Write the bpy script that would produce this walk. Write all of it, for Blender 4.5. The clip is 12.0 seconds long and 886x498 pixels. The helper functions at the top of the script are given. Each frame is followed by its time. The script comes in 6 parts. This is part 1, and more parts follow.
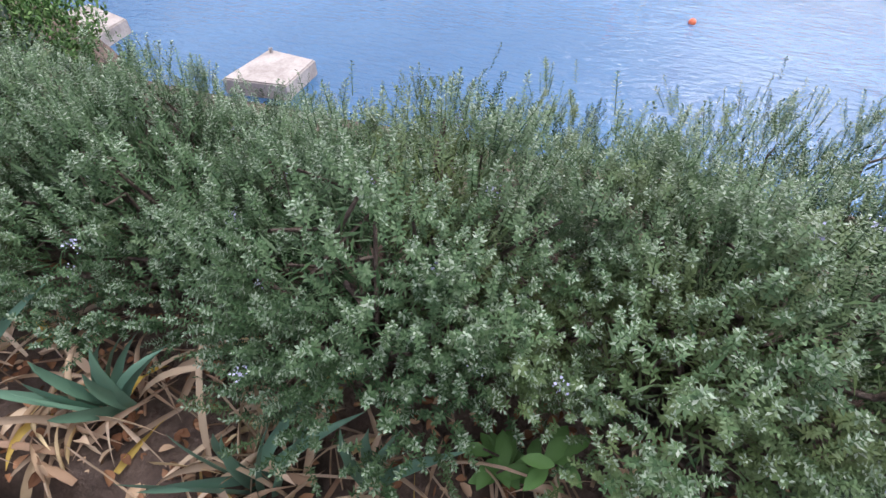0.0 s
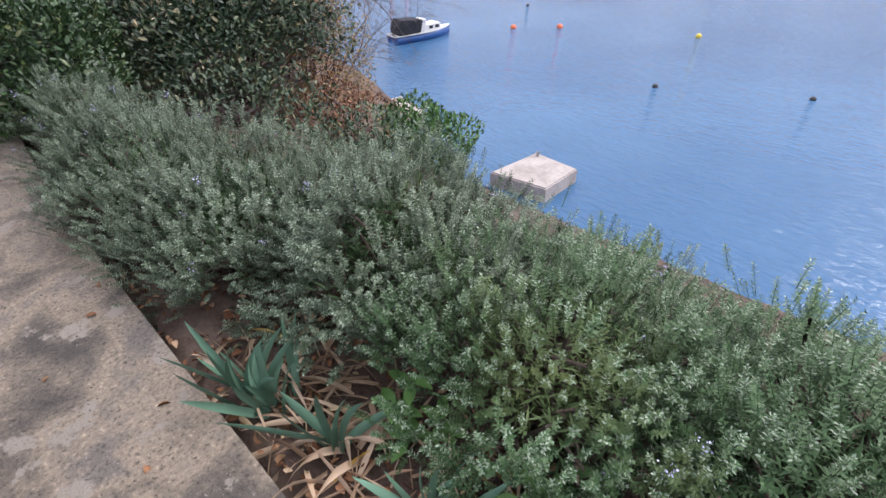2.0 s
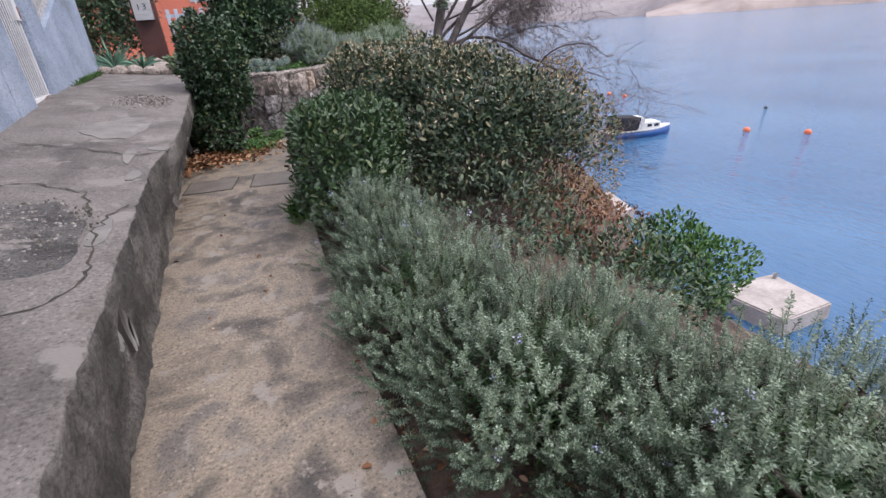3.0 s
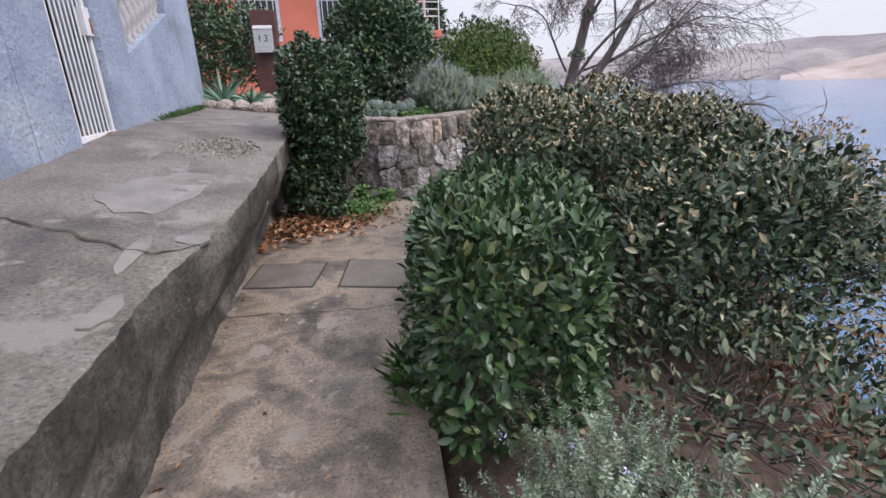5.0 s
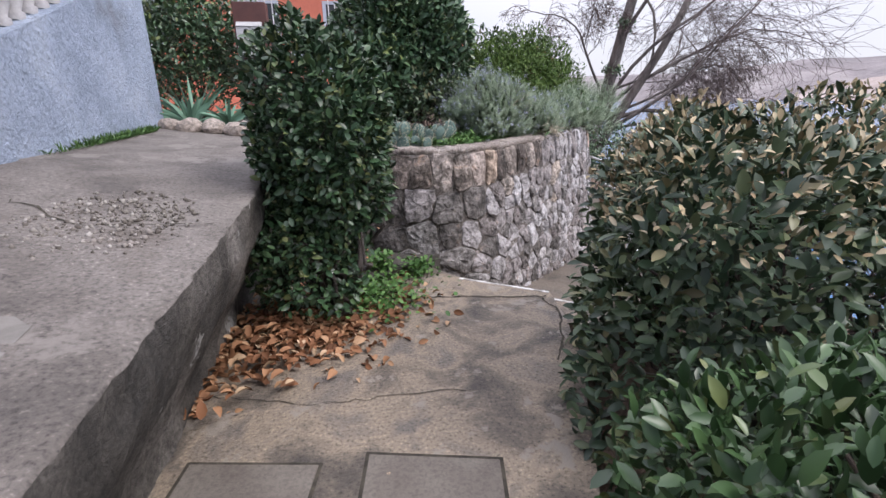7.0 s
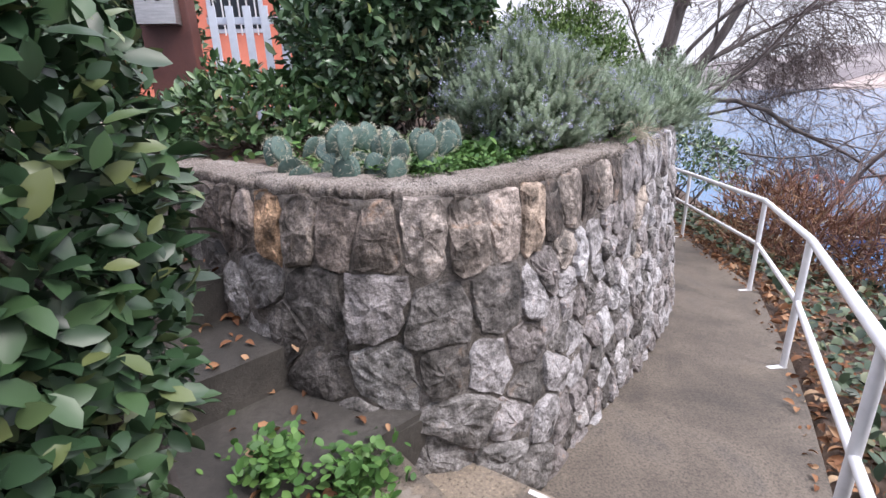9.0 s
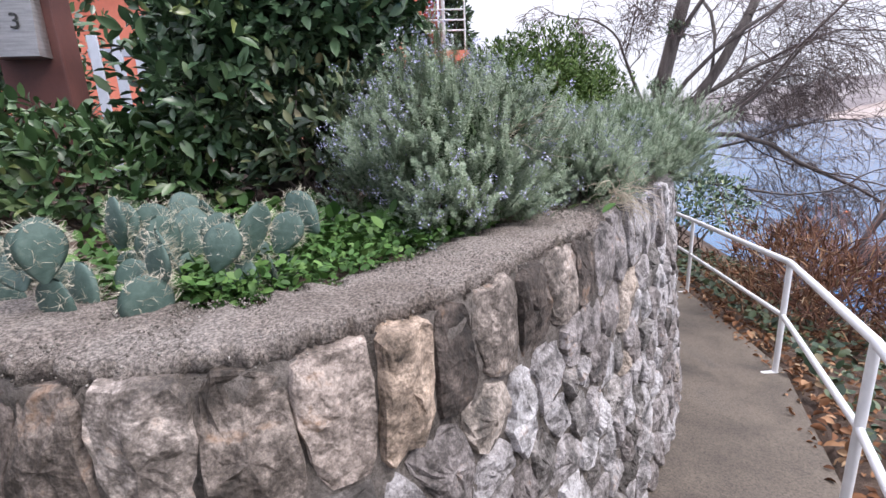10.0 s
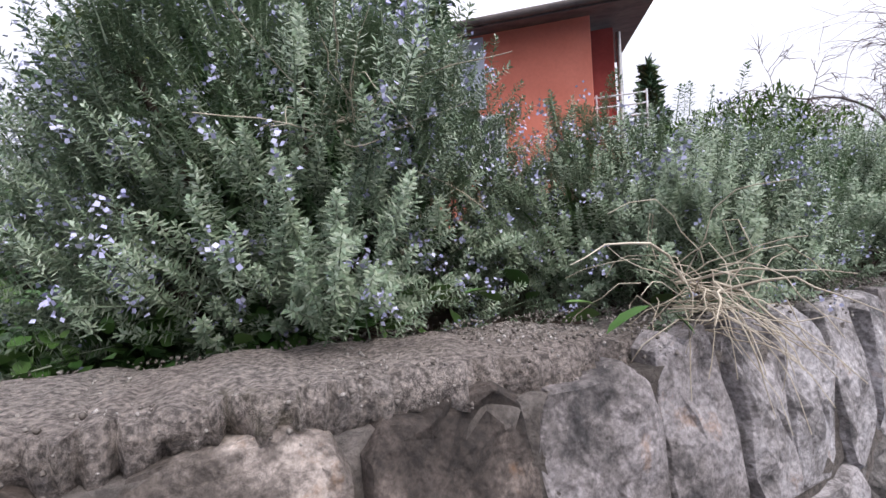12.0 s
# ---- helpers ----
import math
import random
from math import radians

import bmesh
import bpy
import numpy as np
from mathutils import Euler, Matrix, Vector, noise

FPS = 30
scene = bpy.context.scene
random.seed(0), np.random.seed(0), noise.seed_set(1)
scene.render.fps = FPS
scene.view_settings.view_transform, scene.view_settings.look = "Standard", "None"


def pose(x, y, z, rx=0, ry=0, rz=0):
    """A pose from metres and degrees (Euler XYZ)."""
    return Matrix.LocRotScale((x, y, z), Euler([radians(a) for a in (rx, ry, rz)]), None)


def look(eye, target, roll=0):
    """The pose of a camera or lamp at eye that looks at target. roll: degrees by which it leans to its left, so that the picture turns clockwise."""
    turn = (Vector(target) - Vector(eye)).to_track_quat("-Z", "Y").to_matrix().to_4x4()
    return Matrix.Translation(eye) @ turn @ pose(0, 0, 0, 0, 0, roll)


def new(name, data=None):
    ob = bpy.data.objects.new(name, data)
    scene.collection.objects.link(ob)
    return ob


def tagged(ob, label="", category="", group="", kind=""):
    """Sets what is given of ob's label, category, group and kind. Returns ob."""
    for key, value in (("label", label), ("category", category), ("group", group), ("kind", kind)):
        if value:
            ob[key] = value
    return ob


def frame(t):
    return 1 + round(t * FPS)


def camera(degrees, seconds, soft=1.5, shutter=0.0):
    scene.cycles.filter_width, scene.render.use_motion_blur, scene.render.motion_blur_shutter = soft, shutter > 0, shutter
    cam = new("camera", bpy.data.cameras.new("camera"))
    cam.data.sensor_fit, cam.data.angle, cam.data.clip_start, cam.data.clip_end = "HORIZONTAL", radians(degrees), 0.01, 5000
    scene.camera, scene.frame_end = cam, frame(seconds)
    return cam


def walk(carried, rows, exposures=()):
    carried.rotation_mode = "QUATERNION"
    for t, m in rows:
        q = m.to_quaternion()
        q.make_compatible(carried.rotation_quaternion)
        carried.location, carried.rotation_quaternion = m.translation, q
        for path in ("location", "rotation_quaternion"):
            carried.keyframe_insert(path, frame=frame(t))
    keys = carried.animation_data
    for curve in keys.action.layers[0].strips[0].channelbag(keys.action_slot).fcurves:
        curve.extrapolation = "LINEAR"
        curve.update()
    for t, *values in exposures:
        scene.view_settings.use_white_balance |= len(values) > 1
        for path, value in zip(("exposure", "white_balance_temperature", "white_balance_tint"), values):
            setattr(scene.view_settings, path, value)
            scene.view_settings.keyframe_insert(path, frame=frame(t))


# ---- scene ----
cam = camera(86.0, 12.0)
PATH = [
    (0, (0.068, -0.158, 1.283), (1.384, 0.17, -0.187), 1.9),
    (0.5, (0.059, 0.23, 1.315), (1.378, 0.716, -0.108), 0.5),
    (1, (0.045, 0.656, 1.344), (1.367, 1.336, 0.006), -0.4),
    (1.5, (0.072, 1.098, 1.419), (1.313, 1.982, 0.123), -1.4),
    (2, (-0.04, 1.534, 1.455), (1.128, 2.641, 0.267), -2.4),
    (2.1, (-0.056, 1.615, 1.464), (1.084, 2.78, 0.305), -2.9),
    (2.5, (-0.153, 1.982, 1.48), (0.833, 3.39, 0.457), -4.2),
    (2.6, (-0.164, 2.079, 1.477), (0.775, 3.553, 0.503), -4.0),
    (3, (-0.167, 2.429, 1.532), (0.534, 4.093, 0.672), -4.3),
    (3.5, (-0.2, 2.954, 1.551), (0.315, 4.713, 0.75), -3.1),
    (3.7, (-0.203, 3.156, 1.562), (0.272, 4.937, 0.785), -2.6),
    (5.3, (0.048, 5.064, 1.416), (0.417, 6.92, 0.77), -1.6),
    (5.5, (0.041, 5.282, 1.414), (0.403, 7.146, 0.787), -1.5),
    (6, (-0.005, 5.823, 1.407), (0.339, 7.698, 0.801), -0.9),
    (6.5, (0.011, 6.374, 1.419), (0.379, 8.247, 0.821), -1.4),
    (6.7, (0.002, 6.594, 1.421), (0.366, 8.467, 0.821), -1.1),
    (8.3, (0.282, 8.52, 1.314), (0.677, 10.369, 0.66), -1.3),
    (8.5, (0.378, 8.754, 1.316), (0.762, 10.607, 0.668), -1.7),
    (9, (0.648, 9.256, 1.323), (0.909, 11.136, 0.694), -1.9),
    (9.5, (0.944, 9.779, 1.32), (1.218, 11.673, 0.739), -2.0),
    (9.8, (1.16, 10.049, 1.32), (1.457, 11.948, 0.769), -2.3),
    (10, (1.279, 10.201, 1.36), (1.538, 12.121, 0.862), -2.6),
    (10.5, (1.506, 10.473, 1.311), (1.617, 12.428, 0.904), -2.9),
    (11, (1.744, 10.759, 1.191), (1.709, 12.743, 0.94), -3.1),
    (11.5, (1.984, 11.046, 1.127), (1.719, 13.026, 1.018), -2.8),
    (12, (2.182, 11.349, 1.105), (1.603, 13.263, 1.126), -2.9),
]
walk(cam, [(t, look(eye, target, roll)) for t, eye, target, roll in PATH], [(0.0, 0.88), (2.0, 0.7), (3.5, 0.62), (5.5, 0.75), (8.3, 1.0), (9.3, 1.15), (10.0, 1.0), (11.0, 0.92), (12.0, 0.82)])

# ---- world and sun ----
SUN_EL, SUN_AZ = radians(50), radians(120)
world = bpy.data.worlds.new("overcast_sky")
scene.world = world
world.use_nodes = True
wn, wl = world.node_tree.nodes, world.node_tree.links
wn.clear()
w_out, w_bg = wn.new("ShaderNodeOutputWorld"), wn.new("ShaderNodeBackground")
w_sky, w_mix, w_noise, w_ramp, w_co = (wn.new("ShaderNodeTexSky"), wn.new("ShaderNodeMixRGB"), wn.new("ShaderNodeTexNoise"),
                                      wn.new("ShaderNodeValToRGB"), wn.new("ShaderNodeTexCoord"))
w_sky.sky_type, w_sky.sun_disc, w_sky.sun_elevation, w_sky.sun_rotation = "NISHITA", False, SUN_EL, SUN_AZ
w_noise.inputs["Scale"].default_value, w_noise.inputs["Detail"].default_value = 2.2, 6
w_ramp.color_ramp.elements[0].position, w_ramp.color_ramp.elements[0].color = 0.3, (0.76, 0.76, 0.76, 1)
w_ramp.color_ramp.elements[1].position, w_ramp.color_ramp.elements[1].color = 0.62, (0.94, 0.94, 0.94, 1)
w_mix.inputs["Color2"].default_value = (9.7, 9.65, 11.1, 1)
wl.new(w_co.outputs["Generated"], w_noise.inputs["Vector"])
wl.new(w_noise.outputs["Fac"], w_ramp.inputs["Fac"])
wl.new(w_ramp.outputs["Color"], w_mix.inputs["Fac"])
wl.new(w_sky.outputs["Color"], w_mix.inputs["Color1"])
# an overcast dome: three times as bright overhead as at the horizon
w_xyz, w_rise, w_dome = wn.new("ShaderNodeSeparateXYZ"), wn.new("ShaderNodeMapRange"), wn.new("ShaderNodeMixRGB")
w_rise.interpolation_type = "SMOOTHSTEP"
w_rise.inputs["To Min"].default_value, w_rise.inputs["To Max"].default_value = 0.57, 1.40
w_dome.blend_type, w_dome.inputs["Fac"].default_value = "MULTIPLY", 1.0
wl.new(w_co.outputs["Generated"], w_xyz.inputs["Vector"])
wl.new(w_xyz.outputs["Z"], w_rise.inputs["Value"])
wl.new(w_mix.outputs["Color"], w_dome.inputs["Color1"])
wl.new(w_rise.outputs["Result"], w_dome.inputs["Color2"])
wl.new(w_dome.outputs["Color"], w_bg.inputs["Color"])
w_bg.inputs["Strength"].default_value = 0.098
wl.new(w_bg.outputs["Background"], w_out.inputs["Surface"])

sun = new("sun", bpy.data.lights.new("sun", "SUN"))
sun.data.energy, sun.data.angle, sun.data.color = 1.5, radians(25), (1.0, 0.94, 0.91)
sun.matrix_world = look((math.sin(SUN_AZ) * math.cos(SUN_EL) * 40, math.cos(SUN_AZ) * math.cos(SUN_EL) * 40, math.sin(SUN_EL) * 40), (0, 0, 0))

# ---- materials ----
def nodes_of(name):
    m = bpy.data.materials.new(name)
    m.use_nodes = True
    t = m.node_tree
    return m, t.nodes, t.links, t.nodes["Principled BSDF"]


def ramp_of(nodes, stops):
    r = nodes.new("ShaderNodeValToRGB")
    e = r.color_ramp.elements
    while len(e) < len(stops):
        e.new(0.5)
    for k, (p, c) in zip(e, stops):
        k.position, k.color = p, (*c, 1)
    return r


def noise_of(nodes, links, scale, detail=8.0, rough=0.6, coords="Object", stretch=None, distort=0.0):
    place = coords == "Position"
    co, n = nodes.new("ShaderNodeNewGeometry" if place else "ShaderNodeTexCoord"), nodes.new("ShaderNodeTexNoise")
    n.inputs["Scale"].default_value, n.inputs["Detail"].default_value = scale, detail
    n.inputs["Roughness"].default_value, n.inputs["Distortion"].default_value = rough, distort
    src = co.outputs[coords]
    if stretch:
        mp = nodes.new("ShaderNodeMapping")
        mp.inputs["Scale"].default_value = stretch
        links.new(src, mp.inputs["Vector"])
        src = mp.outputs["Vector"]
    links.new(src, n.inputs["Vector"])
    return n


def surface(name, big, small, rough=0.85, big_scale=0.9, small_scale=28.0, bump=0.25, bump_dist=0.01, amount=0.45, metal=0.0,
            stretch=None, bump_scale=None, spots=None):
    """Two scales of colour (ramp stops big and small), fine relief, and optional light or dark spots."""
    m, nd, lk, bsdf = nodes_of(name)
    a, b = noise_of(nd, lk, big_scale, 7, 0.62, stretch=stretch, distort=0.4), noise_of(nd, lk, small_scale, 8, 0.7)
    ra, rb = ramp_of(nd, big), ramp_of(nd, small)
    mix = nd.new("ShaderNodeMixRGB")
    mix.blend_type, mix.inputs["Fac"].default_value = "MULTIPLY", amount
    lk.new(a.outputs["Fac"], ra.inputs["Fac"])
    lk.new(b.outputs["Fac"], rb.inputs["Fac"])
    lk.new(ra.outputs["Color"], mix.inputs["Color1"])
    lk.new(rb.outputs["Color"], mix.inputs["Color2"])
    col = mix.outputs["Color"]
    if spots:
        scale, low, high, colour = spots
        v = noise_of(nd, lk, scale, 7, 0.66)
        rv = ramp_of(nd, [(low, (0, 0, 0)), (high, (1, 1, 1))])
        ms = nd.new("ShaderNodeMixRGB")
        ms.inputs["Color2"].default_value = (*colour, 1)
        lk.new(v.outputs["Fac"], rv.inputs["Fac"])
        lk.new(rv.outputs["Color"], ms.inputs["Fac"])
        lk.new(col, ms.inputs["Color1"])
        col = ms.outputs["Color"]
    lk.new(col, bsdf.inputs["Base Color"])
    bsdf.inputs["Roughness"].default_value, bsdf.inputs["Metallic"].default_value = rough, metal
    if bump:
        c = noise_of(nd, lk, bump_scale or small_scale * 1.6, 8, 0.7)
        bm_ = nd.new("ShaderNodeBump")
        bm_.inputs["Strength"].default_value, bm_.inputs["Distance"].default_value = bump, bump_dist
        lk.new(c.outputs["Fac"], bm_.inputs["Height"])
        lk.new(bm_.outputs["Normal"], bsdf.inputs["Normal"])
    return m


def leafy(name, stops, rough=0.5, spec=0.4, through_light=0.0, patch=None):
    """Foliage: each leaf its own colour, and broad patches of another tone."""
    m, nd, lk, bsdf = nodes_of(name)
    g = nd.new("ShaderNodeNewGeometry")
    r = ramp_of(nd, stops)
    lk.new(g.outputs["Random Per Island"], r.inputs["Fac"])
    col = r.outputs["Color"]
    n = noise_of(nd, lk, 2.4, 4, 0.6)
    rn = ramp_of(nd, [(0.35, (0.72, 0.74, 0.70)), (0.65, (1.0, 1.0, 1.0))])
    lk.new(n.outputs["Fac"], rn.inputs["Fac"])
    mix = nd.new("ShaderNodeMixRGB")
    mix.blend_type, mix.inputs["Fac"].default_value = "MULTIPLY", 1.0
    lk.new(col, mix.inputs["Color1"])
    lk.new(rn.outputs["Color"], mix.inputs["Color2"])
    col = mix.outputs["Color"]
    if patch:
        scale, low, high, colour = patch
        pn = noise_of(nd, lk, scale, 3, 0.5)
        rp = ramp_of(nd, [(low, (0, 0, 0)), (high, (1, 1, 1))])
        mp = nd.new("ShaderNodeMixRGB")
        mp.inputs["Color2"].default_value = (*colour, 1)
        lk.new(pn.outputs["Fac"], rp.inputs["Fac"])
        lk.new(rp.outputs["Color"], mp.inputs["Fac"])
        lk.new(col, mp.inputs["Color1"])
        col = mp.outputs["Color"]
    lk.new(col, bsdf.inputs["Base Color"])
    bsdf.inputs["Roughness"].default_value = rough
    bsdf.inputs["Specular IOR Level"].default_value = spec
    return m


G = lambda v: (v, v, v)
WHITE2 = [(0.35, G(0.55)), (0.65, G(1.0))]
M_PATH = surface("worn_concrete", [(0.34, (0.0669, 0.058, 0.051)), (0.44, (0.149, 0.123, 0.0992)), (0.53, (0.288, 0.232, 0.175)), (0.64, (0.155, 0.134, 0.118))],
                 [(0.36, G(0.25)), (0.46, G(0.9)), (0.58, G(1.05)), (0.66, (1.9, 1.85, 1.8))], 0.6, 2.3, 60, 0.9, 0.012, 0.95, bump_scale=45, spots=(4.2, 0.58, 0.62, (0.27, 0.235, 0.20)))
M_TERRACE = surface("grey_concrete_patched", [(0.30, (0.08, 0.07, 0.064)), (0.45, (0.145, 0.126, 0.114)), (0.58, (0.205, 0.182, 0.167)), (0.72, (0.14, 0.119, 0.104))],
                    [(0.36, G(0.3)), (0.48, G(0.85)), (0.60, G(1.05)), (0.67, G(1.9))], 0.7, 1.8, 60, 0.9, 0.012, 0.9, bump_scale=50, spots=(2.6, 0.57, 0.61, (0.21, 0.188, 0.172)))
# damp render of the terrace face; also the shade colour behind the gate
M_RETAIN = surface("dark_damp_and_shade_render", [(0.34, (0.0405, 0.0365, 0.0338)), (0.5, (0.115, 0.103, 0.0918)), (0.66, (0.284, 0.257, 0.236))], [(0.36, G(0.3)), (0.6, G(1.1))], 0.8, 2.2, 42, 1.0, 0.03, 0.85,
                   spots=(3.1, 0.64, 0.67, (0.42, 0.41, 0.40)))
M_LOWPATH = surface("damp_brown_concrete", [(0.30, (0.06, 0.052, 0.045)), (0.45, (0.12, 0.098, 0.079)), (0.6, (0.18, 0.148, 0.118)), (0.74, (0.125, 0.108, 0.094))],
                    [(0.38, G(0.3)), (0.52, G(0.95)), (0.68, G(1.3))], 0.62, 1.4, 80, 0.7, 0.006, 0.8)
M_ROUGH = surface("rough_dark_concrete", [(0.34, (0.055, 0.05, 0.048)), (0.5, (0.12, 0.112, 0.106)), (0.68, (0.19, 0.178, 0.17))], [(0.38, G(0.2)), (0.55, G(1.0)), (0.68, G(1.6))], 0.85, 4, 80, 1.0, 0.01, 0.9)
M_PATCH = surface("pale_mortar_patch", [(0.35, (0.155, 0.143, 0.132)), (0.65, (0.235, 0.218, 0.203))], WHITE2, 0.8, 4, 60, 0.5, 0.004, 0.3)
M_DIRT = surface("joint_dirt", [(0.4, (0.03, 0.026, 0.02)), (0.6, (0.07, 0.06, 0.045))], WHITE2, 0.95, 12, 90, 0.6, 0.005)
M_LID = surface("lid_concrete", [(0.32, (0.111, 0.0918, 0.079)), (0.52, (0.153, 0.132, 0.114)), (0.7, (0.191, 0.17, 0.149))], [(0.38, G(0.5)), (0.56, G(1.0))], 0.75, 2.5, 70, 0.4, 0.005, 0.6)
M_SOIL = surface("brown_soil_with_litter", [(0.35, (0.065, 0.0455, 0.0351)), (0.5, (0.15, 0.101, 0.078)), (0.66, (0.273, 0.195, 0.153))], WHITE2, 0.95, 3.0, 45, 0.9, 0.03, 0.7)
M_MORTAR = surface("wall_mortar", [(0.35, (0.09, 0.076, 0.066)), (0.5, (0.19, 0.164, 0.146)), (0.68, (0.32, 0.285, 0.262))], [(0.36, G(0.3)), (0.58, G(1.0))], 0.92, 3.5, 60, 0.9, 0.02, 0.8,
                   spots=(2.5, 0.68, 0.78, (0.16, 0.15, 0.05)))
M_CAP = surface("pebbled_mortar_coping", [(0.3, (0.241, 0.198, 0.172)), (0.5, (0.397, 0.339, 0.305)), (0.7, (0.483, 0.431, 0.397))], [(0.40, G(0.38)), (0.50, G(0.92)), (0.64, G(1.7))],
                0.9, 2.6, 130, 1.0, 0.02, 1.0, spots=(2.2, 0.62, 0.72, (0.15, 0.14, 0.06)))
M_STEP = surface("damp_step_concrete", [(0.34, (0.0303, 0.0275, 0.0242)), (0.52, (0.0633, 0.0561, 0.0495)), (0.7, (0.11, 0.099, 0.088))], WHITE2, 0.6, 2.2, 40, 0.6, 0.012, 0.75)
M_BLUE = surface("light_blue_render", [(0.3, (0.288, 0.348, 0.462)), (0.5, (0.396, 0.468, 0.606)), (0.7, (0.504, 0.576, 0.702))], [(0.36, G(0.55)), (0.5, G(0.95)), (0.62, G(1.12))], 0.85, 1.6, 34, 1.0, 0.05, 0.55, bump_scale=26, spots=(1.3, 0.60, 0.74, (0.25, 0.28, 0.34)))
M_WHITE = surface("white_enamel", [(0.35, (0.62, 0.62, 0.65)), (0.65, (0.78, 0.78, 0.80))], [(0.3, G(0.85)), (0.5, G(1.0))], 0.42, 3, 30, 0.08, 0.002, 0.4, spots=(9, 0.73, 0.78, (0.34, 0.20, 0.12)))
M_RAIL = surface("white_rail_paint", [(0.35, (0.70, 0.71, 0.74)), (0.65, (0.82, 0.82, 0.84))], [(0.3, G(0.85)), (0.5, G(1.0))], 0.4, 4, 30, 0.06, 0.002, 0.4)
M_RUST = surface("rusty_metal", [(0.35, (0.20, 0.07, 0.025)), (0.65, (0.42, 0.19, 0.08))], WHITE2, 0.85, 14, 60, 0.4, 0.004)
M_BALUSTER = surface("grey_cast_baluster", [(0.35, (0.30, 0.29, 0.30)), (0.65, (0.46, 0.45, 0.46))], WHITE2, 0.85, 5, 40, 0.35, 0.006, 0.4)
M_ORANGE = surface("orange_house_render", [(0.3, (0.60, 0.175, 0.115)), (0.6, (0.72, 0.235, 0.16))], [(0.35, G(0.85)), (0.6, G(1.0))], 0.85, 0.8, 14, 0.2, 0.006, 0.5)
M_RED = surface("dark_red_render", [(0.3, (0.30, 0.055, 0.05)), (0.6, (0.40, 0.085, 0.07))], WHITE2, 0.85, 1.2, 16, 0.2, 0.006, 0.35)
M_ROOF = surface("brown_roof_timber", [(0.35, (0.06, 0.05, 0.05)), (0.65, (0.14, 0.115, 0.105))], WHITE2, 0.8, 3, 30, 0.3, 0.01)
M_BROWN = surface("brown_painted_metal", [(0.35, (0.075, 0.026, 0.022)), (0.65, (0.12, 0.045, 0.038))], WHITE2, 0.5, 3, 40, 0.1, 0.003, 0.3)
M_STEEL = surface("brushed_steel", [(0.35, (0.40, 0.39, 0.38)), (0.65, (0.55, 0.54, 0.53))], WHITE2, 0.38, 6, 80, 0.05, 0.002, 0.25, metal=0.9, stretch=(1, 1, 12))
M_BLACK = surface("black_figure", [(0.35, G(0.015)), (0.65, G(0.03))], WHITE2, 0.5, 5, 30, 0)
M_PALEBLUE = surface("pale_blue_slat", [(0.35, (0.52, 0.57, 0.68)), (0.65, (0.62, 0.67, 0.77))], WHITE2, 0.6, 4, 40, 0.1, 0.003, 0.25)
M_SLAB = surface("sea_slab_concrete", [(0.3, (0.30, 0.26, 0.24)), (0.5, (0.46, 0.41, 0.385)), (0.7, (0.58, 0.53, 0.50))], WHITE2, 0.85, 0.9, 9, 0.4, 0.03, 0.5)
M_BOATBLUE = surface("boat_blue_paint", [(0.35, (0.015, 0.07, 0.24)), (0.65, (0.025, 0.10, 0.32))], WHITE2, 0.3, 1, 10, 0.03, 0.01, 0.25)
M_BOATWHITE = surface("boat_white_gelcoat", [(0.35, G(0.70)), (0.65, G(0.80))], WHITE2, 0.3, 1, 10, 0.03, 0.01, 0.15)
M_CANVAS = surface("dark_canvas", [(0.35, (0.012, 0.014, 0.02)), (0.65, (0.03, 0.034, 0.045))], WHITE2, 0.9, 3, 20, 0.3, 0.02)
M_GLASS = surface("dark_window_glass", [(0.35, (0.02, 0.025, 0.03)), (0.65, (0.04, 0.045, 0.055))], WHITE2, 0.08, 1, 5, 0)
M_BUOY_O = surface("orange_buoy", [(0.35, (0.75, 0.16, 0.07)), (0.65, (0.85, 0.22, 0.10))], WHITE2, 0.45, 3, 20, 0.1, 0.01, 0.2)
M_BUOY_Y = surface("yellow_buoy", [(0.35, (0.70, 0.52, 0.06)), (0.65, (0.80, 0.62, 0.10))], WHITE2, 0.45, 3, 20, 0.1, 0.01, 0.2)
M_BUOY_D = surface("dark_float", [(0.35, (0.03, 0.03, 0.035)), (0.65, (0.07, 0.07, 0.075))], WHITE2, 0.6, 3, 20, 0.2, 0.01, 0.2)
M_HILL = surface("pale_bare_hillside", [(0.35, (0.245, 0.197, 0.184)), (0.5, (0.354, 0.292, 0.272)), (0.66, (0.408, 0.354, 0.333))], WHITE2, 0.95, 0.012, 0.09, 0.4, 3, 0.4)
M_FARHILL = surface("grey_wooded_hillside", [(0.35, (0.17, 0.153, 0.162)), (0.5, (0.238, 0.212, 0.221)), (0.66, (0.306, 0.281, 0.281))], WHITE2, 0.95, 0.010, 0.08, 0.5, 4, 0.5)
M_BARK = surface("grey_brown_bark", [(0.35, (0.06, 0.05, 0.048)), (0.5, (0.115, 0.098, 0.092)), (0.68, (0.19, 0.165, 0.155))], WHITE2, 0.9, 5, 40, 0.8, 0.02, 0.6, stretch=(1, 1, 0.3))
M_STEM = surface("rosemary_wood", [(0.35, (0.05, 0.034, 0.027)), (0.5, (0.12, 0.085, 0.068)), (0.68, (0.23, 0.175, 0.145))], WHITE2, 0.9, 16, 90, 0.8, 0.01, 0.6)
M_TWIG = surface("thin_twig", [(0.35, (0.07, 0.052, 0.05)), (0.65, (0.16, 0.125, 0.12))], WHITE2, 0.9, 6, 40, 0.2, 0.004)
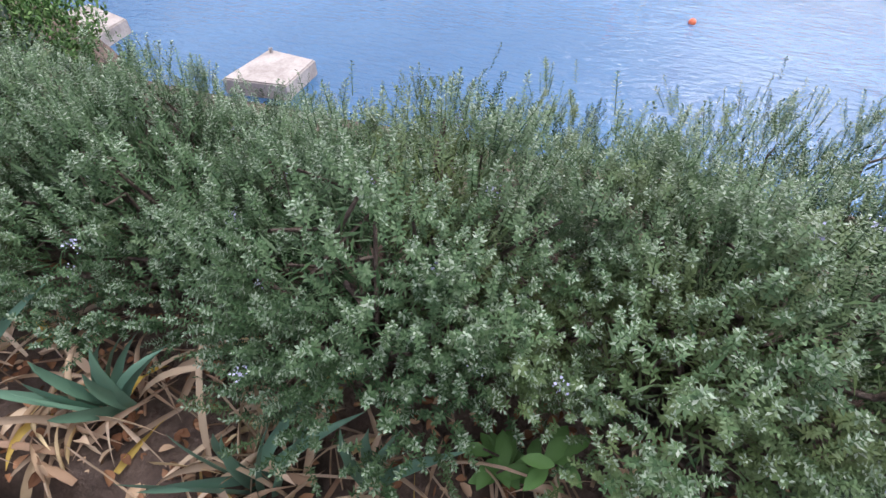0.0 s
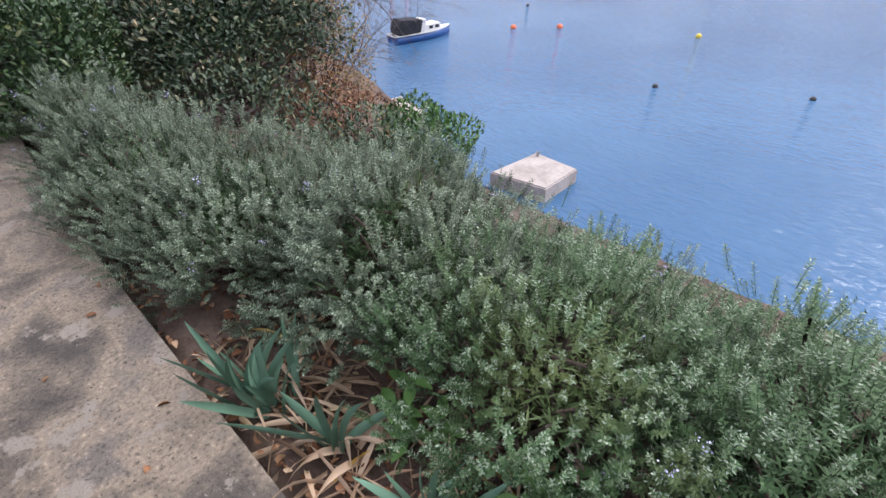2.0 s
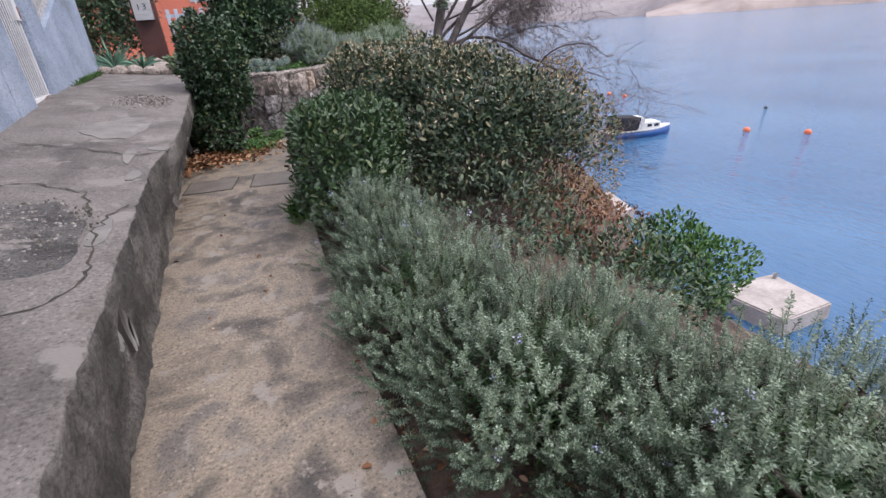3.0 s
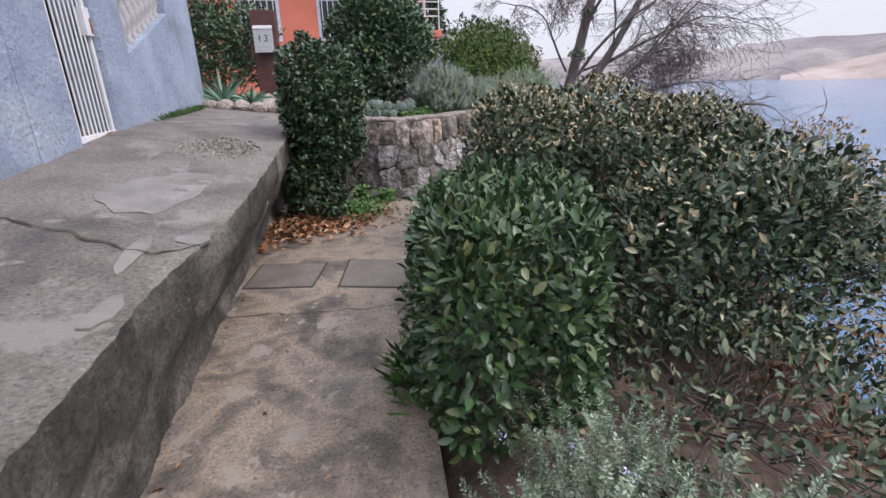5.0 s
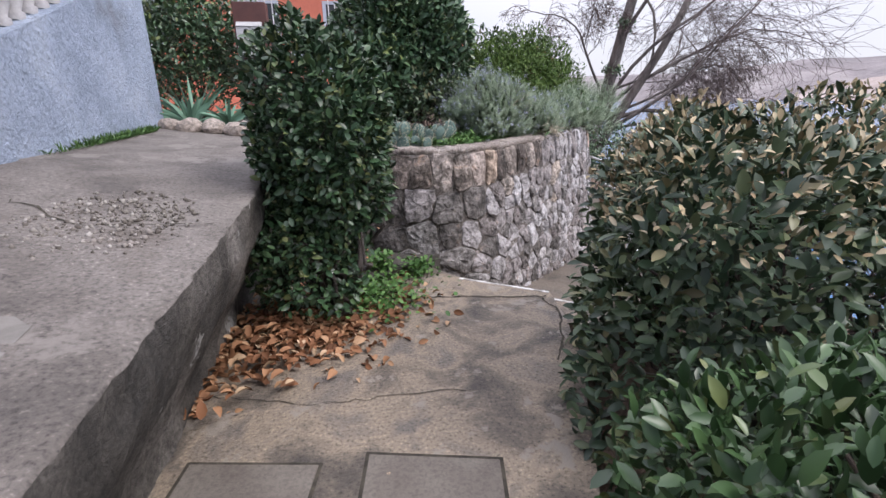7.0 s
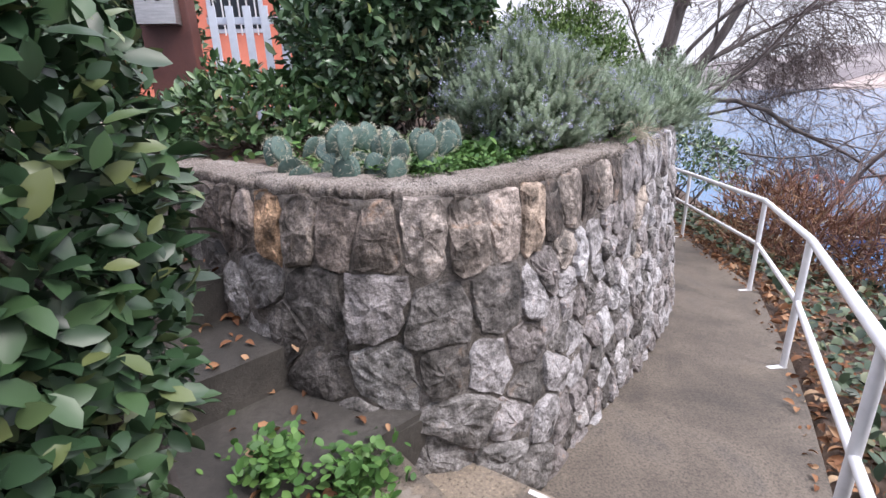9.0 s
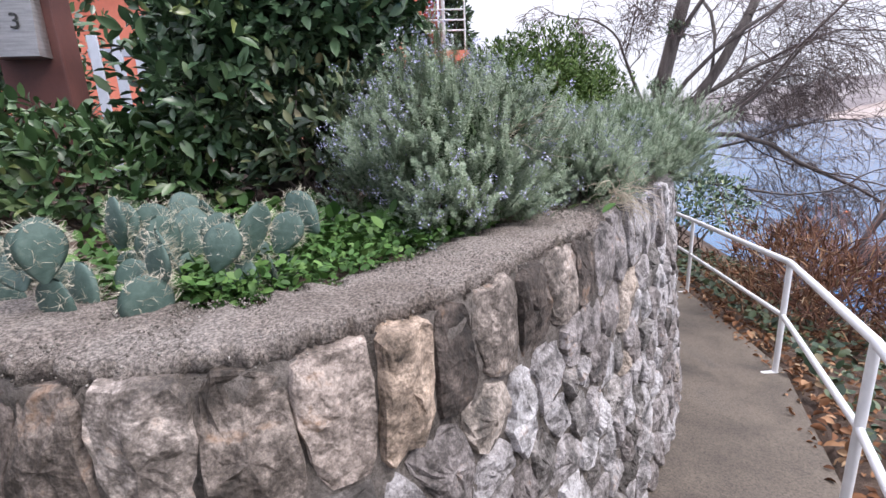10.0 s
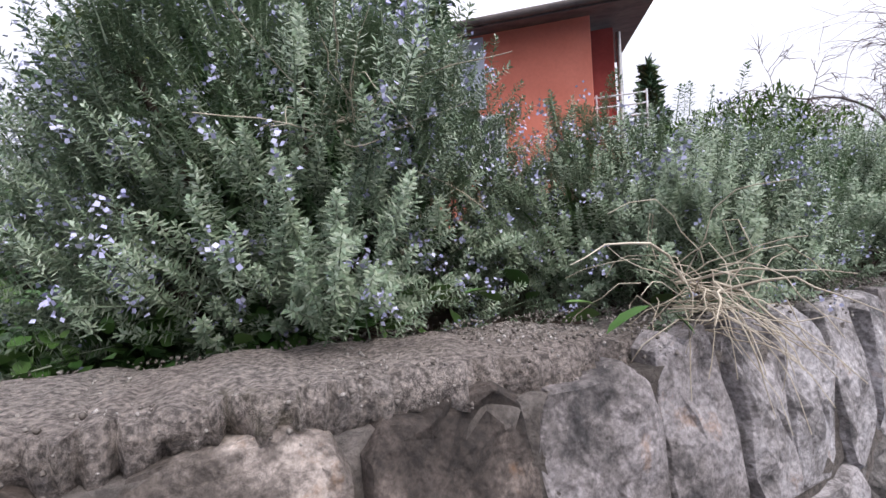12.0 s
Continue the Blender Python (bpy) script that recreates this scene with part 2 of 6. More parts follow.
M_REDTWIG = surface("red_brown_twig", [(0.35, (0.125, 0.0625, 0.0525)), (0.65, (0.3, 0.163, 0.131))], WHITE2, 0.9, 6, 40, 0.2, 0.004)
M_DRYTWIG = surface("bleached_root", [(0.35, (0.408, 0.348, 0.264)), (0.65, (0.696, 0.624, 0.504))], WHITE2, 0.9, 8, 40, 0.2, 0.004)
M_BOULDER = surface("pale_rubble_rock", [(0.35, (0.22, 0.19, 0.17)), (0.5, (0.40, 0.34, 0.30)), (0.66, (0.56, 0.47, 0.41))], WHITE2, 0.9, 4, 22, 0.6, 0.02, 0.5)
M_SHINGLE = surface("shore_rock", [(0.35, (0.16, 0.14, 0.125)), (0.65, (0.40, 0.36, 0.32))], WHITE2, 0.9, 1.4, 8, 0.6, 0.05, 0.5)

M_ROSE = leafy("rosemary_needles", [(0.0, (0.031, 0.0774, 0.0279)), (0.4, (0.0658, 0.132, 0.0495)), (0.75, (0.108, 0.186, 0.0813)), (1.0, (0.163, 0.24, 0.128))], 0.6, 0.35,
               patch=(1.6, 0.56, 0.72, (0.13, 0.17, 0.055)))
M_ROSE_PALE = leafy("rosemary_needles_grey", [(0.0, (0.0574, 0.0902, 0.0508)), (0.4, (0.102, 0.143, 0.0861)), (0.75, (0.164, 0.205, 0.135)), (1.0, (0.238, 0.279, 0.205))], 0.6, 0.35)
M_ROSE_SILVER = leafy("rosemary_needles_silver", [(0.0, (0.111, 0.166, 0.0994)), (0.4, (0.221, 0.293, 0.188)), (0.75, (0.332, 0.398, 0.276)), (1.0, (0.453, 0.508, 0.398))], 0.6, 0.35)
M_TIP = leafy("rosemary_tip", [(0.0, (0.174, 0.251, 0.153)), (0.5, (0.294, 0.382, 0.273)), (1.0, (0.458, 0.522, 0.414))], 0.6, 0.35)
M_FLOWER = leafy("rosemary_flower", [(0.0, (0.42, 0.42, 0.68)), (0.6, (0.55, 0.55, 0.80)), (1.0, (0.70, 0.70, 0.90))], 0.7, 0.2)
M_LAUREL = leafy("hedge_leaf", [(0.0, (0.018, 0.04, 0.02)), (0.5, (0.036, 0.078, 0.036)), (0.85, (0.065, 0.12, 0.05)), (1.0, (0.17, 0.19, 0.075))], 0.42, 0.5)
M_HEDGE = leafy("clipped_hedge_leaf", [(0.0, (0.0208, 0.0448, 0.0168)), (0.5, (0.044, 0.092, 0.0328)), (0.88, (0.072, 0.132, 0.048)), (1.0, (0.16, 0.176, 0.064))], 0.38, 0.5)
M_LAUREL3 = leafy("bright_laurel_leaf", [(0.0, (0.04, 0.085, 0.035)), (0.5, (0.075, 0.145, 0.058)), (0.9, (0.12, 0.20, 0.085)), (1.0, (0.22, 0.26, 0.10))], 0.35, 0.5)
M_LAUREL2 = leafy("hedge_leaf_tired", [(0.0, (0.02, 0.04, 0.024)), (0.5, (0.045, 0.08, 0.042)), (0.8, (0.09, 0.125, 0.06)), (0.93, (0.12, 0.14, 0.065)), (1.0, (0.27, 0.23, 0.13))], 0.45, 0.5)
M_DRYLEAF = leafy("dry_hedge_leaf", [(0.0, (0.24, 0.17, 0.10)), (0.5, (0.44, 0.35, 0.22)), (1.0, (0.62, 0.53, 0.40))], 0.7, 0.2)
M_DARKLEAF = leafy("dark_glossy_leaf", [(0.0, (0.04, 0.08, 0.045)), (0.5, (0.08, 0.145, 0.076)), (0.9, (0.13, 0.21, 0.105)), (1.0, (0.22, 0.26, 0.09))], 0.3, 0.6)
M_GREEN = leafy("fresh_green_leaf", [(0.0, (0.04, 0.10, 0.025)), (0.5, (0.075, 0.17, 0.04)), (1.0, (0.14, 0.25, 0.07))], 0.55, 0.35)
M_YELLOW = leafy("yellowing_leaf", [(0.0, (0.07, 0.08, 0.03)), (0.4, (0.19, 0.155, 0.055)), (0.75, (0.32, 0.22, 0.08)), (1.0, (0.42, 0.20, 0.09))], 0.65, 0.25)
M_RUSSET = leafy("russet_leaf", [(0.0, (0.10, 0.045, 0.03)), (0.5, (0.24, 0.11, 0.065)), (0.85, (0.38, 0.22, 0.13)), (1.0, (0.45, 0.36, 0.26))], 0.7, 0.2)
M_CONIFER = leafy("juniper_leaf", [(0.0, (0.045, 0.085, 0.02)), (0.5, (0.085, 0.15, 0.035)), (1.0, (0.15, 0.22, 0.06))], 0.65, 0.25)
M_LITTER = leafy("fallen_leaf", [(0.0, (0.10, 0.045, 0.025)), (0.4, (0.25, 0.115, 0.06)), (0.75, (0.42, 0.23, 0.13)), (1.0, (0.55, 0.40, 0.27))], 0.75, 0.2)
M_IRIS = leafy("iris_leaf", [(0.0, (0.085, 0.17, 0.12)), (0.6, (0.14, 0.26, 0.185)), (1.0, (0.21, 0.33, 0.23))], 0.5, 0.4)
M_IRISDRY = leafy("dry_iris_leaf", [(0.0, (0.30, 0.185, 0.12)), (0.5, (0.57, 0.41, 0.29)), (0.85, (0.72, 0.57, 0.43)), (1.0, (0.66, 0.46, 0.10))], 0.8, 0.2)
M_PAD = surface("cactus_pad_skin", [(0.35, (0.06, 0.105, 0.09)), (0.55, (0.095, 0.155, 0.135)), (0.7, (0.15, 0.21, 0.18))], WHITE2, 0.6, 6, 40, 0.25, 0.006, 0.35)
M_SPINE = leafy("cactus_spine", [(0.0, (0.50, 0.46, 0.36)), (1.0, (0.74, 0.70, 0.60))], 0.7, 0.2)


def stone_material(name, stops, high=1.3, rust=0.55):
    m, nd, lk, bsdf = nodes_of(name)
    info = nd.new("ShaderNodeObjectInfo")
    base = ramp_of(nd, stops)
    lk.new(info.outputs["Random"], base.inputs["Fac"])
    n1 = noise_of(nd, lk, 9, 9, 0.74, "Position", distort=0.0)
    r1 = ramp_of(nd, [(0.36, G(0.18)), (0.45, (0.55, 0.53, 0.51)), (0.52, (1.0, 0.98, 0.97)), (0.62, G(high))])
    n2 = noise_of(nd, lk, 120, 8, 0.72, "Position")
    r2 = ramp_of(nd, [(0.36, G(0.4)), (0.58, G(1.1))])
    a, b = nd.new("ShaderNodeMixRGB"), nd.new("ShaderNodeMixRGB")
    a.blend_type = b.blend_type = "MULTIPLY"
    a.inputs["Fac"].default_value, b.inputs["Fac"].default_value = 0.95, 0.8
    lk.new(n1.outputs["Fac"], r1.inputs["Fac"])
    lk.new(n2.outputs["Fac"], r2.inputs["Fac"])
    lk.new(base.outputs["Color"], a.inputs["Color1"])
    lk.new(r1.outputs["Color"], a.inputs["Color2"])
    lk.new(a.outputs["Color"], b.inputs["Color1"])
    lk.new(r2.outputs["Color"], b.inputs["Color2"])
    n3 = noise_of(nd, lk, 9, 6, 0.7, "Position", distort=0.2)
    r3 = ramp_of(nd, [(0.60, (0, 0, 0)), (0.70, (1, 1, 1))])
    c = nd.new("ShaderNodeMixRGB")
    c.inputs["Color2"].default_value = (0.36, 0.20, 0.105, 1)
    f = nd.new("ShaderNodeMath")
    f.operation, f.inputs[1].default_value = "MULTIPLY", rust
    lk.new(n3.outputs["Fac"], r3.inputs["Fac"])
    lk.new(r3.outputs["Color"], f.inputs[0])
    lk.new(f.outputs["Value"], c.inputs["Fac"])
    lk.new(b.outputs["Color"], c.inputs["Color1"])
    lk.new(c.outputs["Color"], bsdf.inputs["Base Color"])
    bsdf.inputs["Roughness"].default_value = 0.82
    nb = noise_of(nd, lk, 55, 9, 0.72, "Position")
    bp = nd.new("ShaderNodeBump")
    bp.inputs["Strength"].default_value, bp.inputs["Distance"].default_value = 0.7, 0.012
    lk.new(nb.outputs["Fac"], bp.inputs["Height"])
    split = noise_of(nd, lk, 17, 3, 0.55, "Position", distort=0.15)
    b2 = nd.new("ShaderNodeBump")
    b2.inputs["Strength"].default_value, b2.inputs["Distance"].default_value = 0.9, 0.035
    lk.new(split.outputs["Fac"], b2.inputs["Height"])
    lk.new(b2.outputs["Normal"], bp.inputs["Normal"])
    lk.new(bp.outputs["Normal"], bsdf.inputs["Normal"])
    return m


def water_material():
    m, nd, lk, bsdf = nodes_of("sea_water")
    n = noise_of(nd, lk, 0.05, 3, 0.5)
    r = ramp_of(nd, [(0.35, (0.045, 0.122, 0.245)), (0.65, (0.07, 0.168, 0.31))])
    lk.new(n.outputs["Fac"], r.inputs["Fac"])
    lk.new(r.outputs["Color"], bsdf.inputs["Base Color"])
    bsdf.inputs["Roughness"].default_value = 0.09
    bsdf.inputs["IOR"].default_value = 1.4
    a = noise_of(nd, lk, 2.6, 4, 0.55, stretch=(1.5, 0.5, 1.0), distort=0.3)
    b = noise_of(nd, lk, 0.35, 3, 0.5, stretch=(1.5, 0.6, 1.0))
    add = nd.new("ShaderNodeMath")
    add.operation = "ADD"
    lk.new(a.outputs["Fac"], add.inputs[0])
    lk.new(b.outputs["Fac"], add.inputs[1])
    bp = nd.new("ShaderNodeBump")
    bp.inputs["Strength"].default_value, bp.inputs["Distance"].default_value = 0.55, 0.28
    lk.new(add.outputs["Value"], bp.inputs["Height"])
    lk.new(bp.outputs["Normal"], bsdf.inputs["Normal"])
    return m


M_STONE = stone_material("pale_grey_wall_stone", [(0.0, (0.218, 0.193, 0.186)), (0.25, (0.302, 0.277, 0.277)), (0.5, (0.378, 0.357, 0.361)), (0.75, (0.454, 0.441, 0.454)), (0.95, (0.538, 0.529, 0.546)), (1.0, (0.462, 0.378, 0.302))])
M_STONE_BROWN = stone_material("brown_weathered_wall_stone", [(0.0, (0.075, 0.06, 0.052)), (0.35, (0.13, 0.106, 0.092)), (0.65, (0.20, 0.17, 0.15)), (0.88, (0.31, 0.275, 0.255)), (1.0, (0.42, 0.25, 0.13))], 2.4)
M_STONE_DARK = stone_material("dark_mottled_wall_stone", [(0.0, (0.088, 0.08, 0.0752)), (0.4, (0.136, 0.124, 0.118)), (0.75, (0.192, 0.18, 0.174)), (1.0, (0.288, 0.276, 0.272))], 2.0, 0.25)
M_STONE_CREAM = stone_material("cream_split_wall_stone", [(0.0, (0.145, 0.119, 0.104)), (0.4, (0.272, 0.225, 0.2)), (0.8, (0.391, 0.332, 0.297)), (1.0, (0.442, 0.289, 0.145))], 1.7, 0.6)
M_WATER = water_material()

# ---- mesh helpers ----
rng = np.random.RandomState(7)


def mesh_of(name, verts, quads, mat, smooth=False):
    verts, quads = np.asarray(verts, np.float32), np.asarray(quads, np.int32)
    me = bpy.data.meshes.new(name)
    me.vertices.add(len(verts))
    me.vertices.foreach_set("co", verts.ravel())
    me.loops.add(quads.size)
    me.loops.foreach_set("vertex_index", quads.ravel())
    me.polygons.add(len(quads))
    me.polygons.foreach_set("loop_start", np.arange(0, quads.size, 4, dtype=np.int32))
    me.polygons.foreach_set("loop_total", np.full(len(quads), 4, np.int32))
    if smooth:
        me.polygons.foreach_set("use_smooth", np.ones(len(quads), bool))
    me.update(calc_edges=True)
    me.materials.append(mat)
    return me


def bm_mesh(name, bm, mat, smooth=False):
    me = bpy.data.meshes.new(name)
    bm.normal_update()
    if smooth:
        for f in bm.faces:
            f.smooth = True
    bm.to_mesh(me)
    bm.free()
    me.materials.append(mat)
    return me


def thing(name, label, category, data=None, group="", kind="", at=None):
    ob = new(name, data)
    if at is not None:
        ob.matrix_world = at
    return tagged(ob, label, category, group, kind)


def part(name, data, parent, label="", kind=""):
    ob = new(name, data)
    ob.parent = parent
    return tagged(ob, label, kind=kind)


class Heap:
    """Gathers pieces of all-quad geometry into one mesh."""

    def __init__(self):
        self.v, self.f, self.n = [], [], 0

    def add(self, v, f):
        v, f = np.asarray(v, float), np.asarray(f, int)
        self.v.append(v)
        self.f.append(f + self.n)
        self.n += len(v)
        return self

    def mesh(self, name, mat, smooth=False):
        return mesh_of(name, np.concatenate(self.v), np.concatenate(self.f), mat, smooth)


def tube(pts, radii, sides=6):
    pts = np.asarray(pts, float)
    n = len(pts)
    radii = np.full(n, radii) if np.isscalar(radii) else np.asarray(radii, float)
    d = np.gradient(pts, axis=0)
    d /= np.linalg.norm(d, axis=1, keepdims=True) + 1e-9
    ref = np.where(np.abs(d[:, 2:3]) > 0.9, [[1.0, 0, 0]], [[0, 0, 1.0]])
    a = np.cross(d, ref)
    a /= np.linalg.norm(a, axis=1, keepdims=True) + 1e-9
    b = np.cross(d, a)
    ang = np.linspace(0, 2 * math.pi, sides, endpoint=False)
    v = pts[:, None] + radii[:, None, None] * (np.cos(ang)[None, :, None] * a[:, None] + np.sin(ang)[None, :, None] * b[:, None])
    i, k = np.meshgrid(np.arange(n - 1), np.arange(sides), indexing="ij")
    k2 = (k + 1) % sides
    f = np.stack([i * sides + k, i * sides + k2, (i + 1) * sides + k2, (i + 1) * sides + k], -1).reshape(-1, 4)
    return v.reshape(-1, 3), f


def box(x0, x1, y0, y1, z0, z1, bevel=0.0, name="box", mat=None):
    bm = bmesh.new()
    bmesh.ops.create_cube(bm, size=1.0, matrix=Matrix.Translation(((x0 + x1) / 2, (y0 + y1) / 2, (z0 + z1) / 2)) @ Matrix.Diagonal((x1 - x0, y1 - y0, z1 - z0, 1)))
    if bevel:
        bmesh.ops.bevel(bm, geom=bm.edges[:], offset=bevel, segments=2, affect="EDGES", profile=0.6)
    return bm_mesh(name, bm, mat)


def prism(outline, z0, z1, name, mat, bevel=0.0):
    """A plate with that outline (anticlockwise), from z0 to z1 (z may be a function of x, y)."""
    top = z1 if callable(z1) else (lambda x, y: z1)
    low = z0 if callable(z0) else (lambda x, y: z0)
    bm = bmesh.new()
    a = [bm.verts.new((x, y, low(x, y))) for x, y in outline]
    b = [bm.verts.new((x, y, top(x, y))) for x, y in outline]
    bm.faces.new(a[::-1])
    t = bm.faces.new(b)
    for i in range(len(a)):
        j = (i + 1) % len(a)
        bm.faces.new((a[i], a[j], b[j], b[i]))
    if bevel:
        bmesh.ops.bevel(bm, geom=[e for e in t.edges], offset=bevel, segments=2, affect="EDGES")
    return bm_mesh(name, bm, mat)


def unit(v):
    return v / (np.linalg.norm(v, axis=-1, keepdims=True) + 1e-9)


def scatter(tv, tf, place, along, upward, size, width=None):
    """Copies of a small template (its y axis along, its z axis towards upward), joined into arrays."""
    y = unit(along)
    x = unit(np.cross(y, upward))
    z = np.cross(x, y)
    size = np.asarray(size, float).reshape(-1, 1, 1)
    wid = size if width is None else np.asarray(width, float).reshape(-1, 1, 1)
    v = place[:, None] + wid * (tv[None, :, 0:1] * x[:, None] + tv[None, :, 2:3] * z[:, None]) + size * tv[None, :, 1:2] * y[:, None]
    n, k = len(place), len(tv)
    f = tf[None] + (np.arange(n) * k)[:, None, None]
    return v.reshape(-1, 3), f.reshape(-1, 4)


def leaf_shape(l1, l2, l3, curl=0.10):
    """A folded leaf along y: foot, mid rib, tip and three points on each margin."""
    v = [(0, 0, 0), (0, 0.5, 0.0), (0, 1.0, -curl)]
    for sgn in (-1, 1):
        v += [(sgn * l1, 0.17, 0.05), (sgn * l2, 0.47, 0.07), (sgn * l3, 0.78, 0.02)]
    return np.array(v)


LEAF_V, ROUND_V, SLIM_V = leaf_shape(0.13, 0.22, 0.16), leaf_shape(0.22, 0.34, 0.26, 0.06), leaf_shape(0.10, 0.15, 0.10)
LEAF_F = np.array([(0, 1, 4, 3), (1, 2, 5, 4), (0, 6, 7, 1), (1, 7, 8, 2)])


PLAIN_V, PLAIN_F = np.array([(0, 0, 0), (-0.2, 0.45, 0.05), (0, 1.0, -0.06), (0.2, 0.45, 0.05)]), np.array([(0, 3, 2, 1)])


def sprig_template(needles, needle, width, seed, first=0.05, last=1.0, stalk=True):
    """An upright blunt shoot with needles all round it, its axis along y, one unit high."""
    r = np.random.RandomState(seed)
    h = Heap()
    for i in range(needles):
        t = first + (last - first) * (i + r.rand()) / needles
        a = i * 2.4 + r.rand()
        lift = 0.22 + 0.5 * t * t + 0.35 * r.rand() + (1.0 if t > 0.93 else 0)
        out = np.array([math.cos(a), lift, math.sin(a)])
        out /= np.linalg.norm(out)
        n = needle * (1.0 - 0.25 * t) * (0.75 + 0.5 * r.rand())
        side = np.cross(out, (0, 1, 0))
        side = side / (np.linalg.norm(side) + 1e-9) * width / 2
        p = np.array([0, t, 0]) * 1.0
        h.add([p - side * 0.7, p + out * n * 0.5 - side, p + out * n, p + out * n * 0.5 + side], [(0, 1, 2, 3)])
    if stalk:
        w = 0.006
        h.add([(-w, 0, 0), (w, 0, 0), (w * 0.4, 0.97, 0), (-w * 0.4, 0.97, 0)], [(0, 1, 2, 3)])
    return np.concatenate(h.v), np.concatenate(h.f)


SPRIGS = [sprig_template(32, 0.088, 0.026, s, 0.05) for s in range(4)]
FINE = [sprig_template(50, 0.095, 0.018, 60 + s, 0.04) for s in range(4)]
LOOSE = [sprig_template(20, 0.10, 0.046, 40 + s, 0.06) for s in range(4)]
TIPS = [sprig_template(12, 0.095, 0.026, 20 + s, 0.62, 1.02, False) for s in range(4)]


def lump(v, scale, amount, seed):
    """Smooth random swelling of points, by a few sines."""
    r = np.random.RandomState(seed)
    out = np.zeros(len(v))
    for k in range(5):
        q = r.normal(size=3) * scale * (1 + 0.6 * k)
        out += np.sin(v @ q + r.rand() * 6.3) / (1 + 0.7 * k)
    return out * amount / 2


def dome_points(n, centre, radii, seed, low=-0.3, shell=0.25, lumps=0.18, scale=3.0):
    """Points near the surface of a lumpy ellipsoid, with the way outwards at each."""
    r = np.random.RandomState(seed)
    d = unit(r.normal(size=(n * 2, 3)))
    d = d[d[:, 2] > low][:n]
    rad = 1 + lump(d, scale, lumps, seed + 1) - shell * r.rand(len(d)) ** 2
    return np.array(centre) + d * rad[:, None] * np.array(radii), unit(d / np.array(radii))


def clustered(centre, radii, clumps, each, seed, low, lumps, spread):
    """Clumps of points on a lumpy ellipsoid, with gaps between them."""
    r = np.random.RandomState(seed)
    c, nv = dome_points(clumps, centre, radii, seed, low, 0.28, lumps, 3.6)
    k = np.repeat(np.arange(len(c)), each)
    p = c[k] + r.normal(size=(len(k), 3)) * spread * (0.6 + 0.8 * r.rand(len(c)))[k][:, None]
    lean = (nv * 0.55 + r.normal(size=nv.shape) * 0.22)[k]
    return p, nv[k], lean


def block_points(n, lo, hi, seed, faces="xXyYZ", shell=0.14, lumps=0.07):
    """Points near the faces of a clipped, rounded block, with the way outwards."""
    r = np.random.RandomState(seed)
    lo, hi = np.array(lo, float), np.array(hi, float)
    size = hi - lo
    area = {"x": size[1] * size[2], "X": size[1] * size[2], "y": size[0] * size[2], "Y": size[0] * size[2], "Z": size[0] * size[1]}
    total = sum(area[c] for c in faces)
    ps, ns = [], []
    for c in faces:
        k = int(n * area[c] / total)
        p = lo + r.rand(k, 3) * size
        ax = "xyz".index(c.lower())
        nv = np.zeros((k, 3))
        if c.isupper():
            p[:, ax], nv[:, ax] = hi[ax], 1
        else:
            p[:, ax], nv[:, ax] = lo[ax], -1
        ps.append(p)
        ns.append(nv)
    p, nv = np.concatenate(ps), np.concatenate(ns)
    mid, half = (lo + hi) / 2, size / 2
    q = (p - mid) / half
    k = 5.0
    q = q / np.maximum((np.abs(q) ** k).sum(1) ** (1 / k), 1e-6)[:, None]
    nv = unit(np.abs(q) ** (k - 1) * np.sign(q) / half)
    p = mid + q * half
    p += nv * (lump(p, 5.0, lumps, seed + 2) - shell * r.rand(len(p)) ** 2)[:, None]
    return p, nv


def leaves(name, mat, pts, nrm, size, seed, outward=0.55, up=0.25, shape=LEAF_V, droop=0.0):
    r = np.random.RandomState(seed)
    n = len(pts)
    along = nrm * outward + r.normal(size=(n, 3)) * 0.55 + np.array([0, 0, up - droop])
    top = nrm * 0.5 + np.array([0, 0, 0.7]) + r.normal(size=(n, 3)) * 0.35
    v, f = scatter(shape, LEAF_F if len(shape) == 9 else PLAIN_F, pts, along, top, size * (0.6 + 0.7 * r.rand(n)))
    return mesh_of(name, v, f, mat)


def twigs(pts, base, n, seed, radius=0.012, bend=0.25, sides=5):
    """Crooked branches from near the base out to some of the points."""
    r = np.random.RandomState(seed)
    h = Heap()
    for i in r.choice(len(pts), n, replace=False):
        a = np.array(base) + r.normal(size=3) * np.array([0.06, 0.06, 0.0])
        b = pts[i]
        t = np.linspace(0, 1, 6)[:, None]
        line = a + (b - a) * t
        line[1:-1] += r.normal(size=(4, 3)) * bend * np.linalg.norm(b - a) * 0.18
        rad = radius * (0.7 + 0.7 * r.rand())
        h.add(*tube(line, np.linspace(rad, rad * 0.3, 6), sides))
    return h


# ---- plan ----
# the path runs along +y, the sea lies towards +x
EDGE_Y = np.array([-60.0, -3.0, 2.1, 4.1, 5.7, 7.1, 8.0, 9.1, 10.0, 11.4, 12.0, 13.6, 15.8, 19.0, 30.0, 80.0])
EDGE_X = np.array([-2.0, 0.02, 0.13, 0.18, 0.26, 0.36, 0.75, 1.25, 2.15, 3.25, 3.75, 4.75, 5.45, 6.4, 10.0, 28.0])


def lower_z(x, y):
    return -0.0695 - 0.0927 * x - 0.0261 * y


def edge_z(y):
    return np.interp(y, [-60, 9.6, 10.6, 20, 80], [-0.04, -0.04, -0.60, -1.25, -1.6])


